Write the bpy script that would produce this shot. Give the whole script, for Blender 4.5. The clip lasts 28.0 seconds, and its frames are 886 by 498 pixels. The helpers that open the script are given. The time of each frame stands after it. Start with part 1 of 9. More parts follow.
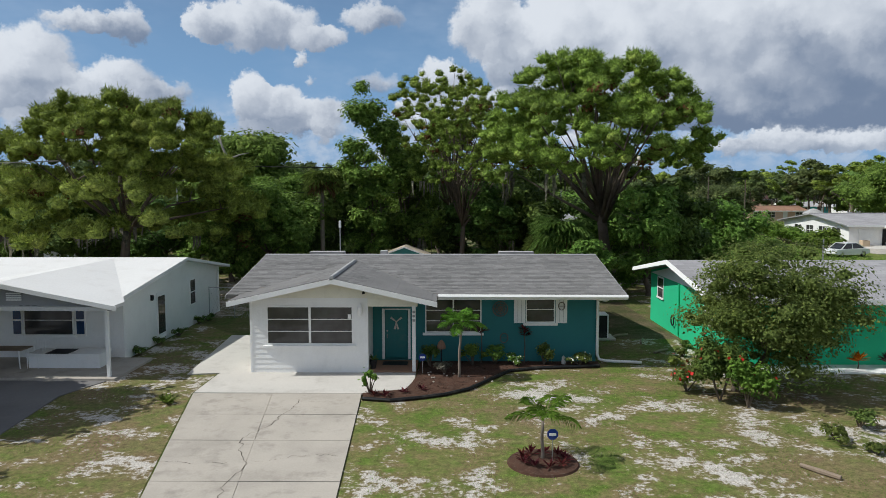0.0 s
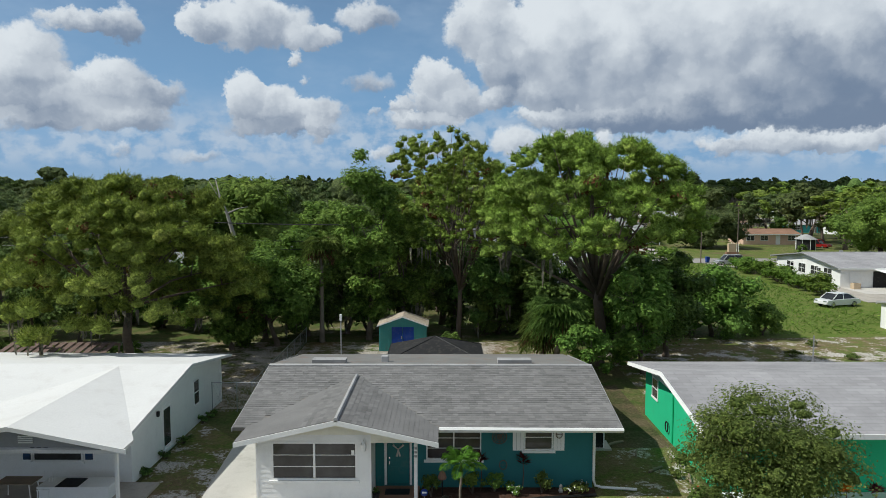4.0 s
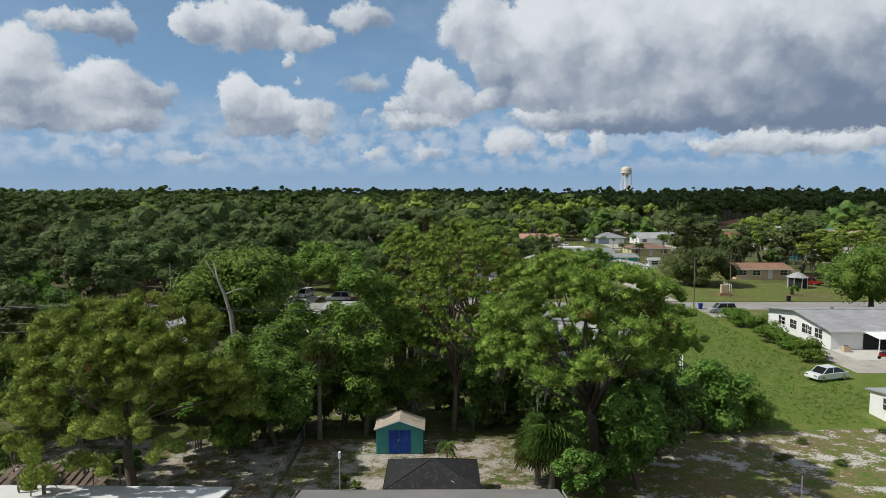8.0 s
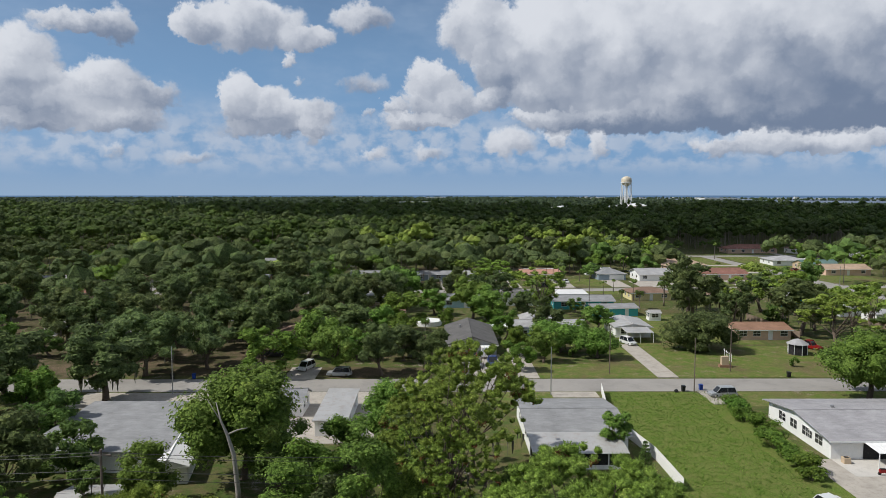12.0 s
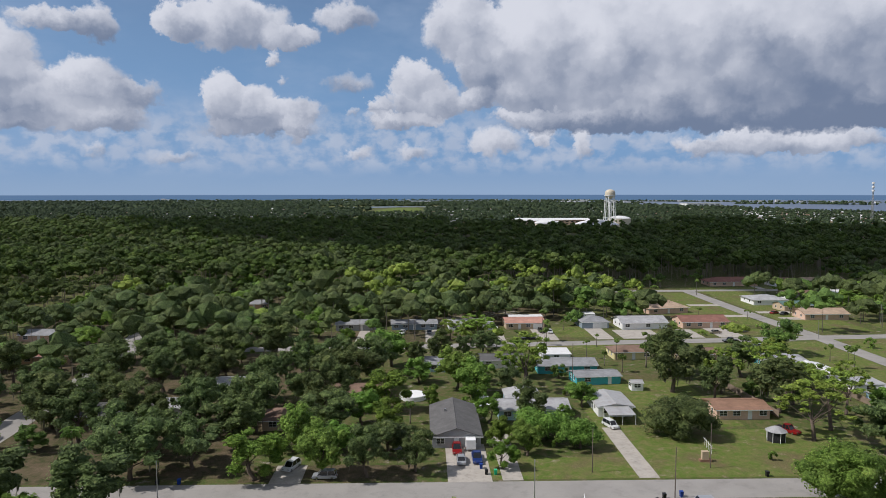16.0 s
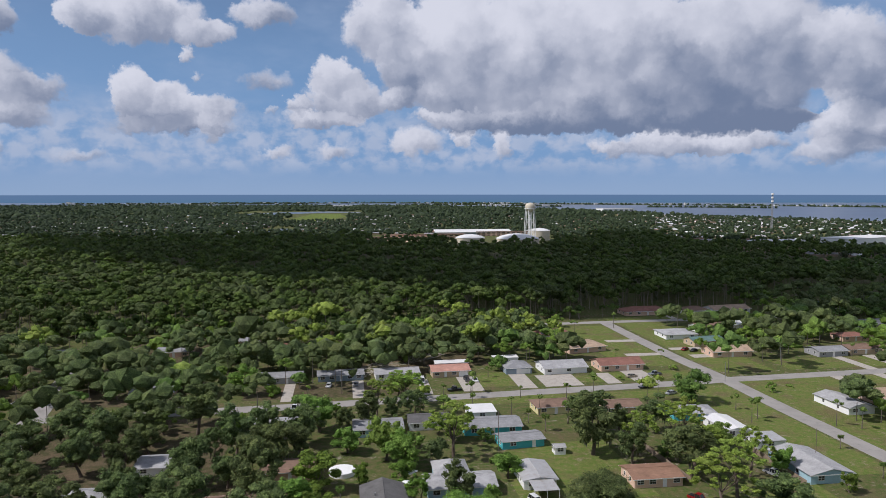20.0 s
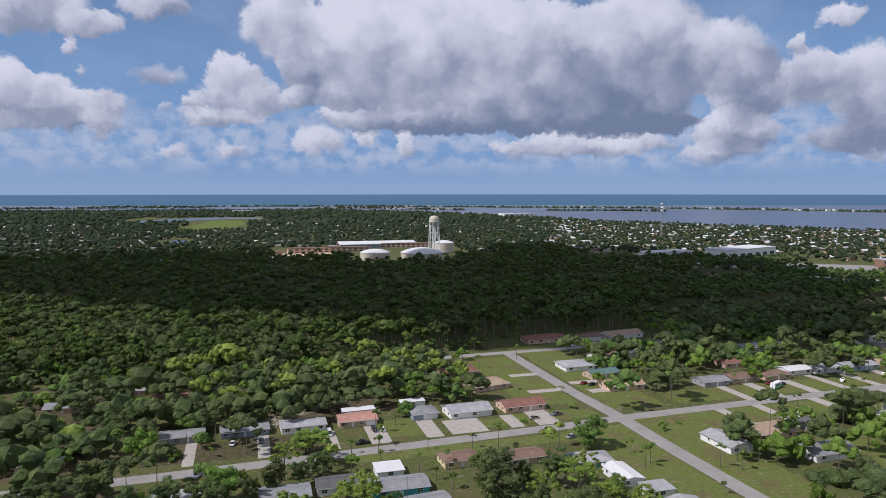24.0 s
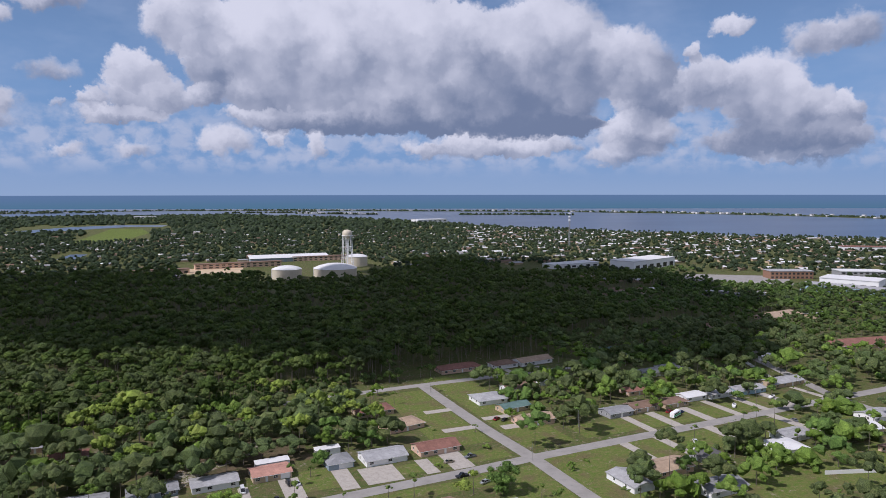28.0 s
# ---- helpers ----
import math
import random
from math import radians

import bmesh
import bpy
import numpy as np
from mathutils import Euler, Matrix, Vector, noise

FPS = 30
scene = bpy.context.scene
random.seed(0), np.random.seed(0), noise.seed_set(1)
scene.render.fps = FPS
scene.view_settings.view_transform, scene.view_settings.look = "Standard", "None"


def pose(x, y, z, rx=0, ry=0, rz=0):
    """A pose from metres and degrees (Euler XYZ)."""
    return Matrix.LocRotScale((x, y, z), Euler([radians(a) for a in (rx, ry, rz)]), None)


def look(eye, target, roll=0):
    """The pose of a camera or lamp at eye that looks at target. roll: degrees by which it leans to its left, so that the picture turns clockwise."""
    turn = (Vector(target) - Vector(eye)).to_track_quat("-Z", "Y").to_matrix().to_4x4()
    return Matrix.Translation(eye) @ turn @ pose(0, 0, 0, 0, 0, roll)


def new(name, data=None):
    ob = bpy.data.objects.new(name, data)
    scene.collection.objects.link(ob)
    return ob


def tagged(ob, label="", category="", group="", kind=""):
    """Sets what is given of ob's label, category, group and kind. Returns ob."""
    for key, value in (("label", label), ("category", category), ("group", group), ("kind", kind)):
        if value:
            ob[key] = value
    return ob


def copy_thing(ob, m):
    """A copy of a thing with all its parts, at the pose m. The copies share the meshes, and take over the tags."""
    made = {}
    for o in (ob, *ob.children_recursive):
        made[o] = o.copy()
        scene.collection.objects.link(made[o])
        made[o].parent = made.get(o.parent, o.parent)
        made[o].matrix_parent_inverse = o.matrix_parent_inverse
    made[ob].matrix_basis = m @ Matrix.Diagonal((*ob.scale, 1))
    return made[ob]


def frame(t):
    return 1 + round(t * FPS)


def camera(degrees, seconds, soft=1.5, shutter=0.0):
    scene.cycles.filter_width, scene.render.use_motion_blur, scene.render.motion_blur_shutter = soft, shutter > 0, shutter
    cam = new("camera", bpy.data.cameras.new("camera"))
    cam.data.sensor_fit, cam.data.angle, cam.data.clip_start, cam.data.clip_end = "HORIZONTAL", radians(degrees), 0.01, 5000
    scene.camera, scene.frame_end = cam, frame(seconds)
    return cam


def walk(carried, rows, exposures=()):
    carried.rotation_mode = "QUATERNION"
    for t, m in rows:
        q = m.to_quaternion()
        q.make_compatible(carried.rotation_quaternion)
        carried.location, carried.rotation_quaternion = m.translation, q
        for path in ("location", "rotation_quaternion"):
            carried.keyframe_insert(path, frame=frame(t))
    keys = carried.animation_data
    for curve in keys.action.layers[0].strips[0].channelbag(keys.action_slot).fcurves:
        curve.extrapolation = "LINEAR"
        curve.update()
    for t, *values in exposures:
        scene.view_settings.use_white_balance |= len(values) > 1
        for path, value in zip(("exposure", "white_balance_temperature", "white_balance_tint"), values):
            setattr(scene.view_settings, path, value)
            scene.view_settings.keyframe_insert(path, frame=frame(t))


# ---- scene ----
cam = camera(64.59, 28.0, soft=0.7)
PATH = [
    (0, 0, -0, 7, 85.32, 0.035, 0.584),
    (0.5, -0.032, -0.038, 7.548, 85.318, 0.026, 0.537),
    (1, -0.064, -0.076, 8.15, 85.317, 0.017, 0.462),
    (1.5, -0.097, -0.114, 8.79, 85.316, 0.008, 0.369),
    (2, -0.129, -0.153, 9.458, 85.314, -0.001, 0.34),
    (2.5, -0.162, -0.191, 10.134, 85.313, -0.01, 0.324),
    (3, -0.194, -0.229, 10.871, 85.311, -0.019, 0.293),
    (3.5, -0.226, -0.267, 11.656, 85.31, -0.029, 0.234),
    (4, -0.259, -0.305, 12.466, 85.309, -0.038, 0.139),
    (4.5, -0.274, -0.321, 13.321, 85.32, -0.03, 0.07),
    (6.5, -0.335, -0.383, 16.96, 85.363, -0.001, -0.309),
    (7, -0.35, -0.399, 18.089, 85.374, 0.007, -0.318),
    (7.5, -0.366, -0.414, 19.362, 85.385, 0.014, -0.336),
    (8, -0.381, -0.43, 20.649, 85.396, 0.022, -0.314),
    (8.5, -0.405, -0.318, 21.973, 85.396, 0.018, -0.296),
    (9, -0.429, -0.205, 23.37, 85.397, 0.013, -0.289),
    (9.5, -0.453, -0.093, 24.861, 85.397, 0.009, -0.288),
    (10, -0.477, 0.019, 26.541, 85.397, 0.005, -0.29),
    (10.5, -0.501, 0.132, 28.415, 85.398, 0.001, -0.32),
    (11, -0.525, 0.244, 30.466, 85.398, -0.003, -0.318),
    (11.5, -0.549, 0.356, 32.675, 85.398, -0.007, -0.325),
    (12, -0.573, 0.469, 35.043, 85.399, -0.011, -0.316),
    (12.5, -0.559, 0.53, 37.477, 85.394, -0.008, -0.294),
    (14.5, -0.504, 0.775, 47.563, 85.376, 0.006, -0.292),
    (15, -0.49, 0.836, 50.059, 85.371, 0.01, -0.46),
    (15.5, -0.476, 0.897, 52.529, 85.366, 0.013, -0.779),
    (16, -0.462, 0.958, 54.989, 85.362, 0.017, -1.555),
    (16.5, -0.637, 0.873, 57.47, 85.36, 0.017, -2.34),
    (17, -0.812, 0.787, 59.967, 85.359, 0.017, -3.064),
    (17.5, -0.986, 0.701, 62.519, 85.357, 0.017, -3.771),
    (18, -1.161, 0.616, 65.118, 85.356, 0.017, -4.533),
    (18.5, -1.336, 0.53, 67.712, 85.354, 0.017, -5.31),
    (19, -1.511, 0.445, 70.293, 85.353, 0.018, -6.154),
    (19.5, -1.686, 0.359, 72.85, 85.351, 0.018, -7.031),
    (20, -1.86, 0.274, 75.397, 85.35, 0.018, -7.913),
    (20.5, -1.929, 0.258, 77.93, 85.348, 0.019, -8.789),
    (21, -1.997, 0.242, 80.467, 85.346, 0.02, -9.626),
    (21.5, -2.066, 0.225, 83.029, 85.344, 0.021, -10.504),
    (23.5, -2.34, 0.161, 93.059, 85.336, 0.026, -14.69),
    (24, -2.409, 0.145, 95.593, 85.334, 0.027, -15.734),
    (24.5, -2.444, 0.028, 98.107, 85.339, 0.032, -16.732),
    (25, -2.48, -0.09, 100.622, 85.344, 0.037, -17.622),
    (25.5, -2.516, -0.208, 103.147, 85.349, 0.042, -18.416),
    (26, -2.551, -0.325, 105.685, 85.354, 0.047, -19.314),
    (26.5, -2.587, -0.443, 108.231, 85.358, 0.053, -20.191),
    (27, -2.623, -0.561, 110.771, 85.363, 0.058, -21.042),
    (27.5, -2.658, -0.678, 113.283, 85.368, 0.063, -21.909),
    (28, -2.694, -0.796, 115.783, 85.373, 0.068, -22.814),
]
walk(cam, [(t, pose(x, y, z, rx, ry, rz)) for t, x, y, z, rx, ry, rz in PATH],
     [(0, -0.12, 6150, 8), (4, -0.12, 6200, 5), (6.5, -0.25, 6250, 5), (7.5, -0.22, 6300, 6), (9, -0.1, 6300, 7), (12, -0.2, 6250, 10), (18, -0.25, 6100, 15), (24, -0.27, 5950, 19), (28, -0.27, 5900, 21)])
# ---- light ----
SUN = Vector((-0.65, -0.09, 0.755)).normalized()
sun_el = math.asin(SUN.z)
sun_rot = math.atan2(SUN.x, SUN.y)
sun_data = bpy.data.lights.new("sun", "SUN")
sun_data.energy, sun_data.angle, sun_data.color = 4.4, radians(0.53), (1.0, 0.955, 0.88)
sun_lamp = new("sun", sun_data)
sun_lamp.matrix_world = look((0, 0, 0), -SUN)
sun_lamp.location = (0, 0, 400)

SKY = 0.085


def build_sky():
    """Blue sky with cumulus; below the horizon the open sea."""
    w = bpy.data.worlds.new("sky")
    scene.world = w
    w.use_nodes = True
    nt = w.node_tree
    nt.nodes.clear()
    N, L = nt.nodes.new, nt.links.new

    def mth(op, a, b=None, clamp=False):
        n = N("ShaderNodeMath")
        n.operation, n.use_clamp = op, clamp
        for i, v in enumerate((a, b)):
            if v is None:
                continue
            if isinstance(v, (int, float)):
                n.inputs[i].default_value = v
            else:
                L(v, n.inputs[i])
        return n.outputs[0]

    def vec(op, a, b=None, c=None):
        n = N("ShaderNodeVectorMath")
        n.operation = op
        for i, v in enumerate((a, b, c)):
            if v is None:
                continue
            if isinstance(v, (tuple, list)):
                n.inputs[i].default_value = v
            else:
                L(v, n.inputs[i])
        return n.outputs["Value"] if op == "DOT_PRODUCT" else n.outputs[0]

    def ramp(v, lo, hi):
        n = N("ShaderNodeMapRange")
        n.interpolation_type = "SMOOTHSTEP"
        L(v, n.inputs[0])
        n.inputs[1].default_value, n.inputs[2].default_value = lo, hi
        return n.outputs[0]

    def mix(f, a, b):
        n = N("ShaderNodeMix")
        n.data_type = "RGBA"
        L(f, n.inputs[0])
        for i, v in ((6, a), (7, b)):
            if isinstance(v, tuple):
                n.inputs[i].default_value = (*v, 1)
            else:
                L(v, n.inputs[i])
        return n.outputs[2]

    def noisy(v, scale, detail, rough=0.55):
        n = N("ShaderNodeTexNoise")
        L(v, n.inputs["Vector"])
        n.inputs["Scale"].default_value, n.inputs["Detail"].default_value, n.inputs["Roughness"].default_value = scale, detail, rough
        return n

    way = N("ShaderNodeTexCoord").outputs["Generated"]
    sep = N("ShaderNodeSeparateXYZ")
    L(way, sep.inputs[0])
    az = mth("MULTIPLY", mth("ARCTAN2", sep.outputs[0], sep.outputs[1]), 57.2958)
    el = mth("MULTIPLY", mth("ARCSINE", sep.outputs[2]), 57.2958)
    com = N("ShaderNodeCombineXYZ")
    L(az, com.inputs[0]), L(el, com.inputs[1])
    v = com.outputs[0]
    # billows: the outline is pushed about at three sizes
    big = vec("SUBTRACT", noisy(v, 0.22, 2.0).outputs["Color"], (0.5, 0.5, 0.5))
    small = vec("SUBTRACT", noisy(v, 0.8, 3.0, 0.55).outputs["Color"], (0.5, 0.5, 0.5))
    fine = vec("SUBTRACT", noisy(v, 2.6, 4.0, 0.6).outputs["Color"], (0.5, 0.5, 0.5))
    vw = vec("MULTIPLY_ADD", big, (2.6, 1.8, 0), v)
    vw = vec("MULTIPLY_ADD", small, (1.9, 1.6, 0), vw)
    vw = vec("MULTIPLY_ADD", fine, (0.75, 0.7, 0), vw)
    total, lit = None, None
    for cx, cy, rx, ry, wt, lift in [(a_, b_, c_ * 0.93, d_ * 0.93, e_, f_) for a_, b_, c_, d_, e_, f_ in CLOUDS_A] + CLOUDS_B + CLOUDS_C + CLOUDS_D + CLOUDS_E:
        rx, ry = rx * 1.23, ry * 1.22
        d = vec("MULTIPLY_ADD", vw, (1 / rx, 1 / ry, 0), (-cx / rx, -cy / ry, 0))
        low = vec("MULTIPLY", vec("MINIMUM", d, (0, 0, 0)), (0, 0.6, 0))
        q = mth("SUBTRACT", mth("SUBTRACT", 1.0, vec("DOT_PRODUCT", d, d)), vec("DOT_PRODUCT", low, low))
        k = mth("MULTIPLY", mth("MAXIMUM", q, 0.0), wt)
        s = mth("MULTIPLY", k, mth("ADD", vec("DOT_PRODUCT", d, (-0.3, 0.75, 0)), lift))
        total = k if total is None else mth("ADD", total, k)
        lit = s if lit is None else mth("ADD", lit, s)

    def billow(p, scale, detail):
        n = N("ShaderNodeTexVoronoi")
        n.voronoi_dimensions, n.feature, n.normalize = "2D", "SMOOTH_F1", True
        L(p, n.inputs["Vector"])
        n.inputs["Scale"].default_value, n.inputs["Detail"].default_value, n.inputs["Roughness"].default_value = scale, detail, 0.5
        n.inputs["Smoothness"].default_value = 0.55
        return mth("SUBTRACT", 1.0, n.outputs["Distance"])

    vb = vec("MULTIPLY_ADD", fine, (0.5, 0.45, 0), vec("MULTIPLY_ADD", small, (1.3, 1.1, 0), v))
    heap = billow(vb, 0.2, 1.2)
    curl = billow(vb, 0.55, 1.5)
    wisp = noisy(v, 1.3, 6.0, 0.62).outputs[0]
    # crisp crowns, frayed bases
    body = mth("MULTIPLY", total, mth("ADD", mth("MULTIPLY", heap, 0.8), mth("MULTIPLY", wisp, 0.95)))
    cover = ramp(body, 0.06, 0.52)
    lit = mth("DIVIDE", lit, mth("ADD", total, 0.08))
    puff = noisy(vb, 0.4, 4.0, 0.5).outputs[0]
    puff2 = noisy(v, 0.17, 3.0, 0.5).outputs[0]
    shade = mth("ADD", mth("MULTIPLY", lit, 0.85), mth("MULTIPLY", mth("SUBTRACT", puff, 0.5), 0.45))
    shade = mth("ADD", shade, mth("MULTIPLY", mth("SUBTRACT", heap, 0.6), 0.95))
    shade = mth("ADD", shade, mth("MULTIPLY", mth("SUBTRACT", curl, 0.6), 0.5))
    shade = mth("ADD", shade, mth("MULTIPLY", mth("SUBTRACT", puff2, 0.5), 0.6))
    shade = mth("SUBTRACT", shade, mth("MULTIPLY", mth("MINIMUM", total, 2.4), 0.10))
    light = ramp(shade, -0.62, 0.68)
    # small far cumulus in rows above the horizon
    row = vec("MULTIPLY", vec("MULTIPLY_ADD", small, (0.8, 0.6, 0), v), (0.6, 0.85, 0))
    far = mth("ADD", mth("MULTIPLY", noisy(row, 1.0, 4.0, 0.52).outputs[0], 0.75), mth("MULTIPLY", billow(vb, 0.6, 2.0), 0.28))
    far_cover = mth("MULTIPLY", ramp(far, 0.46, 0.68), mth("MULTIPLY", ramp(el, 0.9, 2.6), mth("SUBTRACT", 1.0, ramp(el, 4.6, 7.5))))
    far_cover = mth("MULTIPLY", far_cover, 0.75)
    thin = mth("MULTIPLY", ramp(noisy(vec("MULTIPLY", v, (0.06, 0.13, 0)), 1.0, 5.0, 0.6).outputs[0], 0.42, 0.72), 0.45)

    sky = N("ShaderNodeTexSky")
    sky.sky_type, sky.sun_disc = "NISHITA", False
    sky.sun_elevation, sky.sun_rotation = sun_el, sun_rot
    sky.air_density, sky.dust_density, sky.ozone_density = 1.0, 0.6, 2.0
    k = 1 / SKY
    base = mix(mth("MULTIPLY", mth("SUBTRACT", 1.0, ramp(el, 0.0, 22.0)), SKY_MIX), sky.outputs[0], tuple(c * k for c in HAZE))
    cloud = mix(light, tuple(c * k for c in CLOUD_DARK), tuple(c * k for c in CLOUD_WHITE))
    base = mix(thin, base, tuple(c * k for c in (0.42, 0.53, 0.69)))
    base = mix(far_cover, base, mix(light, tuple(c * k for c in (0.40, 0.49, 0.63)), tuple(c * k for c in (0.62, 0.67, 0.75))))
    # the broken cumulus goes on overhead and behind
    rest = noisy(way, 2.4, 6.0, 0.6).outputs[0]
    ahead = mth("MULTIPLY", mth("SUBTRACT", 1.0, ramp(el, 16.0, 24.0)), mth("MULTIPLY", ramp(az, -60.0, -44.0), mth("SUBTRACT", 1.0, ramp(az, 66.0, 82.0))))
    rest = mth("MULTIPLY", mth("MULTIPLY", ramp(rest, 0.44, 0.58), mth("SUBTRACT", 1.0, ahead)), ramp(el, 1.0, 8.0))
    base = mix(rest, base, tuple(c * k for c in (0.58, 0.60, 0.65)))
    base = mix(cover, base, cloud)
    base = mix(mth("SUBTRACT", 1.0, ramp(el, -0.3, 4.5)), base, mix(ramp(el, -0.3, 4.5), tuple(c * k for c in HORIZON), base))
    sea = mix(ramp(el, -1.3, -0.24), tuple(c * k for c in (0.10, 0.21, 0.30)), tuple(c * k for c in (0.13, 0.22, 0.36)))
    base = mix(ramp(el, -0.25, -0.18), sea, base)
    bg = N("ShaderNodeBackground")
    L(base, bg.inputs[0])
    bg.inputs[1].default_value = SKY
    out = N("ShaderNodeOutputWorld")
    L(bg.outputs[0], out.inputs[0])


HAZE = (0.19, 0.375, 0.66)
SKY_MIX = 0.85
HORIZON = (0.33, 0.46, 0.63)
CLOUD_DARK, CLOUD_WHITE = (0.20, 0.255, 0.36), (0.80, 0.815, 0.85)
# heaps of cloud: bearing, height, half width, half height in degrees, thickness
CLOUDS_A = [
    (-30.5, 8.9, 2.8, 2.6, 1, 0),
    (-30.3, 6.7, 4.6, 2.1, 1, 0),
    (-24.6, 7.8, 2.9, 2.0, 1, 0.1),
    (-22.3, 7.1, 2.2, 1.3, 0.9, 0),
    (-25.0, 5.6, 4.2, 1.3, 0.9, -0.2),
    (-27.0, 11.9, 2.9, 0.9, 0.8, 0),
    (-24.4, 12.1, 1.5, 1.5, 0.9, 0),
    (-15.3, 12.6, 5.1, 2.0, 1, 0),
    (-10.6, 12.0, 2.4, 1.1, 0.9, 0),
    (-18.6, 12.5, 2.0, 1.4, 0.8, 0),
    (-6.2, 13.6, 2.7, 1.2, 0.8, 0),
    (-29.7, 4.6, 3.2, 0.9, 0.6, -0.2),
]
CLOUDS_B = [
    (-15.8, 7.5, 1.6, 1.8, 1, 0.1),
    (-14.2, 6.5, 3.0, 1.7, 1, 0),
    (-10.5, 6.2, 2.4, 1.1, 0.8, 0),
    (-12.9, 5.0, 4.8, 0.7, 0.6, -0.2),
    (-10.5, 4.9, 0.9, 1.1, 0.7, 0.1),
    (-11.7, 10.3, 0.5, 0.8, 0.6, 0),
    (-10.7, 8.7, 0.4, 0.5, 0.4, 0),
    (-6.0, 8.6, 2.0, 1.0, 0.45, -0.1),
    (-6.0, 6.1, 0.4, 0.5, 0.4, 0),
    (-0.8, 8.9, 2.0, 1.3, 1, 0.15),
    (0.1, 7.2, 3.2, 1.6, 1, 0),
    (-4.0, 6.6, 1.1, 0.8, 0.8, 0),
    (-1.7, 5.6, 3.2, 0.8, 0.9, 0.1),
    (4.0, 7.3, 1.3, 0.9, 0.8, 0),
]
CLOUDS_C = [
    (3.3, 12.7, 3.2, 2.5, 1, 0),
    (4.4, 9.9, 1.7, 2.3, 0.9, -0.1),
    (8.2, 11.9, 3.4, 3.5, 1.1, 0.25),
    (13.5, 11.5, 6.6, 3.9, 1.2, 0.25),
    (18.5, 11.9, 5.5, 3.8, 1.2, 0.2),
    (23.6, 10.5, 4.7, 3.7, 1.2, 0.05),
    (28.4, 9.7, 5.2, 4.1, 1.2, -0.15),
    (10.0, 8.3, 5.6, 2.4, 1.1, 0),
    (18.6, 7.5, 7.2, 2.5, 1.1, -0.1),
    (27.1, 6.5, 5.7, 2.0, 1.1, -0.35),
    (24.1, 8.3, 1.7, 1.5, 0.5, 0.5),
    (18.6, 5.3, 11.3, 1.0, 1.1, -0.7),
    (28.6, 5.4, 6.0, 1.1, 1.1, -0.7),
    (8.3, 6.0, 3.2, 0.6, 0.8, 0.1),
]
CLOUDS_D = [
    (31.2, 10.1, 4.9, 4.8, 1.2, -0.1),
    (37.2, 9.7, 3.4, 2.7, 1.1, -0.05),
    (39.1, 7.5, 2.5, 2.5, 1, -0.2),
    (30.8, 5.6, 4.5, 0.9, 1.1, -0.7),
    (38.0, 4.6, 3.0, 1.6, 0.9, -0.2),
    (36.9, 3.0, 3.0, 1.0, 0.7, -0.1),
    (42.1, 10.4, 0.6, 1.0, 0.8, 0.1),
    (42.9, 7.9, 1.9, 2.0, 1, 0.1),
    (46.6, 7.7, 3.4, 2.2, 1, 0.1),
    (48.8, 5.4, 3.7, 2.4, 1, -0.2),
    (47.2, 3.6, 4.6, 1.1, 0.9, -0.5),
    (44.5, 12.2, 1.7, 0.8, 0.7, 0.1),
    (49.8, 10.7, 2.1, 1.4, 0.6, -0.2),
    (52.3, 11.2, 2.0, 1.5, 0.6, -0.3),
]
CLOUDS_E = [
    (52.5, 5.8, 1.0, 1.4, 0.9, 0.1),
    (52.0, 3.8, 2.1, 1.2, 0.9, -0.3),
    (50.2, 2.6, 3.2, 0.6, 0.6, -0.3),
    (25.4, 4.2, 1.7, 0.8, 0.7, 0.1),
    (27.6, 3.8, 2.2, 1.0, 0.8, 0.1),
    (30.9, 3.8, 2.6, 0.9, 0.8, 0),
    (21.1, 3.2, 1.6, 0.7, 0.6, 0),
    (5.6, 3.9, 2.0, 1.1, 0.65, 0.1),
    (9.4, 4.3, 1.3, 0.6, 0.6, 0.1),
    (12.7, 3.7, 0.8, 1.1, 0.6, 0.1),
    (-0.8, 3.3, 1.4, 0.8, 0.5, 0.1),
    (-5.1, 3.2, 1.4, 0.5, 0.5, 0),
    (-19.3, 2.8, 2.1, 0.6, 0.4, 0),
    (-24.7, 3.2, 0.9, 0.7, 0.4, 0),
    (25.0, 3.6, 3.2, 0.9, 0.7, 0),
    (29.1, 3.6, 2.7, 0.8, 0.7, 0),
]
build_sky()

# ---- materials ----


def material(name, rough=0.8, metal=0.0, spec=0.3):
    m = bpy.data.materials.new(name)
    m.use_nodes = True
    nt = m.node_tree
    b = nt.nodes["Principled BSDF"]
    b.inputs["Roughness"].default_value, b.inputs["Metallic"].default_value, b.inputs["Specular IOR Level"].default_value = rough, metal, spec
    return m, nt, b


def noise_node(nt, scale, detail=4, coord="Object", rough=0.55, stretch=None):
    tc = nt.nodes.new("ShaderNodeTexCoord")
    src = tc.outputs[coord]
    if coord == "World":
        src = None
    if stretch:
        mp = nt.nodes.new("ShaderNodeMapping")
        mp.inputs["Scale"].default_value = stretch
        nt.links.new(src, mp.inputs[0])
        src = mp.outputs[0]
    n = nt.nodes.new("ShaderNodeTexNoise")
    n.inputs["Scale"].default_value, n.inputs["Detail"].default_value, n.inputs["Roughness"].default_value = scale, detail, rough
    nt.links.new(src, n.inputs["Vector"])
    return n.outputs[0]


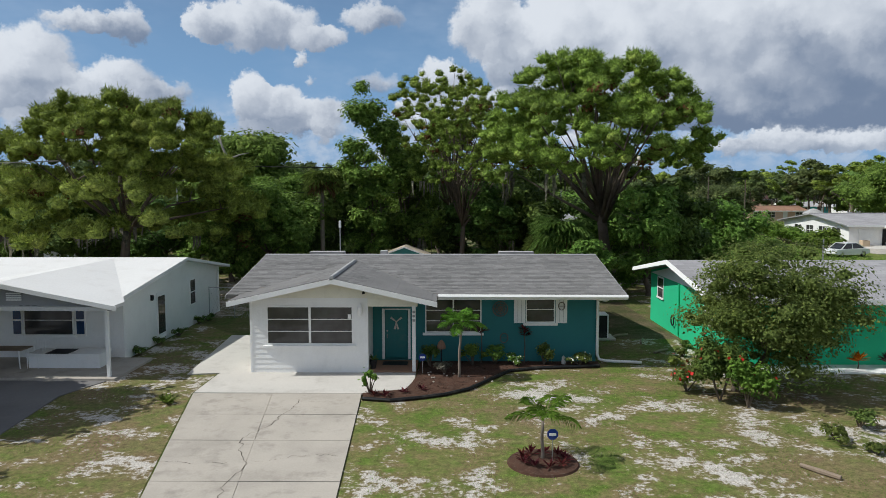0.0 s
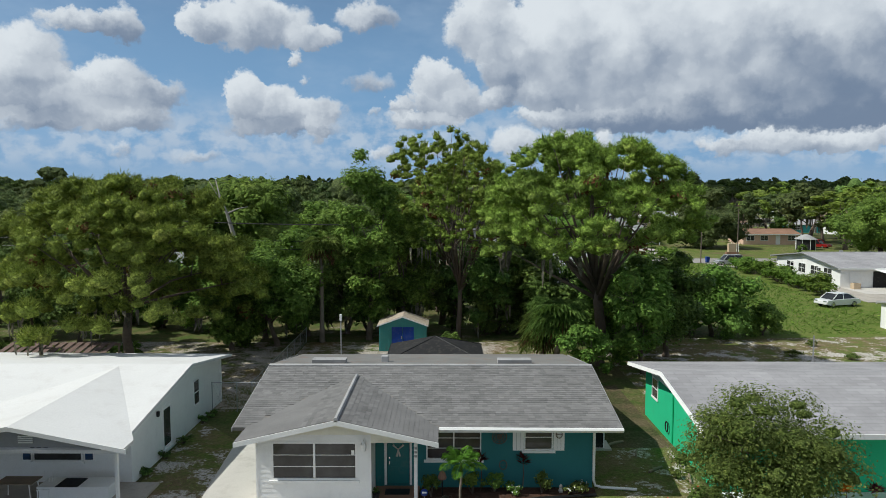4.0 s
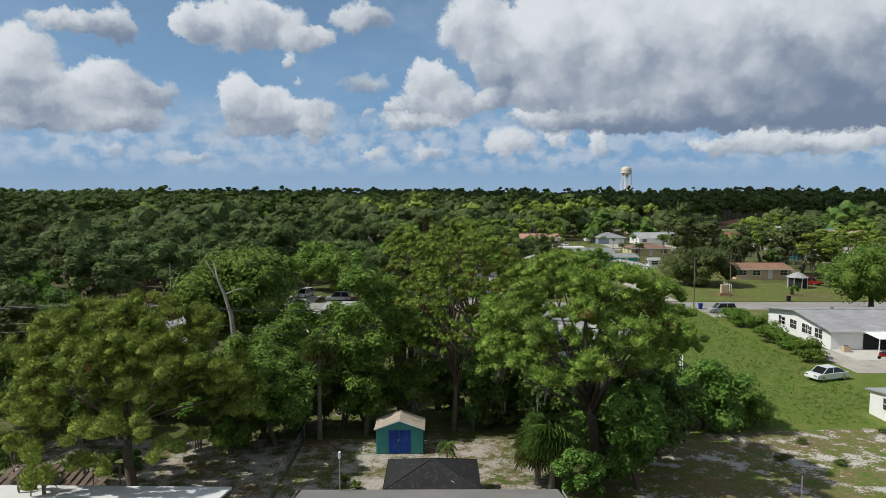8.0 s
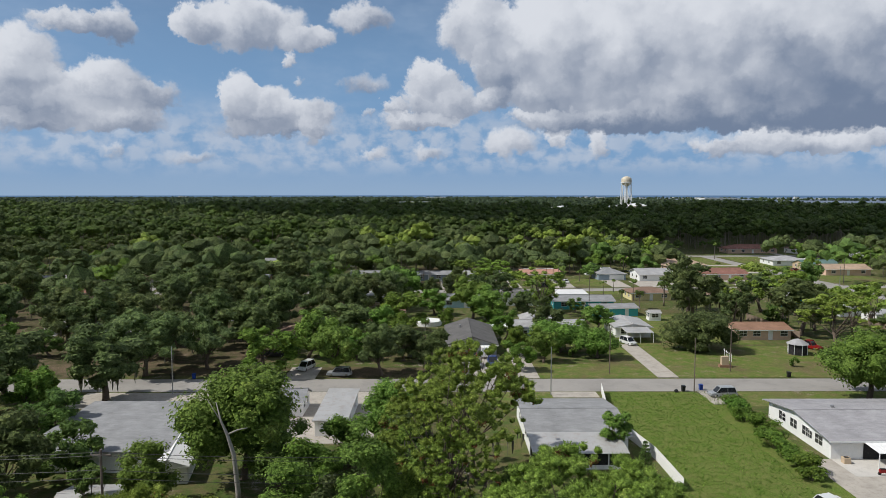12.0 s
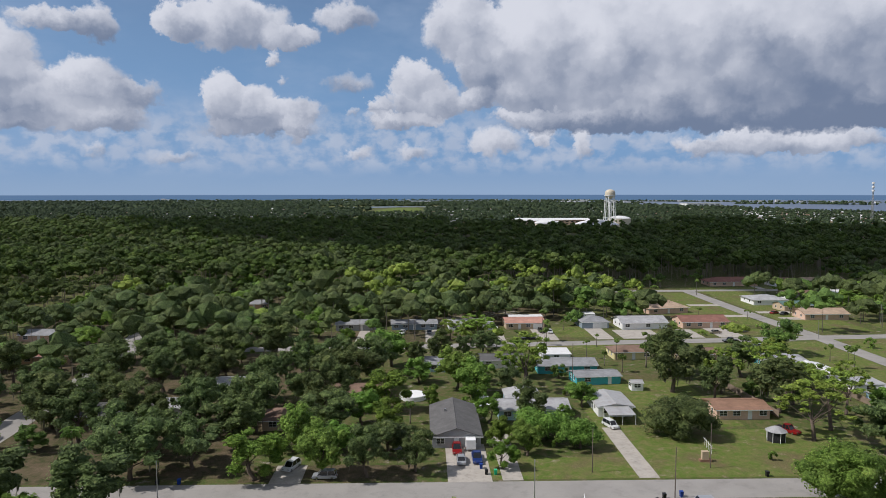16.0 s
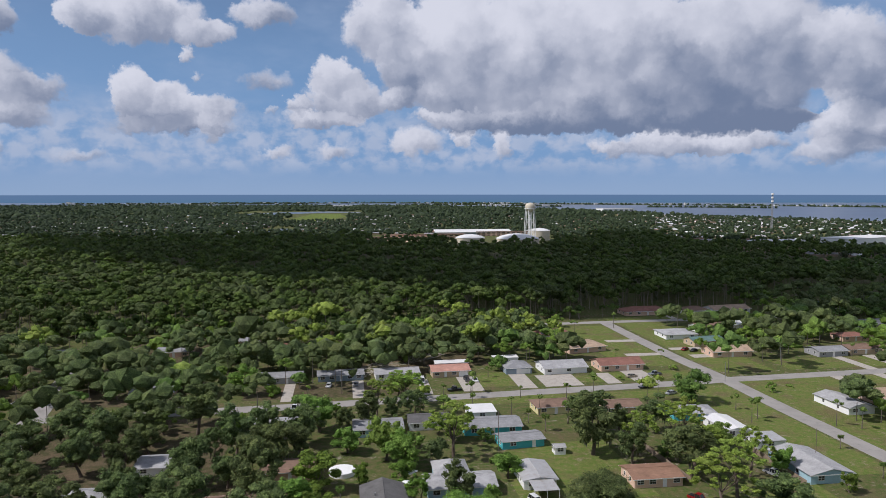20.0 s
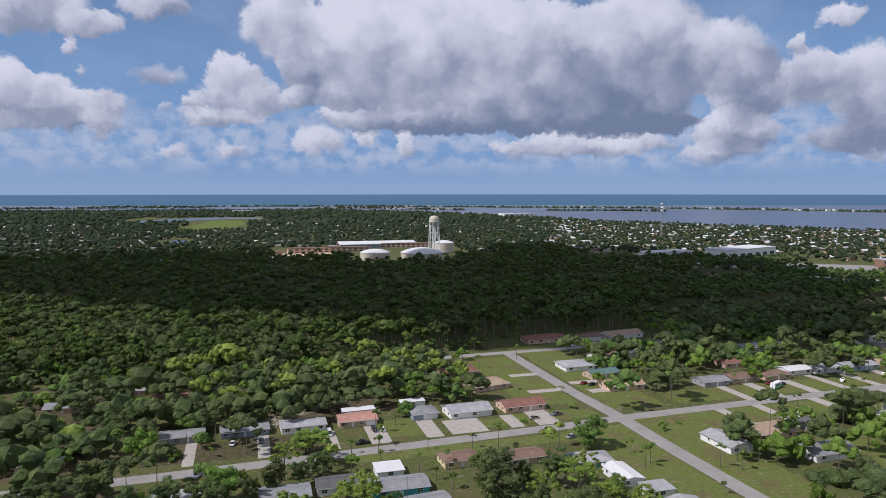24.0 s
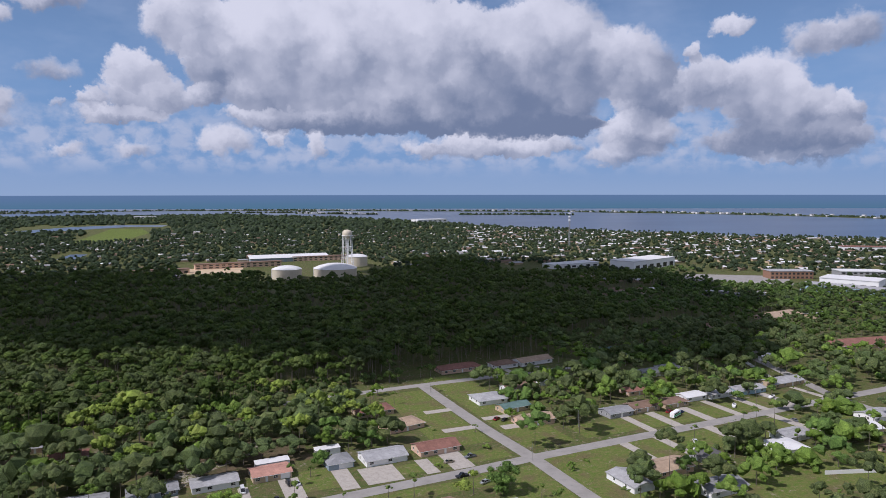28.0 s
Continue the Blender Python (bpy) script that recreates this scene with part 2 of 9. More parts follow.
def ramp_node(nt, fac, stops):
    r = nt.nodes.new("ShaderNodeValToRGB")
    while len(r.color_ramp.elements) < len(stops):
        r.color_ramp.elements.new(0.5)
    for e, (p, c) in zip(r.color_ramp.elements, stops):
        e.position, e.color = p, (*c, 1)
    nt.links.new(fac, r.inputs[0])
    return r.outputs[0]


def mix_node(nt, fac, a, b, blend="MIX"):
    n = nt.nodes.new("ShaderNodeMix")
    n.data_type, n.blend_type = "RGBA", blend
    for i, v in ((0, fac), (6, a), (7, b)):
        if isinstance(v, (int, float)):
            n.inputs[i].default_value = v
        elif isinstance(v, tuple):
            n.inputs[i].default_value = (*v, 1)
        else:
            nt.links.new(v, n.inputs[i])
    return n.outputs[2]


def bump_node(nt, b, height, strength, dist=0.01):
    n = nt.nodes.new("ShaderNodeBump")
    n.inputs["Strength"].default_value, n.inputs["Distance"].default_value = strength, dist
    nt.links.new(height, n.inputs["Height"])
    nt.links.new(n.outputs[0], b.inputs["Normal"])


def shade(c, k):
    return tuple(min(1, v * k) for v in c)


def worn(name, colour, rough=0.8, grain=40, blot=0.6, amount=0.25, bump=0.15, metal=0.0, spec=0.3, dirt=(0.25, 0.22, 0.18), dirt_amount=0.25):
    """A painted or mineral surface: blotches, fine grain and some dirt."""
    m, nt, b = material(name, rough, metal, spec)
    big, fine = noise_node(nt, blot, 5), noise_node(nt, grain, 3)
    c = ramp_node(nt, big, [(0.25, shade(colour, 1 - amount)), (0.5, colour), (0.75, shade(colour, 1 + amount * 0.6))])
    c = mix_node(nt, 0.22, c, ramp_node(nt, fine, [(0.3, shade(colour, 0.7)), (0.7, shade(colour, 1.2))]))
    stain = ramp_node(nt, noise_node(nt, blot * 2.7, 6, rough=0.7), [(0.52, (0, 0, 0)), (0.75, (1, 1, 1))])
    f = nt.nodes.new("ShaderNodeMath")
    f.operation = "MULTIPLY"
    f.inputs[1].default_value = dirt_amount
    nt.links.new(stain, f.inputs[0])
    c = mix_node(nt, f.outputs[0], c, dirt)
    nt.links.new(c, b.inputs["Base Color"])
    if bump:
        bump_node(nt, b, fine, bump)
    return m


def roofing(name, colour, amount=0.35, metal=0.0):
    """Shingles or sheet: tone by piece, streaks and grain."""
    m, nt, b = material(name, 0.9, metal, 0.2)
    g = nt.nodes.new("ShaderNodeNewGeometry")
    piece = g.outputs["Random Per Island"]
    c = ramp_node(nt, piece, [(0.0, shade(colour, 1 - amount)), (0.5, colour), (1.0, shade(colour, 1 + amount))])
    c2 = ramp_node(nt, noise_node(nt, 0.5, 6, rough=0.65), [(0.3, shade(colour, 0.6)), (0.6, shade(colour, 1.25))])
    c = mix_node(nt, 0.45, c, c2)
    fine = noise_node(nt, 30, 3)
    c = mix_node(nt, 0.25, c, ramp_node(nt, fine, [(0.3, shade(colour, 0.5)), (0.7, shade(colour, 1.5))]))
    nt.links.new(c, b.inputs["Base Color"])
    bump_node(nt, b, fine, 0.3)
    return m


def shingled(name, colour):
    """Asphalt shingles on houses too far off to lay one by one."""
    m, nt, b = material(name, 0.9, 0, 0.2)
    br = nt.nodes.new("ShaderNodeTexBrick")
    tc = nt.nodes.new("ShaderNodeTexCoord")
    nt.links.new(tc.outputs["Object"], br.inputs["Vector"])
    br.inputs["Scale"].default_value = 1.0
    br.inputs["Brick Width"].default_value, br.inputs["Row Height"].default_value, br.inputs["Mortar Size"].default_value = 0.9, 0.3, 0.012
    br.inputs["Color1"].default_value, br.inputs["Color2"].default_value, br.inputs["Mortar"].default_value = (*shade(colour, 0.82), 1), (*shade(colour, 1.15), 1), (*shade(colour, 0.5), 1)
    blot = ramp_node(nt, noise_node(nt, 0.35, 6, rough=0.65), [(0.3, shade(colour, 0.65)), (0.65, shade(colour, 1.25))])
    nt.links.new(mix_node(nt, 0.55, br.outputs[0], blot), b.inputs["Base Color"])
    bump_node(nt, b, noise_node(nt, 25, 3), 0.3)
    return m


def foliage(name, a, b_, tip=None, trans=0.25, rough=0.6, clump_scale=0.35, clump_mix=0.5, alt=None, mottle_scale=4.5):
    """Leaves: tone by leaf, by clump and by tree; some light comes through."""
    if a[1] > a[0] * 1.15:
        a, b_ = (a[0] * 0.92, a[1], a[2]), (b_[0] * 0.92, b_[1], b_[2])
    m = bpy.data.materials.new(name)
    m.use_nodes = True
    nt = m.node_tree
    bs = nt.nodes["Principled BSDF"]
    bs.inputs["Roughness"].default_value, bs.inputs["Specular IOR Level"].default_value = rough, 0.1
    g = nt.nodes.new("ShaderNodeNewGeometry")
    oi = nt.nodes.new("ShaderNodeObjectInfo")
    c = ramp_node(nt, g.outputs["Random Per Island"], [(0.0, shade(a, 0.75)), (0.45, a), (0.85, b_), (1.0, tip or shade(b_, 1.25))])
    clump = noise_node(nt, clump_scale, 3)
    c = mix_node(nt, clump_mix, c, ramp_node(nt, clump, [(0.34, shade(a, 0.62)), (0.52, a), (0.66, shade(b_, 1.2))]))
    wide = noise_node(nt, clump_scale * 0.42, 2)
    c = mix_node(nt, ramp_node(nt, wide, [(0.42, (0, 0, 0)), (0.62, (0.55, 0.55, 0.55))]), c, alt or (a[0] * 1.12, a[1] * 1.02, a[2] * 1.35))
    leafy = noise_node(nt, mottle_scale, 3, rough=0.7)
    # random leaf tone; the dark end also paints shade into the leaf gaps
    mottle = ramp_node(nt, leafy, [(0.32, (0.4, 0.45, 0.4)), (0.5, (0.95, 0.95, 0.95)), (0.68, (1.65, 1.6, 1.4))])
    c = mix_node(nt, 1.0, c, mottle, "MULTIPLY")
    hs = nt.nodes.new("ShaderNodeHueSaturation")
    mr = nt.nodes.new("ShaderNodeMapRange")
    mr.inputs[3].default_value, mr.inputs[4].default_value = 0.9, 1.15
    nt.links.new(oi.outputs["Random"], mr.inputs[0])
    nt.links.new(mr.outputs[0], hs.inputs["Value"])
    mh = nt.nodes.new("ShaderNodeMapRange")
    mh.inputs[3].default_value, mh.inputs[4].default_value = 0.485, 0.515
    nt.links.new(oi.outputs["Random"], mh.inputs[0])
    nt.links.new(mh.outputs[0], hs.inputs["Hue"])
    nt.links.new(c, hs.inputs["Color"])
    nt.links.new(hs.outputs[0], bs.inputs["Base Color"])
    bump_node(nt, bs, leafy, 1.0, 1.6 / mottle_scale)
    tr = nt.nodes.new("ShaderNodeBsdfTranslucent")
    nt.links.new(hs.outputs[0], tr.inputs[0])
    mx = nt.nodes.new("ShaderNodeMixShader")
    mx.inputs[0].default_value = trans
    nt.links.new(bs.outputs[0], mx.inputs[1])
    nt.links.new(tr.outputs[0], mx.inputs[2])
    nt.links.new(mx.outputs[0], nt.nodes["Material Output"].inputs[0])
    return m


def ground_mat(name, green, dry, soil, bare, sand_lo=0.58, sand_hi=0.68, soil_amt=0.5, scale=1.0, dry_lo=0.4):
    m, nt, b = material(name, 0.95, 0, 0.1)
    patch = noise_node(nt, 0.16 * scale, 6, rough=0.62)
    mid = noise_node(nt, 0.55 * scale, 5, rough=0.65)
    fine = noise_node(nt, 5.5, 4, rough=0.7)
    vfine = noise_node(nt, 38, 3)
    c = ramp_node(nt, fine, [(0.28, shade(green, 0.6)), (0.5, green), (0.72, shade(green, 1.5))])
    c = mix_node(nt, ramp_node(nt, mid, [(dry_lo, (0, 0, 0)), (dry_lo + 0.2, (1, 1, 1))]), c, ramp_node(nt, fine, [(0.3, shade(dry, 0.65)), (0.7, shade(dry, 1.25))]))
    f = ramp_node(nt, noise_node(nt, 0.09 * scale, 5, rough=0.6), [(0.5, (0, 0, 0)), (0.66, (soil_amt, soil_amt, soil_amt))])
    c = mix_node(nt, f, c, ramp_node(nt, fine, [(0.3, shade(soil, 0.7)), (0.7, shade(soil, 1.3))]))
    add = nt.nodes.new("ShaderNodeMath")
    add.operation = "MULTIPLY_ADD"
    add.inputs[1].default_value, add.inputs[2].default_value = 0.35, -0.17
    nt.links.new(fine, add.inputs[0])
    s2 = nt.nodes.new("ShaderNodeMath")
    s2.operation = "ADD"
    nt.links.new(add.outputs[0], s2.inputs[0])
    nt.links.new(mix_node(nt, 0.55, patch, mid), s2.inputs[1])
    c = mix_node(nt, ramp_node(nt, s2.outputs[0], [(sand_lo, (0, 0, 0)), (sand_hi, (1, 1, 1))]), c, ramp_node(nt, vfine, [(0.3, shade(bare, 0.75)), (0.7, shade(bare, 1.1))]))
    c = mix_node(nt, 0.55, c, mix_node(nt, 1.0, c, ramp_node(nt, vfine, [(0.3, (0.25, 0.25, 0.25)), (0.7, (1.2, 1.2, 1.2))]), "MULTIPLY"))
    nt.links.new(c, b.inputs["Base Color"])
    bump_node(nt, b, fine, 0.5, 0.05)
    return m


def glass_mat(name, tint=(0.02, 0.025, 0.03), rough=0.06):
    m, nt, b = material(name, rough, 0, 0.6)
    c = ramp_node(nt, noise_node(nt, 1.3, 3), [(0.3, shade(tint, 0.7)), (0.7, shade(tint, 1.6))])
    nt.links.new(c, b.inputs["Base Color"])
    return m


M = {}
M["ground"] = ground_mat("ground", (0.08, 0.12, 0.028), (0.155, 0.14, 0.06), (0.17, 0.12, 0.075), (0.42, 0.38, 0.32))
M["yard"] = ground_mat("front_yard_grass", (0.12, 0.175, 0.034), (0.225, 0.18, 0.085), (0.22, 0.155, 0.095), (0.60, 0.56, 0.50), 0.535, 0.58, 0.85, 1.5, 0.37)
M["lawn"] = ground_mat("mown_lawn", (0.115, 0.17, 0.032), (0.195, 0.195, 0.066), (0.17, 0.13, 0.07), (0.40, 0.35, 0.27), 0.58, 0.72, 0.75)
M["rough"] = ground_mat("tall_green_grass", (0.12, 0.18, 0.03), (0.18, 0.21, 0.055), (0.17, 0.16, 0.06), (0.3, 0.28, 0.2), 0.75, 0.9, 0.25)
M["sandy"] = ground_mat("sandy_backyard", (0.1, 0.13, 0.035), (0.25, 0.19, 0.11), (0.22, 0.125, 0.07), (0.5, 0.45, 0.39), 0.47, 0.58, 0.7, 1.6)
M["leaf_litter"] = ground_mat("leaf_litter_soil", (0.07, 0.075, 0.03), (0.15, 0.115, 0.07), (0.18, 0.13, 0.085), (0.34, 0.28, 0.21), 0.6, 0.75, 0.7)
M["sand"] = worn("bare_sand", (0.55, 0.42, 0.27), 0.95, 8, 0.05, 0.3)
M["asphalt"] = worn("bleached_asphalt", (0.31, 0.29, 0.262), 0.92, 14, 0.12, 0.22, 0.3, dirt=(0.16, 0.15, 0.14), dirt_amount=0.5)
M["concrete"] = worn("pale_concrete", (0.55, 0.52, 0.47), 0.9, 22, 0.35, 0.14, 0.25, dirt=(0.3, 0.27, 0.23), dirt_amount=0.55)
M["concrete_old"] = worn("stained_concrete", (0.42, 0.38, 0.325), 0.9, 22, 0.5, 0.25, 0.3, dirt=(0.2, 0.18, 0.155), dirt_amount=0.7)
M["crack"] = worn("crack_dirt", (0.09, 0.075, 0.06), 1.0)
M["mulch"] = worn("brown_mulch", (0.07, 0.035, 0.022), 1.0, 30, 3.0, 0.5, 0.8)
M["edging"] = worn("black_plastic_edging", (0.012, 0.012, 0.012), 0.5)
M["white"] = worn("white_paint", (0.85, 0.84, 0.81), 0.55, 30, 0.8, 0.06, 0.08, dirt=(0.45, 0.43, 0.4), dirt_amount=0.18)
M["whiteroof"] = worn("white_roof_coating", (0.70, 0.69, 0.67), 0.7, 18, 0.3, 0.06, 0.15, dirt=(0.35, 0.3, 0.26), dirt_amount=0.22)
M["cream"] = worn("cream_stucco", (0.82, 0.79, 0.66), 0.8, 40, 0.6, 0.06, 0.2)
M["teal"] = worn("teal_stucco", (0.035, 0.175, 0.18), 0.75, 45, 0.5, 0.12, 0.2, dirt=(0.03, 0.12, 0.13))
M["tealdoor"] = worn("teal_door_paint", (0.02, 0.16, 0.155), 0.45, 45, 0.5, 0.08, 0.05)
M["green"] = worn("bright_green_stucco", (0.035, 0.50, 0.24), 0.75, 45, 0.5, 0.08, 0.2, dirt=(0.05, 0.3, 0.16))
M["grey"] = worn("grey_paint", (0.34, 0.34, 0.34), 0.7, 30, 0.8, 0.1)
M["bluegrey"] = worn("blue_grey_paint", (0.27, 0.33, 0.38), 0.7, 30, 0.8, 0.1)
M["tan"] = worn("tan_stucco", (0.52, 0.40, 0.27), 0.8, 40, 0.6, 0.1)
M["peach"] = worn("peach_stucco", (0.66, 0.46, 0.34), 0.8, 40, 0.6, 0.1)
M["yellow"] = worn("pale_yellow_stucco", (0.66, 0.58, 0.30), 0.8, 40, 0.6, 0.1)
M["aqua"] = worn("aqua_stucco", (0.08, 0.42, 0.45), 0.8, 40, 0.6, 0.1)
M["ltblue"] = worn("light_blue_stucco", (0.38, 0.55, 0.62), 0.8, 40, 0.6, 0.1)
M["brick"] = worn("brown_brick", (0.30, 0.17, 0.11), 0.9, 30, 0.6, 0.15)
M["shingle"] = roofing("grey_shingle", (0.185, 0.18, 0.175), 0.42)
M["rollroof"] = worn("grey_roll_roofing", (0.2, 0.195, 0.185), 0.9, 30, 0.5, 0.25, 0.3, dirt=(0.25, 0.13, 0.07), dirt_amount=0.6)
for key, col in dict(grey=(0.27, 0.27, 0.27), dark=(0.13, 0.125, 0.12), light=(0.37, 0.365, 0.36), mid=(0.33, 0.32, 0.325), red=(0.25, 0.125, 0.095), brown=(0.22, 0.145, 0.105), tan=(0.42, 0.31, 0.22), rust=(0.28, 0.165, 0.11), pink=(0.46, 0.25, 0.19), green=(0.12, 0.19, 0.17)).items():
    M["roof_" + key] = shingled(key + "_shingles", col)
M["roof_white"] = M["whiteroof"]
M["roof_metal"] = worn("weathered_sheet_metal", (0.50, 0.49, 0.47), 0.45, 12, 0.4, 0.2, 0.1, 0.3, dirt=(0.3, 0.16, 0.08), dirt_amount=0.5)
M["bark"] = worn("grey_brown_bark", (0.13, 0.10, 0.075), 0.95, 9, 2.0, 0.4, 0.8)
M["palebark"] = worn("pale_bark", (0.24, 0.20, 0.16), 0.95, 9, 2.0, 0.4, 0.8)
M["deadwood"] = worn("bleached_dead_wood", (0.34, 0.31, 0.27), 0.9, 12, 2.0, 0.3, 0.6)
M["glass"] = glass_mat("window_glass", (0.045, 0.045, 0.045))
M["carglass"] = glass_mat("car_glass", (0.012, 0.014, 0.016), 0.03)
M["screen"] = worn("dark_screen_mesh", (0.022, 0.022, 0.023), 0.9, 80, 1.0, 0.2)
M["blind"] = worn("grey_blind", (0.14, 0.13, 0.115), 0.7, 30, 2.0, 0.15)
M["bluepane"] = glass_mat("dark_blue_glass", (0.02, 0.05, 0.12))
M["asphalt_dark"] = worn("worn_dark_asphalt", (0.17, 0.163, 0.158), 0.92, 14, 0.4, 0.3, 0.3, dirt=(0.2, 0.185, 0.17), dirt_amount=0.5)
# near-black colour paints in the unlit depth of rooms and screened porch
M["dark"] = worn("dark_interior", (0.012, 0.012, 0.012), 0.9)
M["black"] = worn("black_plastic", (0.015, 0.015, 0.016), 0.5)
M["rubber"] = worn("tyre_rubber", (0.02, 0.02, 0.02), 0.85)
M["metal"] = worn("galvanised_metal", (0.42, 0.42, 0.42), 0.4, 25, 1.5, 0.15, 0.05, 0.7)
M["chrome"] = worn("bright_metal", (0.6, 0.6, 0.6), 0.2, 25, 1.5, 0.1, 0.0, 0.9)
M["wood"] = worn("weathered_wood", (0.26, 0.20, 0.145), 0.9, 16, 1.5, 0.3, 0.4)
M["woodpole"] = worn("utility_pole_wood", (0.16, 0.125, 0.10), 0.9, 16, 1.5, 0.3, 0.4)
M["rustroof"] = worn("rusty_corrugated_sheet", (0.17, 0.115, 0.095), 0.8, 14, 0.9, 0.45, 0.2, 0.1)
M["shedroof"] = worn("rust_stained_shed_roof", (0.42, 0.36, 0.28), 0.7, 14, 1.1, 0.35, 0.15, dirt=(0.24, 0.12, 0.06), dirt_amount=0.8)
M["bluedoor"] = worn("blue_shed_door", (0.008, 0.045, 0.26), 0.5, 20, 0.8, 0.15)
M["tealmetal"] = worn("teal_sheet_metal", (0.06, 0.26, 0.24), 0.6, 20, 0.8, 0.2)
M["redflower"] = worn("red_petals", (0.5, 0.02, 0.012), 0.6)
M["whiteflower"] = worn("white_petals", (0.75, 0.75, 0.68), 0.6)
M["orangeleaf"] = foliage("orange_croton_leaf", (0.5, 0.13, 0.01), (0.6, 0.3, 0.02))
M["redleaf"] = foliage("dark_red_leaf", (0.09, 0.018, 0.02), (0.14, 0.03, 0.03))
M["pine"] = foliage("pine_needles", (0.25, 0.33, 0.056), (0.37, 0.46, 0.086), (0.46, 0.51, 0.125), trans=0.18)
M["pine_brown"] = foliage("dry_pine_needles", (0.16, 0.085, 0.03), (0.22, 0.13, 0.05))
M["oak"] = foliage("oak_leaves", (0.135, 0.172, 0.06), (0.22, 0.262, 0.09), (0.3, 0.325, 0.125), trans=0.3, mottle_scale=2.6)
M["broad"] = foliage("broad_green_leaves", (0.18, 0.275, 0.05), (0.30, 0.41, 0.08), (0.41, 0.50, 0.125), trans=0.25)
M["lime"] = foliage("yellow_green_leaves", (0.16, 0.25, 0.04), (0.24, 0.33, 0.055), (0.31, 0.385, 0.08), trans=0.28)
M["darkleaf"] = foliage("dark_glossy_leaves", (0.13, 0.2, 0.045), (0.22, 0.3, 0.068), trans=0.22, rough=0.5)
M["bushgreen"] = foliage("small_tree_leaves", (0.19, 0.24, 0.06), (0.31, 0.36, 0.095), (0.43, 0.45, 0.15), trans=0.45)
M["palm"] = foliage("palm_fronds", (0.17, 0.29, 0.04), (0.27, 0.41, 0.065), trans=0.4)
M["cabbage"] = foliage("cabbage_palm_fronds", (0.160, 0.228, 0.050), (0.281, 0.346, 0.086))
M["dryfrond"] = foliage("dry_fronds", (0.2, 0.13, 0.06), (0.3, 0.21, 0.1))
M["moss"] = foliage("hanging_grey_moss", (0.17, 0.165, 0.12), (0.25, 0.235, 0.18))
M["grassblade"] = foliage("grass_blades", (0.17, 0.25, 0.045), (0.29, 0.34, 0.09), (0.4, 0.36, 0.17), trans=0.5)
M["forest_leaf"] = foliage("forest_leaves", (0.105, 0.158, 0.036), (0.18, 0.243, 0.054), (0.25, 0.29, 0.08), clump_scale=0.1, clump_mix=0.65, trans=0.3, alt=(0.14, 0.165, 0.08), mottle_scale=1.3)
# greyer than the nearer woods: distance haze is put into the leaf colour
M["far_leaf"] = foliage("hazed_distant_leaves", (0.05, 0.07, 0.032), (0.085, 0.106, 0.046), (0.12, 0.135, 0.062), trans=0.1, clump_scale=0.05, clump_mix=0.6, mottle_scale=0.7)
M["water"], _nt, _b = material("bay_water", 0.28, 0, 0.4)
_c = ramp_node(_nt, noise_node(_nt, 0.004, 5, stretch=(0.4, 1, 1)), [(0.35, (0.05, 0.075, 0.13)), (0.65, (0.085, 0.12, 0.185))])
_nt.links.new(_c, _b.inputs["Base Color"])
bump_node(_nt, _b, noise_node(_nt, 0.25, 4), 0.4, 0.3)
M["cloud"] = worn("cloud_white", (0.8, 0.8, 0.8), 1.0, 0.01, 0.005, 0.05, 0)
_nt = M["cloud"].node_tree
_tr, _mx = _nt.nodes.new("ShaderNodeBsdfTransparent"), _nt.nodes.new("ShaderNodeMixShader")
_mx.inputs[0].default_value = 0.1
_nt.links.new(_nt.nodes["Principled BSDF"].outputs[0], _mx.inputs[1])
_nt.links.new(_tr.outputs[0], _mx.inputs[2])
_nt.links.new(_mx.outputs[0], _nt.nodes["Material Output"].inputs[0])
for key, col in dict(carwhite=(0.78, 0.78, 0.76), carsilver=(0.36, 0.37, 0.38), cargrey=(0.17, 0.18, 0.19), carred=(0.28, 0.01, 0.01), carblue=(0.015, 0.04, 0.17), carblack=(0.015, 0.015, 0.017), cargold=(0.3, 0.26, 0.19)).items():
    M[key] = worn(key[3:] + "_car_paint", col, 0.28, 20, 1.0, 0.04, 0.0, 0.2, 0.5, dirt_amount=0.1)
M["binblue"] = worn("blue_bin_plastic", (0.01, 0.05, 0.28), 0.5)
M["signblue"] = worn("blue_sign", (0.01, 0.04, 0.22), 0.5)
M["redlight"] = worn("red_lamp_glass", (0.3, 0.01, 0.01), 0.2)
M["redcloth"] = worn("red_fabric", (0.55, 0.03, 0.03), 0.8)
M["pool"] = worn("pool_blue_water", (0.12, 0.45, 0.5), 0.15)
M["towerpaint"] = worn("cream_tank_paint", (0.62, 0.55, 0.42), 0.6, 2, 0.1, 0.1)


# ---- building helpers ----
rng = np.random.default_rng(7)


def link_mesh(name, me, mat, parent=None, label=""):
    for m in mat if isinstance(mat, (list, tuple)) else [mat]:
        me.materials.append(m)
    ob = new(name, me)
    if parent is not None:
        ob.parent = parent
    if label:
        ob["label"] = label
    return ob


def part(name, bm, mat, parent=None, label="", smooth=False):
    me = bpy.data.meshes.new(name)
    if smooth:
        for f in bm.faces:
            f.smooth = True
    bm.to_mesh(me)
    bm.free()
    return link_mesh(name, me, mat, parent, label)


def thing(name, label, category, at=(0, 0, 0), turn=0, group="", kind=""):
    e = new(name)
    e.empty_display_size = 0.3
    e.matrix_basis = pose(*at, 0, 0, turn)
    return tagged(e, label, category, group, kind)


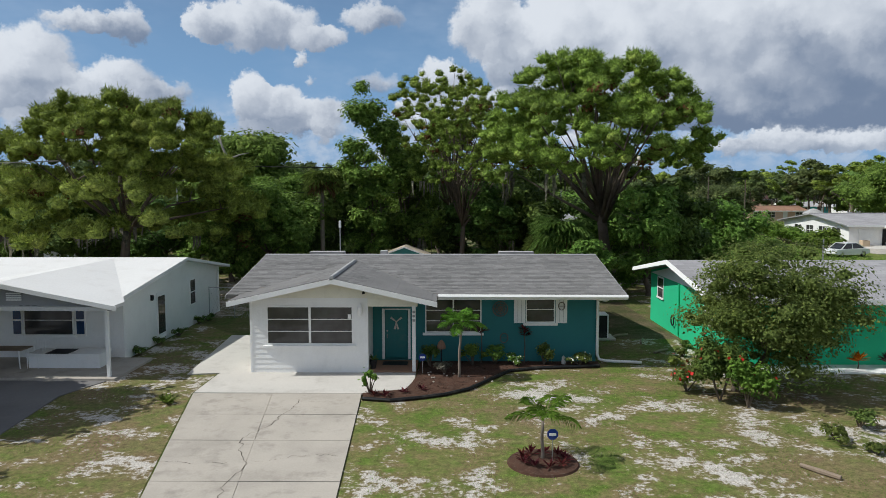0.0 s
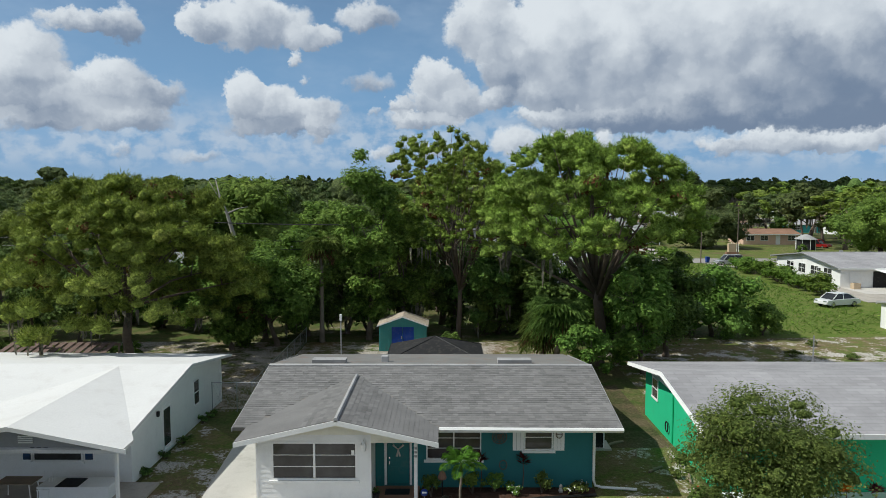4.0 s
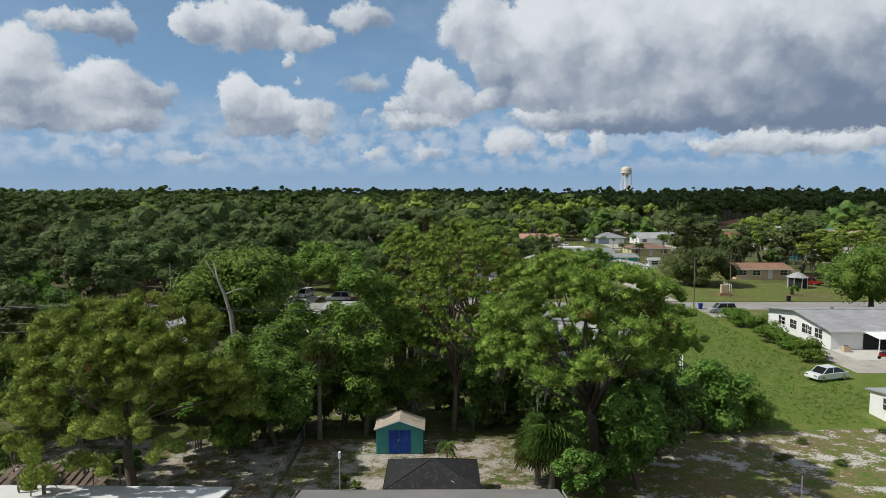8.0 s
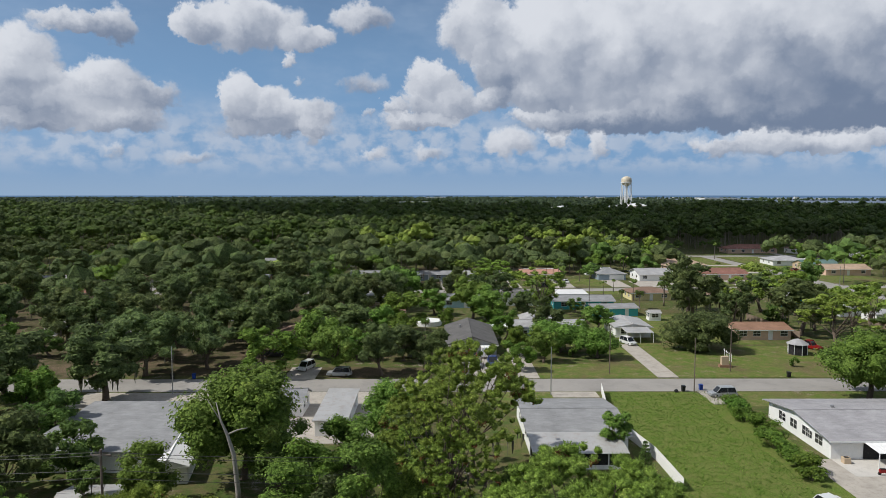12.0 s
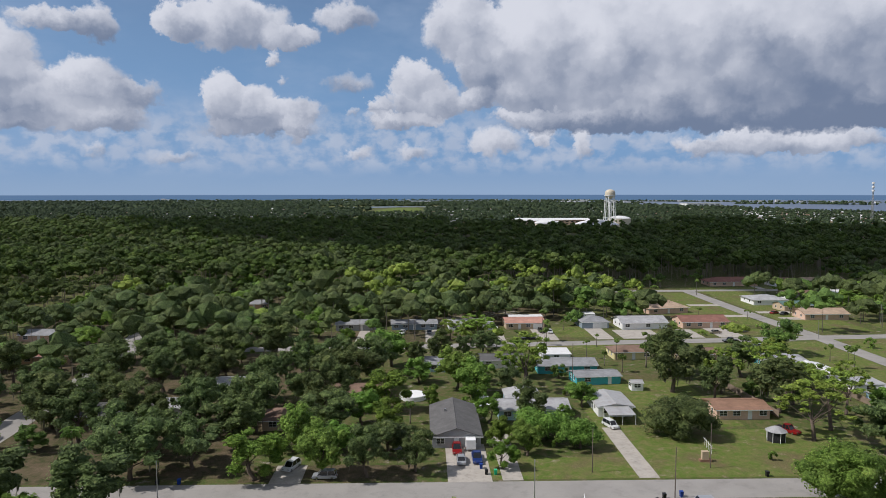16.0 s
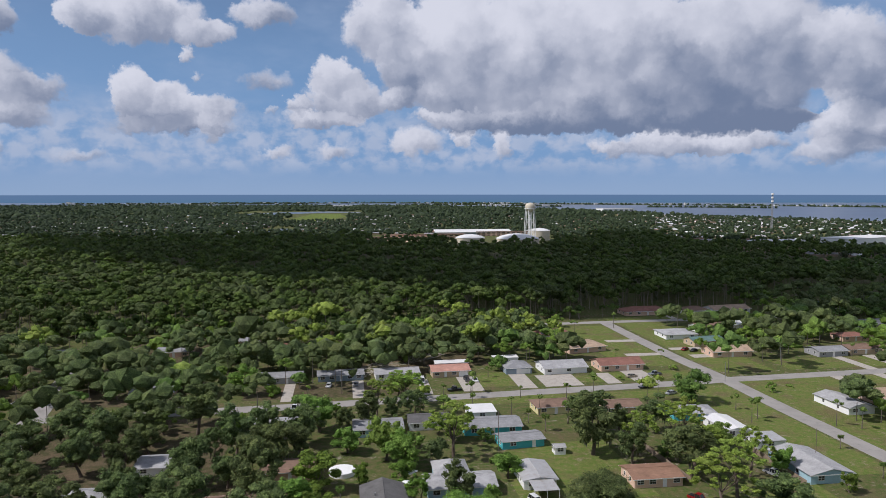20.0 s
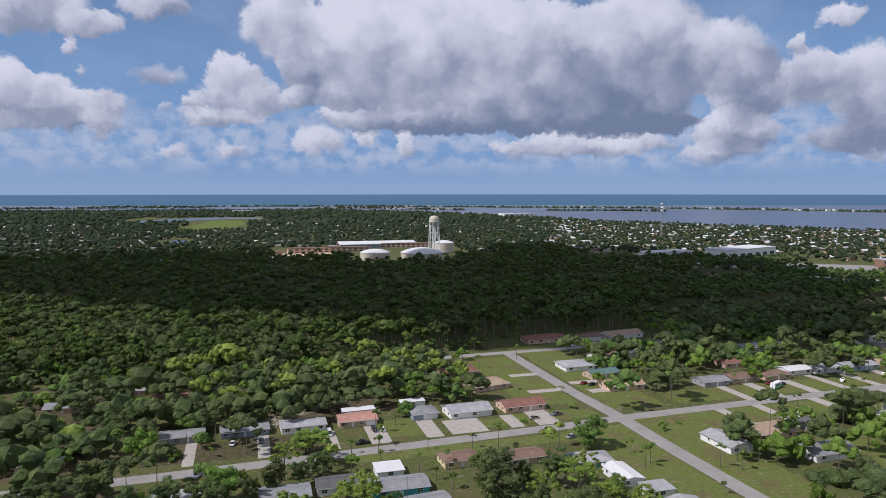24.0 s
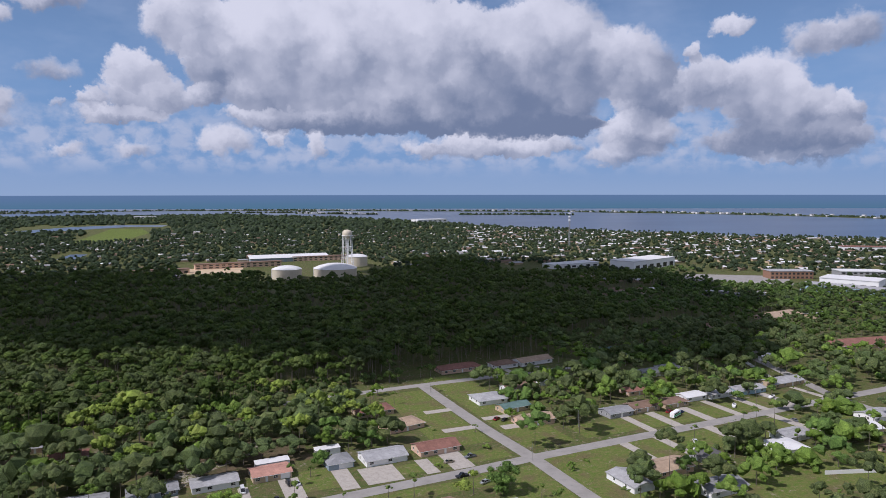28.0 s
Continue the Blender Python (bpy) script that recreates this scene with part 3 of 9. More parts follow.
def box(x0, x1, y0, y1, z0, z1, bm=None, bevel=0.0):
    bm = bm or bmesh.new()
    vs = [bm.verts.new((x, y, z)) for x in (x0, x1) for y in (y0, y1) for z in (z0, z1)]
    fs = [bm.faces.new([vs[i] for i in q]) for q in ((0, 1, 3, 2), (4, 6, 7, 5), (0, 4, 5, 1), (2, 3, 7, 6), (0, 2, 6, 4), (1, 5, 7, 3))]
    if bevel:
        es = list({e for f in fs for e in f.edges})
        bmesh.ops.bevel(bm, geom=es, offset=bevel, segments=2, affect="EDGES", profile=0.6)
    return bm


def slab(pts, z0, z1, bm=None):
    """A flat prism over a polygon seen from above."""
    bm = bm or bmesh.new()
    lo, hi = [bm.verts.new((x, y, z0)) for x, y in pts], [bm.verts.new((x, y, z1)) for x, y in pts]
    n = len(pts)
    bm.faces.new(hi), bm.faces.new(lo[::-1])
    for i in range(n):
        bm.faces.new((lo[i], lo[(i + 1) % n], hi[(i + 1) % n], hi[i]))
    bmesh.ops.recalc_face_normals(bm, faces=bm.faces)
    return bm


def plate(quad, thick, bm=None):
    """A board over a quad in space, its top face the quad, thick downwards along the normal."""
    bm = bm or bmesh.new()
    q = [Vector(p) for p in quad]
    n = (q[1] - q[0]).cross(q[-1] - q[0]).normalized() * thick
    up, lo = [bm.verts.new(p) for p in q], [bm.verts.new(p - n) for p in q]
    bm.faces.new(up), bm.faces.new(lo[::-1])
    k = len(q)
    for i in range(k):
        bm.faces.new((up[i], lo[i], lo[(i + 1) % k], up[(i + 1) % k]))
    return bm


def tube(points, radii, sides=8, bm=None, caps=True):
    """A round bar along points, with a radius at each."""
    bm = bm or bmesh.new()
    pts = [Vector(p) for p in points]
    if not isinstance(radii, (list, tuple)):
        radii = [radii] * len(pts)
    rings = []
    for i, p in enumerate(pts):
        d = (pts[min(i + 1, len(pts) - 1)] - pts[max(i - 1, 0)]).normalized()
        a = d.cross(Vector((0.31, 0.95, 0.07)) if abs(d.z) > 0.5 else Vector((0, 0, 1))).normalized()
        b = d.cross(a)
        rings.append([bm.verts.new(p + radii[i] * (math.cos(6.28318 * k / sides) * a + math.sin(6.28318 * k / sides) * b)) for k in range(sides)])
    for r, s in zip(rings, rings[1:]):
        for k in range(sides):
            bm.faces.new((r[k], s[k], s[(k + 1) % sides], r[(k + 1) % sides]))
    if caps:
        bm.faces.new(rings[0]), bm.faces.new(rings[-1][::-1])
    return bm


def lathe(profile, sides=16, bm=None):
    """Turns (radius, height) pairs about the upright axis."""
    bm = bm or bmesh.new()
    rings = [[bm.verts.new((r * math.cos(6.28318 * k / sides), r * math.sin(6.28318 * k / sides), z)) for k in range(sides)] for r, z in profile]
    for r, s in zip(rings, rings[1:]):
        for k in range(sides):
            bm.faces.new((r[k], r[(k + 1) % sides], s[(k + 1) % sides], s[k]))
    bm.faces.new(rings[0][::-1]), bm.faces.new(rings[-1])
    return bm


def soup(name, verts, faces, mat, parent=None, label="", index=None):
    """A mesh from arrays; faces all of one size."""
    me = bpy.data.meshes.new(name)
    verts, faces = np.asarray(verts, np.float32), np.asarray(faces, np.int32)
    me.vertices.add(len(verts))
    me.vertices.foreach_set("co", verts.ravel())
    k = faces.shape[1]
    me.loops.add(faces.size)
    me.loops.foreach_set("vertex_index", faces.ravel())
    me.polygons.add(len(faces))
    me.polygons.foreach_set("loop_start", np.arange(0, faces.size, k, dtype=np.int32))
    if index is not None:
        me.polygons.foreach_set("material_index", np.asarray(index, np.int32))
    me.polygons.foreach_set("use_smooth", np.zeros(len(faces), bool) if index is None else np.asarray(index, np.int32) == 1)
    me.update(calc_edges=True)
    return link_mesh(name, me, mat, parent, label)


# ---- foliage ----


def leaf_cards(points, normals, size, gen, aspect=0.55, tilt=0.7, along=False):
    """Diamond leaves at the points, turned about and leaning off the normals."""
    n = len(points)
    d = normals + gen.normal(0, tilt, (n, 3))
    d /= np.linalg.norm(d, axis=1, keepdims=True) + 1e-9
    a = np.cross(d, gen.normal(0, 1, (n, 3)))
    a /= np.linalg.norm(a, axis=1, keepdims=True) + 1e-9
    b = np.cross(d, a)
    if along:
        a, b = d, a
    s = (size * gen.uniform(0.6, 1.35, n))[:, None]
    v = np.stack([points - a * s, points - b * s * aspect, points + a * s, points + b * s * aspect], 1)
    return v.reshape(-1, 3), np.arange(4 * n).reshape(-1, 4)


def leaf_tris(points, normals, size, gen, aspect=0.6, tilt=0.5):
    """Three-cornered leaves for trees that stay far off."""
    v, f = leaf_cards(points, normals, size, gen, aspect, tilt)
    v = v.reshape(-1, 4, 3)[:, :3].copy()
    v[:, 1] = v[:, 1] * 1.6 - 0.6 * points
    return v.reshape(-1, 3), np.arange(3 * len(points)).reshape(-1, 3)


def needle_tufts(tufts, count, gen):
    """Round tufts of needles: thin blades that spread up and out from each tuft's heart."""
    t = np.asarray(tufts, float)
    w = t[:, 3] ** 2
    pick = gen.choice(len(t), count, p=w / w.sum())
    u = ball_points(count, gen)
    u[:, 2] = np.where(gen.random(count) < 0.8, np.abs(u[:, 2]), u[:, 2]) * 0.8 + 0.25
    u /= np.linalg.norm(u, axis=1, keepdims=True)
    r = t[pick, 3:4]
    root = t[pick, :3] + u * r * gen.uniform(0.35, 0.75, (count, 1)) + gen.normal(0, 0.05, (count, 3))
    d = u + gen.normal(0, 0.28, (count, 3))
    tip = root + d * r * gen.uniform(0.2, 0.45, (count, 1))
    side = np.cross(d, gen.normal(0, 1, (count, 3)))
    side *= gen.uniform(0.02, 0.042, (count, 1)) / (np.linalg.norm(side, axis=1, keepdims=True) + 1e-9)
    v = np.stack([root - side, root + side, tip], 1)
    return v.reshape(-1, 3), np.arange(3 * count).reshape(-1, 3)


def ball_points(n, gen):
    p = gen.normal(0, 1, (n, 3))
    return p / np.linalg.norm(p, axis=1, keepdims=True)


_ico = bmesh.new()
bmesh.ops.create_icosphere(_ico, subdivisions=1, radius=1)
ICO_V = np.array([v.co[:] for v in _ico.verts])
ICO_F = np.array([[v.index for v in f.verts] for f in _ico.faces])
_ico.free()
_ico = bmesh.new()
bmesh.ops.create_icosphere(_ico, subdivisions=2, radius=1)
ICO2_V = np.array([v.co[:] for v in _ico.verts])
ICO2_F = np.array([[v.index for v in f.verts] for f in _ico.faces])
_ico.free()

_a = (1 + 5 ** 0.5) / 2
ICO0_V = np.array([(-1, _a, 0), (1, _a, 0), (-1, -_a, 0), (1, -_a, 0), (0, -1, _a), (0, 1, _a), (0, -1, -_a), (0, 1, -_a), (_a, 0, -1), (_a, 0, 1), (-_a, 0, -1), (-_a, 0, 1)]) / math.sqrt(1 + _a * _a)
ICO0_F = np.array([(0, 11, 5), (0, 5, 1), (0, 1, 7), (0, 7, 10), (0, 10, 11), (1, 5, 9), (5, 11, 4), (11, 10, 2), (10, 7, 6), (7, 1, 8), (3, 9, 4), (3, 4, 2), (3, 2, 6), (3, 6, 8), (3, 8, 9), (4, 9, 5), (2, 4, 11), (6, 2, 10), (8, 6, 7), (9, 8, 1)])


def lumps_crown(name, lumps, count, size, mat, parent, seed, core=0.72, droop=0.0, shell=0.35, cheap=False, aspect=0.55, needles=False):
    """A crown: leaves over many lumps (x, y, z, r, flatness), denser outside, with dark inner lumps."""
    gen = np.random.default_rng(seed)
    lumps = np.asarray(lumps, float)
    w = lumps[:, 3] ** 2
    pick = gen.choice(len(lumps), count, p=w / w.sum())
    u = ball_points(count, gen)
    flip = (u[:, 2] < -0.25) & (gen.random(count) < 0.6)
    u[flip, 2] *= -1
    r = 1 - shell * gen.random(count) ** 1.6 + 0.12 * gen.normal(0, 1, count)
    L = lumps[pick]
    p = L[:, :3] + u * (L[:, 3] * r)[:, None] * np.stack([np.ones(count), np.ones(count), L[:, 4]], 1)
    p[:, 2] -= droop * gen.random(count)
    nrm = u * np.array([1, 1, 1.3])
    nrm[:, 2] += 0.6
    if needles:
        v, f3 = needle_tufts(lumps, count, gen)
    elif cheap:
        v, f3 = leaf_tris(p, nrm, size, gen, aspect)
    else:
        v, f = leaf_cards(p, nrm, size, gen, aspect, 0.36)
        f3 = np.concatenate([f[:, [0, 1, 2]], f[:, [0, 2, 3]]])
    idx = np.zeros(len(f3), np.int32)
    vs, fs, ids, off = [v], [f3], [idx], len(v)
    if core:
        for x, y, z, rr, fl in lumps:
            iv, jf = (ICO0_V, ICO0_F) if needles or cheap else (ICO_V, ICO_F)
            jig = 1 + 0.25 * gen.normal(0, 1, (len(iv), 1)).clip(-1, 1)
            vs.append(iv * jig * rr * core * np.array([1, 1, fl]) + [x, y, z])
            fs.append(jf + off)
            ids.append(np.full(len(jf), 0 if cheap else 1, np.int32))
            off += len(iv)
    return soup(name, np.concatenate(vs), np.concatenate(fs), [mat, mat], parent, "", np.concatenate(ids))


def limbs(name, base, ends, r0, mat, parent, seed, bend=0.25, sides=7, cheap=False):
    """A tapered trunk that forks into limbs which reach the given ends."""
    gen = np.random.default_rng(seed)
    bm = bmesh.new()
    base = Vector(base)
    top = sum((Vector(e) for e in ends), Vector()) / len(ends)
    fork = base.lerp(top, 0.48)
    fork.x += gen.normal(0, 0.25)
    mid = base.lerp(fork, 0.5) + Vector((gen.normal(0, 0.15), gen.normal(0, 0.15), 0))
    tube([base - Vector((0, 0, 0.15)), base + Vector((0, 0, 0.35)), mid, fork], [r0 * 1.45, r0 * 1.05, r0 * 0.85, r0 * 0.7], 5 if cheap else 9, bm)
    for e in ends:
        e = Vector(e)
        s = mid.lerp(fork, gen.uniform(0.55, 1.0))
        k = s.lerp(e, 0.5) + Vector((gen.normal(0, bend), gen.normal(0, bend), gen.normal(0.1, bend)))
        tube([s, k, e], [r0 * 0.36, r0 * 0.2, r0 * 0.05], 3 if cheap else sides, bm, not cheap)
        for _ in range(0 if cheap else 2):
            q = k.lerp(e, gen.uniform(0.1, 0.7))
            tube([q, q + Vector((gen.normal(0, 0.8), gen.normal(0, 0.8), gen.uniform(0.1, 0.9)))], [r0 * 0.16, r0 * 0.03], 5, bm)
    return part(name, bm, mat, parent, smooth=True)


def moss_strands(name, spots, length, mat, parent, seed, n=5):
    """Ragged grey beards that hang from boughs."""
    gen = np.random.default_rng(seed)
    vs, fs = [], []
    for x, y, z in spots:
        for _ in range(n):
            px, py = x + gen.normal(0, 0.35), y + gen.normal(0, 0.35)
            l, w, a = length * gen.uniform(0.4, 1.2), gen.uniform(0.06, 0.16), gen.uniform(0, 3.14)
            dx, dy = w * math.cos(a), w * math.sin(a)
            k = len(vs)
            vs += [(px - dx, py - dy, z), (px + dx, py + dy, z), (px + dx * 0.7 + gen.normal(0, 0.08), py + dy, z - l * 0.55), (px + gen.normal(0, 0.1), py, z - l), (px - dx * 0.8, py - dy, z - l * 0.6)]
            fs += [(k, k + 1, k + 2), (k, k + 2, k + 4), (k + 4, k + 2, k + 3)]
    o = soup(name, vs, fs, mat, parent)
    o["kind"] = "stuff"
    return o


def frond_fan(name, centre, n, length, mat, parent, seed, up=0.9, droop=0.9, width=0.16, leaflets=9, fan=False, spread=1.35):
    """Palm fronds: an arching rib with leaflets on both sides, or a fan of blades at the tip."""
    gen = np.random.default_rng(seed)
    vs, fs = [], []
    for i in range(n):
        a = 6.28318 * (i * 0.381966 % 1) + gen.normal(0, 0.12)
        lift = up * (1 - spread * (i / max(n - 1, 1))) + gen.normal(0, 0.08)
        ln = length * gen.uniform(0.85, 1.1)
        c, s = math.cos(a), math.sin(a)

        def rib(t):
            rr = ln * t * math.cos(lift * 0.8) * (1 - 0.12 * t)
            zz = ln * (t * math.sin(lift) - droop * t * t * 0.62)
            return np.array([centre[0] + c * rr, centre[1] + s * rr, centre[2] + zz])
        side = np.array([-s, c, 0.0])
        if fan:
            hub = rib(0.45)
            fwd = rib(0.6) - hub
            fwd /= np.linalg.norm(fwd)
            k0 = len(vs)
            p, q = rib(0), hub
            vs += [p - side * 0.02, p + side * 0.02, q + side * 0.02, q - side * 0.02]
            fs += [(k0, k0 + 1, k0 + 2), (k0, k0 + 2, k0 + 3)]
            for j in range(leaflets):
                th = -1.5 + 3.0 * j / (leaflets - 1)
                dvec = fwd * math.cos(th) + side * math.sin(th)
                tip = hub + dvec * ln * 0.55 + np.array([0, 0, -0.22 * ln * gen.uniform(0.5, 1.3)])
                m = hub + dvec * ln * 0.3
                w = np.cross(dvec, [0, 0, 1]) * width * 0.5
                k = len(vs)
                vs += [hub, m - w, tip, m + w]
                fs += [(k, k + 1, k + 2), (k, k + 2, k + 3)]
            continue
        for j in range(10):
            p, q = rib(j / 10), rib((j + 1) / 10)
            k = len(vs)
            vs += [p - side * 0.02, p + side * 0.02, q + side * 0.015, q - side * 0.015]
            fs += [(k, k + 1, k + 2), (k, k + 2, k + 3)]
        for j in range(leaflets):
            t = 0.18 + 0.82 * j / leaflets
            p, q = rib(t), rib(min(1, t + 0.1))
            fwd = (q - p) / (np.linalg.norm(q - p) + 1e-9)
            ll = ln * 0.26 * math.sin(math.pi * min(1, 0.18 + 0.82 * t)) + 0.06
            for sg in (-1, 1):
                tip = p + side * sg * ll * 0.8 + fwd * ll * 0.6 + np.array([0, 0, -ll * 0.45 * gen.uniform(0.4, 1.2)])
                k = len(vs)
                m = (p + tip) / 2 + np.array([0, 0, 0.05])
                vs += [p, m - fwd * width * 0.3, tip, m + fwd * width * 0.3]
                fs += [(k, k + 1, k + 2), (k, k + 2, k + 3)]
    return soup(name, vs, fs, mat, parent)


# ---- land, roads, water ----
def sheet(name, pts, z, mat, label="", kind="structure", cat=""):
    bm = bmesh.new()
    f = bm.faces.new([bm.verts.new((x, y, z)) for x, y in pts])
    if f.normal.z < 0:
        f.normal_flip()
    bmesh.ops.triangulate(bm, faces=bm.faces)
    bm.normal_update()
    if bm.faces[:][0].normal.z < 0:
        bmesh.ops.reverse_faces(bm, faces=bm.faces[:])
    return tagged(part(name, bm, mat), label, cat, "", kind)


SHORE = [(3600, -600), (2600, 300), (1990, 900), (1683, 1184), (1560, 1290), (1432, 1412), (1390, 1560), (1289, 1706), (1230, 1880), (1091, 2043), (1040, 2400), (946, 2765), (760, 3200), (600, 3500), (373, 3780), (60, 3700), (-250, 3850), (-514, 3737), (-1100, 3900), (-1800, 4100), (-5200, 4300)]
bm = bmesh.new()
bm.faces.new([bm.verts.new((x, y, 0)) for x, y in [(-5200, -3000), (5200, -3000), (5200, -600)] + SHORE])
bmesh.ops.triangulate(bm, faces=bm.faces)
bm.normal_update()
if bm.faces[:][0].normal.z < 0:
    bmesh.ops.reverse_faces(bm, faces=bm.faces[:])
tagged(part("ground", bm, M["ground"]), "flat sandy ground with patchy grass and dry soil", "ground", "", "structure")
sheet("water", [(-9000, 300), (9000, -3000), (9000, 12000), (-9000, 12000)], -0.9, M["water"], "blue grey bay water with small ripples", "structure", "water")


def road(name, pts, width, mat, z=0.05, label="bleached grey asphalt residential street", cat="road"):
    """A strip along points with a real edge."""
    bm = bmesh.new()
    vs = []
    for i, (x, y) in enumerate(pts):
        a, b = Vector(pts[max(i - 1, 0)]), Vector(pts[min(i + 1, len(pts) - 1)])
        d = (b - a).normalized() * width / 2
        vs.append([bm.verts.new((x + s * d.y, y - s * d.x, q)) for s, q in ((-1.02, -0.05), (-1, z), (1, z), (1.02, -0.05))])
    for p, q in zip(vs, vs[1:]):
        for k in range(3):
            bm.faces.new((p[k], p[k + 1], q[k + 1], q[k]))
    bm.normal_update()
    bmesh.ops.recalc_face_normals(bm, faces=bm.faces)
    return tagged(part(name, bm, mat), label, cat, "", "structure")


road("road_near", [(-420, 125.6), (-100, 126), (30, 126), (150, 126), (520, 128)], 8.2, M["asphalt"])
road("road_middle", [(-108, 243), (-32, 246), (60, 252), (120, 256), (149, 259), (215, 262.5), (271, 265), (338, 269), (520, 276)], 7.0, M["asphalt"], 0.052)
road("road_cross", [(151, 120), (150, 180), (149, 220), (149, 259), (146.5, 300), (146, 340), (146, 386)], 7.0, M["asphalt"], 0.056)
road("road_far", [(62, 381), (101, 384), (146, 386), (205, 387), (262, 388)], 6.5, M["asphalt"], 0.054)
road("road_left", [(-96, 128), (-101, 219), (-106, 246), (-112, 281), (-117, 312), (-122, 380)], 7.5, M["asphalt"], 0.058)
road("road_east", [(345, 130), (352, 270), (385, 360), (430, 400)], 7.0, M["asphalt"], 0.06)

sheet("ground_front_yard", [(-13.2, 7), (-5.25, 7), (-8.97, 23.7), (-8.97, 26.3), (-10.2, 33.4), (-13.5, 37), (-13.3, 27)], 0.012, M["yard"], "patchy side lawn with bare sand", "structure", "grass")
sheet("ground_front_lawn", [(-2.4, 8), (40, 8), (40, 27), (10.7, 27), (10.7, 33), (6.2, 33), (6.2, 28.2), (-1.2, 28.2), (-1.4, 24.3), (-3.0, 23.6)], 0.012, M["yard"], "patchy front lawn with white sand", "structure", "grass")
sheet("ground_side_yard", [(6.2, 33), (10.8, 33), (10.8, 44), (6.2, 44)], 0.014, M["leaf_litter"], "bare shaded soil beside the house", "structure", "soil")
sheet("ground_back_yard", [(-11.6, 40), (7.5, 40), (7.5, 57), (-11.6, 57)], 0.016, M["sandy"], "sandy back yard with pine litter", "structure", "sand")
sheet("ground_back_left", [(-33, 39), (-11.9, 39), (-11.9, 57), (-33, 57)], 0.018, M["sandy"], "bare back yard with thin grass", "structure", "sand")
sheet("ground_vacant_lot_sand", [(12, 40), (60, 40), (60, 62), (12, 58)], 0.014, M["yard"], "sandy vacant lot", "structure", "sand")
sheet("ground_vacant_lot", [(21, 58), (44, 60), (60, 61), (60, 78), (50, 82), (48, 116), (44, 121.4), (28.5, 121.4), (27.5, 66)], 0.02, M["rough"], "tall bright green grass on a vacant lot", "structure", "grass")
LAWNS = [(8, 23, 113, 121.4, "lawn"), (10, 26, 70, 86.5, "lawn"), (50, 100, 113, 121.4, "lawn"), (36, 66, 131, 160, "lawn"), (64, 96, 131, 158, "lawn"), (10, 36, 131, 142, "lawn"), (-36, -2, 131, 139, "leaf_litter"),
         (48, 64, 262, 283, "lawn"), (76, 100, 263, 273, "lawn"), (100, 142, 264, 276, "lawn"), (116, 142, 284, 376, "lawn"), (120, 145, 165, 252, "lawn"), (152.6, 175, 172, 256, "lawn"), (168, 345, 235, 258, "lawn"), (152, 178, 270, 384, "lawn"),
         (185, 340, 270, 288, "lawn"), (150, 240, 390, 400, "lawn"), (30, 144, 240, 249, "lawn"), (100, 118, 130, 165, "lawn"), (40, 75, 160, 200, "lawn"), (200, 330, 180, 216, "lawn"), (-95, -60, 180, 215, "leaf_litter"), (-150, -37, 132.8, 238, "leaf_litter"), (-104, -60, 255, 375, "leaf_litter"),
         (-60, -20, 168, 182, "leaf_litter"), (-160, -120, 200, 330, "leaf_litter"), (25, 60, 296, 330, "leaf_litter"), (-90, -66, 131, 168, "leaf_litter"), (60, 100, 384, 392, "lawn"), (-40, 20, 256, 275, "leaf_litter"), (-10, 40, 285, 330, "leaf_litter")]
for i, (a, b, c, d, k) in enumerate(LAWNS):
    sheet("ground_lot_%d" % (i + 1), [(a, c), (b, c), (b, d), (a, d)], 0.022 + 0.0021 * (i % 9), M[k], "mown green lawn" if k == "lawn" else "bare shaded soil with leaf litter", "structure", "grass" if k == "lawn" else "soil")
sheet("ground_sand_lot", [(45, 1050), (125, 1045), (130, 1120), (50, 1125)], 0.03, M["sand"], "bare orange sand of a work lot", "structure", "sand")
sheet("ground_car_park", [(640, 735), (700, 775), (805, 700), (735, 625)], 0.03, M["asphalt"], "grey asphalt car park", "structure", "car park")

sheet("ground_sand_track", [(-8, 283), (4, 281), (14, 296), (30, 306), (44, 318), (40, 326), (22, 314), (6, 304)], 0.045, M["sandy"], "bare sandy track between oaks", "structure", "sand")
sheet("ground_marsh", [(-170, 1830), (-60, 1860), (0, 2180), (-20, 2420), (-110, 2480), (-140, 2150)], 0.03, M["rough"], "flat green marsh beside the inlet", "structure", "marsh")
sheet("water_inlet", [(-152, 1370), (-122, 1365), (-110, 1470), (-140, 1480)], 0.03, M["water"], "small blue grey inlet among trees", "structure", "water")
sheet("water_creek", [(-330, 2300), (-180, 2480), (-60, 2600), (40, 2560), (60, 2680), (-90, 2760), (-260, 2640), (-380, 2420)], 0.03, M["water"], "winding tidal creek behind the marsh", "structure", "water")


def drive(pts, mat="concrete", z=0.075, label="pale concrete driveway"):
    bm = slab(pts, -0.05, z)
    return tagged(part("driveway", bm, M[mat]), label, "driveway", "driveways", "structure")


def quad_drive(x0, x1, y0, y1, mat="concrete_old"):
    drive([(x0, y0), (x1, y0), (x1, y1), (x0, y1)], mat)


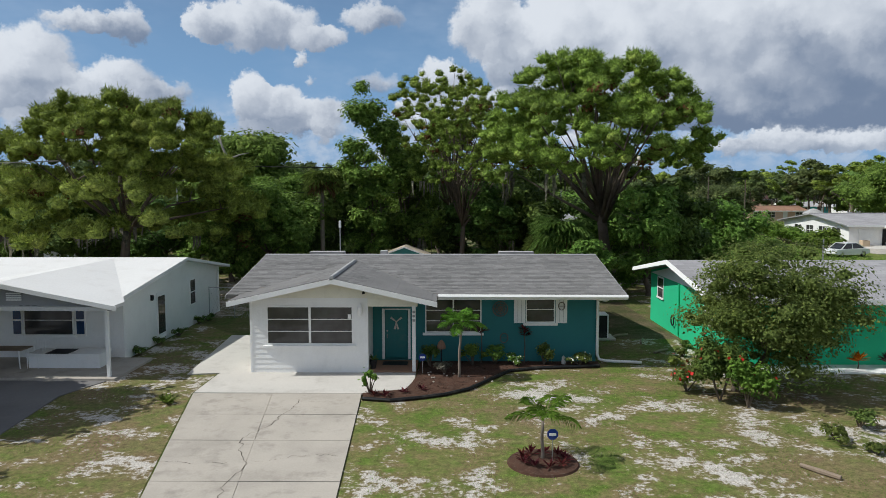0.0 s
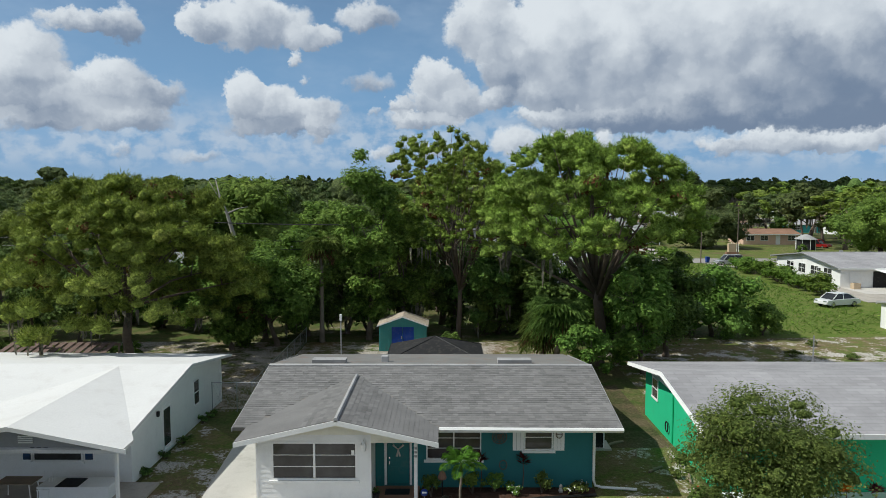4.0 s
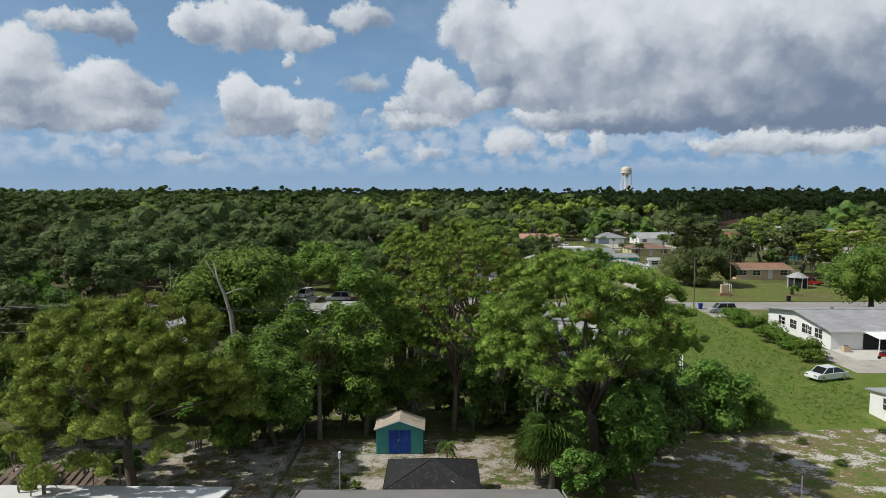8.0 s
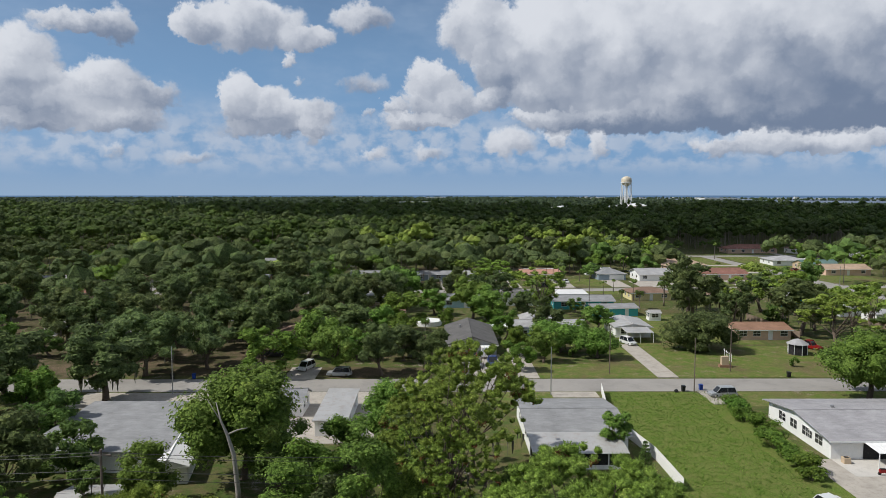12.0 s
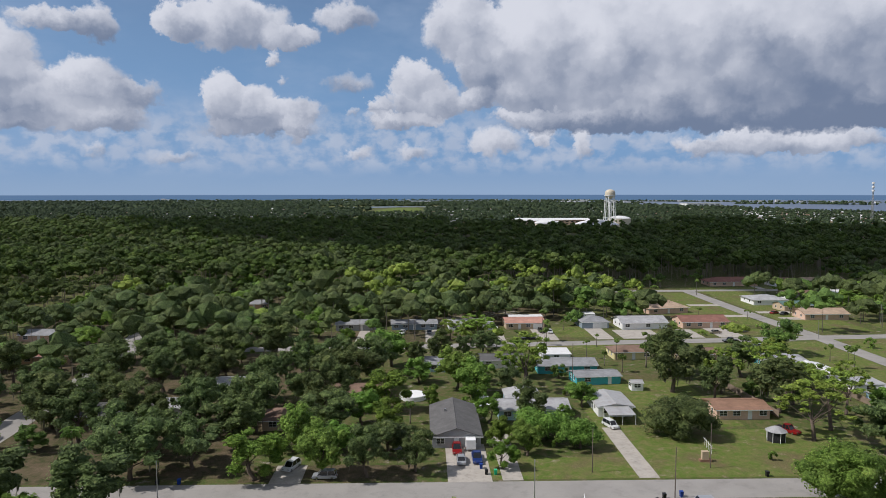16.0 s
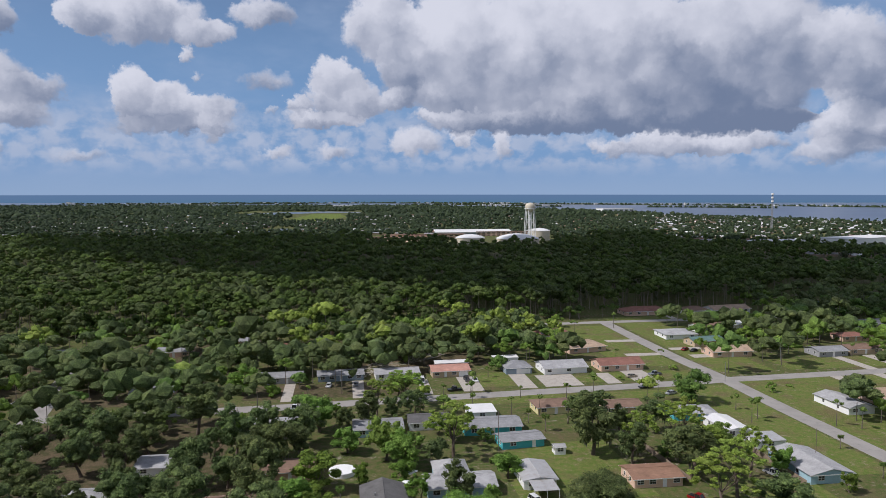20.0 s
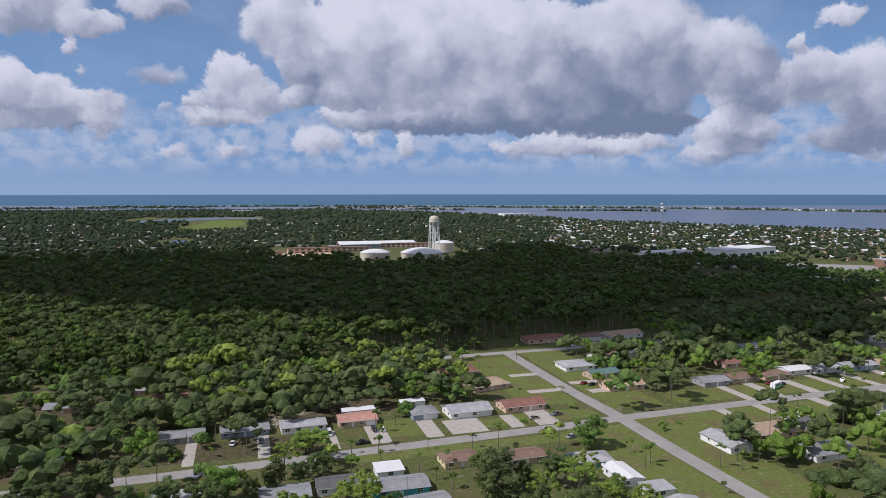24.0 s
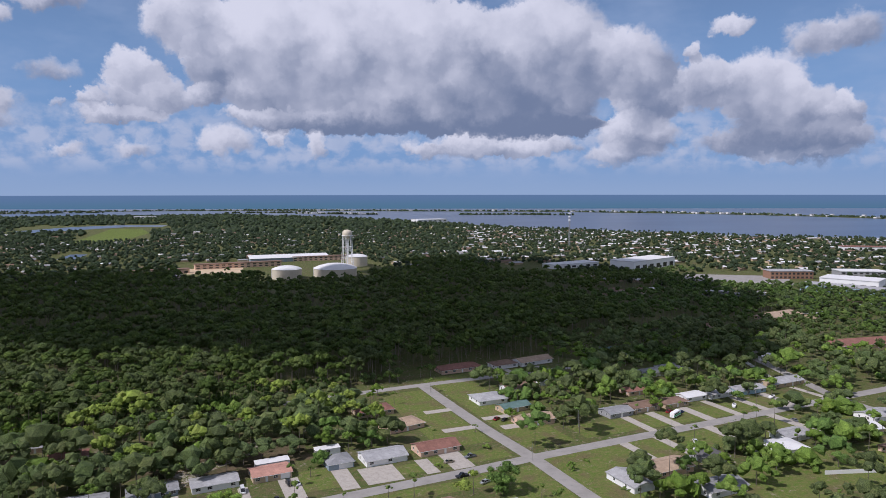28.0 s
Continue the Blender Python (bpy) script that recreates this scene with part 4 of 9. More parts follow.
for q in [(64, 71, 258, 279), (74.5, 90, 259, 276), (42, 50, 257, 278), (100, 106, 260, 276), (112, 122, 260, 279), (-26, -22, 253, 277), (0, 4.5, 254, 278), (26, 30, 255, 276)]:
    quad_drive(*q)
for q in [(194, 199, 226, 258), (214, 219, 228, 259), (246, 252, 231, 261), (218, 223, 266, 289), (234, 240, 267, 290), (256, 262, 268, 290), (276, 281, 268, 295), (296, 301, 269, 294), (316, 322, 270, 293), (345, 349, 272, 296), (290, 296, 232, 263), (155, 166, 296, 302), (152, 168, 312, 317), (190, 194, 391, 402), (208, 212, 391, 400), (230, 235, 391, 400), (128, 143, 333, 338), (126, 143, 303, 308)]:
    quad_drive(*q)
for q in [(4, 12.5, 130, 150), (14.5, 18.5, 130.5, 156), (41, 45, 131, 160), (-30, -24, 130, 139), (45, 49, 114, 121.5), (19, 27, 118, 121.5), (-26, -10, 96, 121.5), (47.5, 62, 78, 90)]:
    quad_drive(*q)
# the sandy parking strip on the left of the near street
drive([(-62, 112), (-30, 113), (-12, 121), (-62, 121.2)], "concrete_old", 0.06, "sandy grey parking apron beside the street")


# ---- the teal and white house ----
def wall_with_holes(bm, x0, x1, z0, z1, y0, y1, holes):
    """A wall along x between y0 and y1, cut by holes (x0, x1, z0, z1) that go right through."""
    xs = sorted({x0, x1, *[h[0] for h in holes], *[h[1] for h in holes]})
    for a, b in zip(xs, xs[1:]):
        cut = sorted([(h[2], h[3]) for h in holes if h[0] <= a + 1e-6 and h[1] >= b - 1e-6])
        z = z0
        for lo, hi in cut + [(z1, z1)]:
            if lo > z + 1e-6:
                box(a, b, y0, y1, z, lo, bm)
            z = hi
    return bm


def window(parent, x0, x1, z0, z1, y, rows=3, cols=1, fw=0.05, pane="glass", sill=True, wmat="white", deep=0.07, thru=0):
    """A window facing -y: frame, bars, panes and a sill, set in the wall at y."""
    w = new("window")
    w.parent = parent
    bm = bmesh.new()
    box(x0, x1, y - 0.012, y + deep, z1 - fw, z1, bm), box(x0, x1, y - 0.012, y + deep, z0, z0 + fw, bm)
    box(x0, x0 + fw, y - 0.01, y + deep, z0 + fw, z1 - fw, bm), box(x1 - fw, x1, y - 0.01, y + deep, z0 + fw, z1 - fw, bm)
    for c in range(1, cols):
        x = x0 + (x1 - x0) * c / cols
        box(x - fw * 0.6, x + fw * 0.6, y - 0.011, y + deep, z0 + fw, z1 - fw, bm)
    part("window_frame", bm, M[wmat], w)
    for c in range(cols):
        a, b = x0 + (x1 - x0) * c / cols + fw * 0.6, x0 + (x1 - x0) * (c + 1) / cols - fw * 0.6
        for r in range(rows):
            lo, hi = z0 + fw + (z1 - z0 - 2 * fw) * r / rows, z0 + fw + (z1 - z0 - 2 * fw) * (r + 1) / rows
            part("pane", box(a, b, y + 0.03, y + 0.04, lo + 0.012, hi - 0.012), M[pane], w)
            if r:
                part("bar", box(a, b, y + 0.012, y + 0.05, lo - 0.014, lo + 0.014), M[wmat], w)
    part("blind", box(x0 + fw, x1 - fw, y + deep - 0.005, y + deep + 0.005, z0 + fw, z1 - fw), M["blind"], w)
    if sill:
        part("window_sill", box(x0 - 0.1, x1 + 0.1, y - 0.09, y + 0.02, z0 - 0.1, z0, bevel=0.01), M[wmat], w)
    return w


house = thing("house", "teal and white stucco bungalow with grey shingle roof", "house")
Y0, YW = 28.3, 26.5
bm = bmesh.new()
wall_with_holes(bm, -7.6, 5.95, 0, 2.93, Y0, Y0 + 0.2, [(-2.78, -1.62, 0.16, 2.24), (-1.02, 1.28, 1.25, 2.66), (3.08, 4.28, 1.66, 2.76)])
box(-7.6, -7.4, Y0 + 0.2, 39.4, 0, 2.93, bm), box(5.75, 5.95, Y0 + 0.2, 39.4, 0, 2.93, bm), box(-7.4, 5.75, 39.2, 39.4, 0, 2.9, bm)
for xa, xb in ((-7.6, -7.4), (5.75, 5.95)):
    bm.faces.new([bm.verts.new(p) for p in ((xb, 28.4, 2.93), (xb, 33.5, 3.86), (xb, 39.3, 2.93))])
    bm.faces.new([bm.verts.new(p) for p in ((xa, 39.3, 2.93), (xa, 33.5, 3.86), (xa, 28.4, 2.93))])
part("wall", bm, M["teal"], house, "teal stucco wall")
part("inner_wall", box(-7.35, 5.7, 29.6, 29.7, 0, 2.9), M["dark"], house)
# white front room
bm = bmesh.new()
wall_with_holes(bm, -7.6, -3.16, 0, 2.95, YW, YW + 0.16, [(-7.07, -3.7, 1.12, 2.66)])
box(-7.6, -7.44, YW + 0.16, Y0, 0, 2.95, bm), box(-3.32, -3.16, YW + 0.16, Y0, 0, 2.95, bm)
part("wall", bm, M["white"], house, "white painted front room wall")
# gable face above, cream in the shade
bm = bmesh.new()
g = [(-7.6, YW - 0.004, 2.953), (-1.3, YW - 0.004, 2.953), (-1.3, YW - 0.004, 3.02), (-4.4, YW - 0.004, 3.70), (-7.6, YW - 0.004, 3.02)]
plate(g, 0.14, bm)
part("gable_wall", bm, M["cream"], house, "cream painted gable")
part("beam", box(-3.16, -1.25, YW, YW + 0.16, 2.62, 2.95, bevel=0.01), M["cream"], house)
for i in range(13):
    z = 0.02 + i * 0.2
    for xa, xb in ([(-7.62, -7.09), (-3.68, -3.14)] if 1.0 < z < 2.6 else [(-7.62, -3.14)]):
        bm = bmesh.new()
        vs = [bm.verts.new((x, y, zz)) for x in (xa, xb) for y, zz in ((YW - 0.018, z), (YW - 0.003, z + 0.199), (YW - 0.0005, z + 0.199), (YW - 0.0005, z))]
        for k in range(4):
            bm.faces.new((vs[k], vs[(k + 1) % 4], vs[4 + (k + 1) % 4], vs[4 + k]))
        bm.faces.new(vs[:4][::-1]), bm.faces.new(vs[4:])
        bmesh.ops.recalc_face_normals(bm, faces=bm.faces)
        part("siding_board", bm, M["white"], house)
part("corner_board", box(-7.68, -7.6, YW - 0.03, YW + 0.08, 0, 2.95), M["white"], house)
window(house, -7.07, -3.7, 1.12, 2.66, YW, 3, 2, 0.07)
part("notice", box(-3.92, -3.8, YW - 0.001, YW + 0.004, 2.15, 2.32), M["white"], house, "small white card in the window")
window(house, -1.02, 1.28, 1.25, 2.66, Y0, 3, 2, 0.05)
window(house, 3.08, 4.28, 1.66, 2.76, Y0, 2, 1, 0.05)
for xa, xb in ((2.6, 3.06), (4.3, 4.76)):
    sh = part("shutter", box(xa, xb, Y0 - 0.05, Y0 - 0.004, 1.66, 2.78, bevel=0.008), M["white"], house, "white board shutter")
    for k in range(1, 3):
        x = xa + (xb - xa) * k / 3
        part("groove", box(x - 0.006, x + 0.006, Y0 - 0.054, Y0 - 0.049, 1.7, 2.74), M["grey"], sh)
# front door in the porch
door = part("front_door", box(-2.66, -1.74, Y0 + 0.02, Y0 + 0.07, 0.2, 2.2, bevel=0.006), M["tealdoor"], house, "closed teal front door")
for z0, z1 in ((0.35, 0.95), (1.1, 1.95)):
    for x0, x1 in ((-2.56, -2.26), (-2.14, -1.84)):
        part("door_panel", box(x0, x1, Y0 + 0.008, Y0 + 0.022, z0, z1, bevel=0.006), M["tealdoor"], door)
part("door_handle", tube([(-2.57, Y0 - 0.03, 1.05), (-2.57, Y0 - 0.03, 1.2)], 0.016), M["chrome"], door)
part("lock", lathe([(0.03, 0), (0.03, 0.02)], 10), M["chrome"], door).matrix_basis = pose(-2.57, Y0 + 0.02, 1.32, 90)
bow = bmesh.new()
for a, b in (((-2.2, 1.7), (-2.42, 1.88)), ((-2.2, 1.7), (-1.98, 1.88)), ((-2.2, 1.7), (-2.26, 1.4)), ((-2.2, 1.7), (-2.13, 1.4))):
    tube([(a[0], Y0 - 0.02, a[1]), (b[0], Y0 - 0.03, b[1])], [0.02, 0.05], 6, bow)
part("door_bow", bow, M["concrete"], door, "pale ribbon bow")
bm = bmesh.new()
box(-2.78, -2.68, Y0 - 0.02, Y0 + 0.1, 0.16, 2.24, bm), box(-1.72, -1.62, Y0 - 0.02, Y0 + 0.1, 0.16, 2.24, bm), box(-2.68, -1.72, Y0 - 0.02, Y0 + 0.1, 2.2, 2.24, bm)
part("door_frame", bm, M["white"], house)
part("porch_wall_panel", box(-3.158, -2.8, Y0 - 0.03, Y0 - 0.002, 0.02, 2.6), M["tealdoor"], house, "teal panel beside the door")
part("porch_floor", box(-3.15, -1.3, YW + 0.02, Y0, 0.0, 0.12, bevel=0.01), M["brick"], house, "dark red brick porch floor")
part("door_mat", box(-2.7, -1.7, 27.4, 27.95, 0.122, 0.14), M["black"], house)
part("porch_post", box(-1.46, -1.32, YW - 0.02, YW + 0.12, 0.1, 2.66, bevel=0.01), M["white"], house, "white square porch post")
for k in range(3):
    part("number_bar", box(-1.44, -1.34, YW - 0.03, YW - 0.021, 2.05 + 0.16 * k, 2.14 + 0.16 * k), M["grey"], house)
# sconce
sc = part("wall_lamp", lathe([(0.02, 0), (0.09, 0.05), (0.11, 0.3), (0.06, 0.38), (0.015, 0.5)], 8), M["white"], house, "white carriage lamp")
sc.matrix_basis = pose(-3.43, YW - 0.14, 2.3)
part("camera_dome", lathe([(0.05, 0), (0.06, 0.05), (0.03, 0.1)], 10), M["black"], house).matrix_basis = pose(-3.3, YW - 0.1, 3.12)
# wall medallion and small plaques
md = bmesh.new()
for r in (0.3, 0.2, 0.1):
    tube([(2.04 + r * math.cos(a), Y0 - 0.03, 2.24 + r * math.sin(a)) for a in [0.3142 * k for k in range(21)]], 0.022, 5, md)
for k in range(8):
    a = 0.7854 * k
    tube([(2.04, Y0 - 0.03, 2.24), (2.04 + 0.3 * math.cos(a), Y0 - 0.03, 2.24 + 0.3 * math.sin(a))], 0.015, 5, md)
part("wall_medallion", md, M["woodpole"], house, "dark pierced metal wall medallion")
for x, z, r in ((4.53, 2.36, 0.13), (2.2, 1.05, 0.16)):
    rg = tube([(x + r * math.cos(0.3142 * k), Y0 - 0.07, z + r * 1.2 * math.sin(0.3142 * k)) for k in range(21)], 0.018, 5)
    tube([(x - r, Y0 - 0.07, z), (x + r, Y0 - 0.07, z)], 0.012, 5, rg)
    part("wall_ornament", rg, M["woodpole"], house, "small dark iron ornament")


def roof_z(y):
    return 2.96 + (y - 27.35) * (4.0 - 2.96) / (33.5 - 27.35)


bm = bmesh.new()
plate([(-8.85, 27.35, 2.94), (6.95, 27.35, 2.94), (6.95, 33.5, 3.98), (-8.85, 33.5, 3.98)], 0.14, bm)
part("roof", bm, M["rollroof"], house, "grey shingle front slope")
bm = bmesh.new()
plate([(-8.85, 33.5, 3.99), (6.95, 33.5, 3.99), (6.7, 40.2, 2.95), (-8.6, 40.2, 2.95)], 0.14, bm)
part("roof", bm, M["rollroof"], house, "grey roll roofing back slope with rust stains")
part("roof_ridge", plate([(-8.86, 33.36, 4.0), (6.96, 33.36, 4.0), (6.96, 33.64, 4.012), (-8.86, 33.64, 4.012)], 0.03), M["roof_light"], house)
# porch gable roof
bm = bmesh.new()
plate([(-8.3, 25.7, 2.93), (-4.4, 25.7, 3.80), (-4.4, 32.2, 3.80), (-8.3, 28.2, 2.93)], 0.12, bm)
plate([(-4.4, 25.7, 3.80), (-0.5, 25.7, 2.93), (-0.5, 28.2, 2.93), (-4.4, 32.2, 3.80)], 0.12, bm)
part("porch_roof", bm, M["rollroof"], house)
part("porch_ridge", tube([(-4.4, 25.66, 3.815), (-4.4, 32.2, 3.815)], 0.09, 6), M["roof_light"], house)
for p, q in (((-8.32, 2.9), (-4.4, 3.77)), ((-4.4, 3.77), (-0.48, 2.9))):
    part("fascia", plate([(p[0], 25.66, p[1] - 0.17), (q[0], 25.66, q[1] - 0.17), (q[0], 25.66, q[1] + 0.02), (p[0], 25.66, p[1] + 0.02)], 0.04), M["white"], house, "white painted fascia")
part("gutter", tube([(-0.48, 27.28, 2.9), (6.97, 27.28, 2.88)], 0.085, 6), M["white"], house, "white gutter")
part("fascia", box(-0.5, 6.97, 27.31, 27.35, 2.76, 2.93), M["white"], house)
part("soffit", box(-0.5, 6.9, 27.36, 28.29, 2.77, 2.79), M["white"], house)
for x0, x1 in ((6.955, 6.975), (-8.875, -8.855)):
    bm = plate([(x0, 27.3, 2.78), (x1, 27.3, 2.78), (x1, 33.5, 3.82), (x0, 33.5, 3.82)], -0.15)
    plate([(x0, 33.5, 3.82), (x1, 33.5, 3.82), (x1, 40.2, 2.78), (x0, 40.2, 2.78)], -0.15, bm)
    part("rake_board", bm, M["roof_light"], house)
part("downpipe", tube([(6.3, 27.3, 2.86), (6.2, 27.6, 2.7), (5.98, 28.15, 2.62), (5.98, 28.15, 0.42), (6.05, 28.15, 0.2), (6.3, 28.12, 0.14), (7.75, 28.0, 0.1)], 0.06, 6), M["white"], house, "white downpipe")
for x0, x1 in ((-6.9, -5.2), (2.4, 4.1)):
    sk = part("roof_box", box(x0, x1, 34.2, 34.75, 3.84, 4.06, bevel=0.01), M["roof_light"], house, "low pale roof vent box")
part("roof_vent", box(-3.5, -3.15, 35.0, 35.35, 3.7, 4.05, bevel=0.02), M["roof_light"], house)
part("antenna_pole", tube([(-6.3, 40.0, 0), (-6.3, 40.0, 5.1)], 0.035, 6), M["metal"], house, "grey pole behind the house")
part("antenna_head", box(-6.36, -6.24, 39.9, 40.1, 4.95, 5.35, bevel=0.02), M["white"], house)

# shingle courses: laid one by one
SH = bpy.data.meshes.new("shingle")
bm = box(-0.15, 0.15, 0, 0.28, 0, 0.012)
bm.to_mesh(SH)
bm.free()
SH.materials.append(M["shingle"])


def lay_shingles(origin, along, up, w, h, skip, single=0):
    """Courses on a slope; the first ones as pieces of their own, the rest as one part."""
    along, up = Vector(along).normalized(), Vector(up).normalized()
    n = along.cross(up)
    vs, fs, made = [], [], 0
    gen = random.Random(3)
    rows = int(h / 0.2)
    for r in range(rows):
        x = -0.2 * (r % 2)
        while x < w:
            ww = min(gen.choice((0.24, 0.3, 0.38)), w - x)
            if ww < 0.05:
                break
            a, t = max(x, 0), gen.uniform(0.002, 0.008)
            p = Vector(origin) + along * a + up * (r * 0.2)
            c = p + along * (ww / 2) + up * 0.1
            x += ww
            if skip(c):
                continue
            q = [p + along * 0.006, p + along * (x - a - 0.006), p + along * (x - a - 0.006) + up * 0.22, p + along * 0.006 + up * 0.22]
            k = len(vs)
            top = [q[0] + n * (t + 0.008), q[1] + n * (t + 0.008), q[2] + n * 0.004, q[3] + n * 0.004]
            if made < single:
                me = bpy.data.meshes.new("shingle")
                me.from_pydata(top + [q[0], q[1]], [], [(0, 1, 2, 3), (4, 5, 1, 0)])
                link_mesh("shingle", me, M["shingle"], house)
                made += 1
                continue
            vs += [v[:] for v in top] + [q[0][:], q[1][:]]
            fs += [(k, k + 1, k + 2, k + 3), (k + 4, k + 5, k + 1, k)]
    o = soup("shingle_field", vs, fs, M["shingle"], house)
    o["kind"] = "stuff"


def under_porch(c):
    return c.y < 32.2 and -8.3 < c.x < -0.5 and 3.80 - abs(c.x + 4.4) * 0.223 > c.z - 0.02


lay_shingles((-8.84, 27.36, 2.945), (1, 0, 0), (0, 6.15, 1.04), 15.78, 6.2, under_porch)
lay_shingles((-0.5, 25.7, 2.935), (0, 1, 0), (-3.9, 0, 0.87), 6.5, 3.99, lambda c: c.z < roof_z(c.y) - 0.02, 150)
lay_shingles((-8.3, 32.2, 2.935), (0, -1, 0), (3.9, 0, 0.87), 6.5, 3.99, lambda c: c.z < roof_z(c.y) - 0.02, 150)

# driveway and its slabs
dw = tagged(part("driveway", slab([(-8.85, 26.4), (-8.9, 23.75), (-3.05, 23.7), (-1.6, 24.2), (-1.32, 25.4), (-1.32, 26.48), (-7.6, 26.48), (-7.6, 28.3), (-7.7, 33.5), (-10.6, 33.5), (-10.05, 26.2)], -0.05, 0.06), M["concrete"]), "pale concrete apron before the house", "driveway", "", "structure")
rows = [23.7, 21.4, 19.1, 16.3, 13.4, 10.5, 7.0]


def edge_l(y):
    return -8.9 + (23.7 - y) * 0.222


for i, (ya, yb) in enumerate(zip(rows, rows[1:])):
    for k in range(2):
        la, lb, ra, rb = edge_l(ya), edge_l(yb), -3.05 + (23.7 - ya) * 0.055, -3.05 + (23.7 - yb) * 0.055
        ma, mb = la + (ra - la) * 0.47, lb + (rb - lb) * 0.47
        pts = [(la, ya), (ma, ya), (mb, yb), (lb, yb)] if k == 0 else [(ma, ya), (ra, ya), (rb, yb), (mb, yb)]
        cx, cy = sum(p[0] for p in pts) / 4, sum(p[1] for p in pts) / 4
        pts = [(cx + (x - cx) * (0.996 if k else 0.996), cy + (y - cy) * 0.988) for x, y in pts]
        part("slab", slab(pts, -0.05, 0.052 + 0.004 * ((i + k) % 2)), M["concrete_old"], dw, "stained concrete slab")
part("joint_bed", slab([(edge_l(23.7), 23.7), (-3.05, 23.7), (-2.13, 7), (edge_l(7), 7)], -0.05, 0.03), M["crack"], dw)
gen = random.Random(5)
for path_pts in ([(-5.0, 23.0), (-5.2, 21.6), (-5.35, 20.4), (-5.9, 19.4), (-5.6, 18.2), (-5.2, 17.2), (-5.4, 16.0), (-5.1, 14.6), (-5.3, 13)], [(-5.25, 17.4), (-4.4, 17.7), (-3.6, 18.05), (-2.75, 18.0)], [(-7.6, 17.6), (-6.6, 17.5), (-5.4, 17.5)], [(-5.0, 22.2), (-6.6, 22.1)]):
    bm = bmesh.new()
    prev = None
    fine = []
    for (xa, ya), (xb, yb) in zip(path_pts, path_pts[1:]):
        fine += [(xa + (xb - xa) * k / 5 + gen.gauss(0, 0.05), ya + (yb - ya) * k / 5 + gen.gauss(0, 0.05)) for k in range(5)]
    for x, y in fine:
        w = gen.uniform(0.004, 0.012)
        cur = (bm.verts.new((x - w, y - w * 0.4, 0.061)), bm.verts.new((x + w, y + w * 0.4, 0.061)))
        if prev:
            bm.faces.new((prev[0], prev[1], cur[1], cur[0]))
        prev = cur
    part("crack", bm, M["crack"], dw, "dark crack in the concrete")

# planting bed with black edging
BED = [(-2.95, 23.0), (-2.0, 22.8), (-1.07, 23.1), (-0.2, 23.5), (0.67, 24.2), (1.5, 25.5), (2.3, 26.7), (3.4, 27.15), (4.6, 27.3), (5.96, 27.5), (6.02, 28.2), (-1.2, 28.2), (-1.25, 26.0), (-1.5, 24.15), (-3.0, 23.65)]
bed = tagged(part("planting_bed", slab(BED, -0.02, 0.09), M["mulch"]), "brown bark mulch planting bed along the house", "planting bed", "", "structure")
part("edging", tube([(x, y, 0.09) for x, y in BED[:10]], 0.06, 6), M["edging"], bed, "black plastic bed edging")
gen = np.random.default_rng(11)
pts = []
while len(pts) < 1400:
    x, y = gen.uniform(-3, 6), gen.uniform(22.8, 28.2)
    if y > np.interp(x, [p[0] for p in BED[:10]], [p[1] for p in BED[:10]]) + 0.08 and not (x < -1.3 and y > 23.9):
        pts.append((x, y, 0.095))
v, f = leaf_cards(np.array(pts), np.tile([0, 0, 1.0], (len(pts), 1)), 0.05, gen, 0.4, 0.35)
soup("bark_chips", v, f, M["mulch"], bed)["kind"] = "stuff"


# ---- other houses ----
FOOT = [(-9, 25, 8, 41), (-30, 24, -12.5, 42), (9.8, 26.5, 40, 40), (-11, 42, 7, 56)]


def opening(parent, x, z0, w, h, face, at, kind="window", wmat="white"):
    """A small window or door on a house face: face 0 front, 1 right, 2 left; at: the plane."""
    o = new(kind)
    o.parent = parent
    o.matrix_basis = pose(x, at, 0) if face == 0 else (pose(at, x, 0, 0, 0, 90) if face == 1 else pose(at, x, 0, 0, 0, -90))
    a, b = -w / 2, w / 2
    bm = bmesh.new()
    box(a - 0.07, b + 0.07, -0.04, -0.003, z0 + h, z0 + h + 0.08, bm), box(a - 0.1, b + 0.1, -0.07, -0.003, z0 - 0.08, z0, bm)
    box(a - 0.07, a, -0.04, -0.003, z0, z0 + h, bm), box(b, b + 0.07, -0.04, -0.003, z0, z0 + h, bm)
    if kind == "window":
        box(a, b, -0.03, -0.003, z0 + h / 2 - 0.025, z0 + h / 2 + 0.025, bm)
        if w > 1.3:
            box(-0.03, 0.03, -0.031, -0.003, z0, z0 + h, bm)
    part(kind + "_frame", bm, M[wmat], o)
    part("pane" if kind == "window" else "leaf", box(a, b, -0.022, -0.002, z0, z0 + h), M["glass"] if kind == "window" else M["white"], o)
    return o


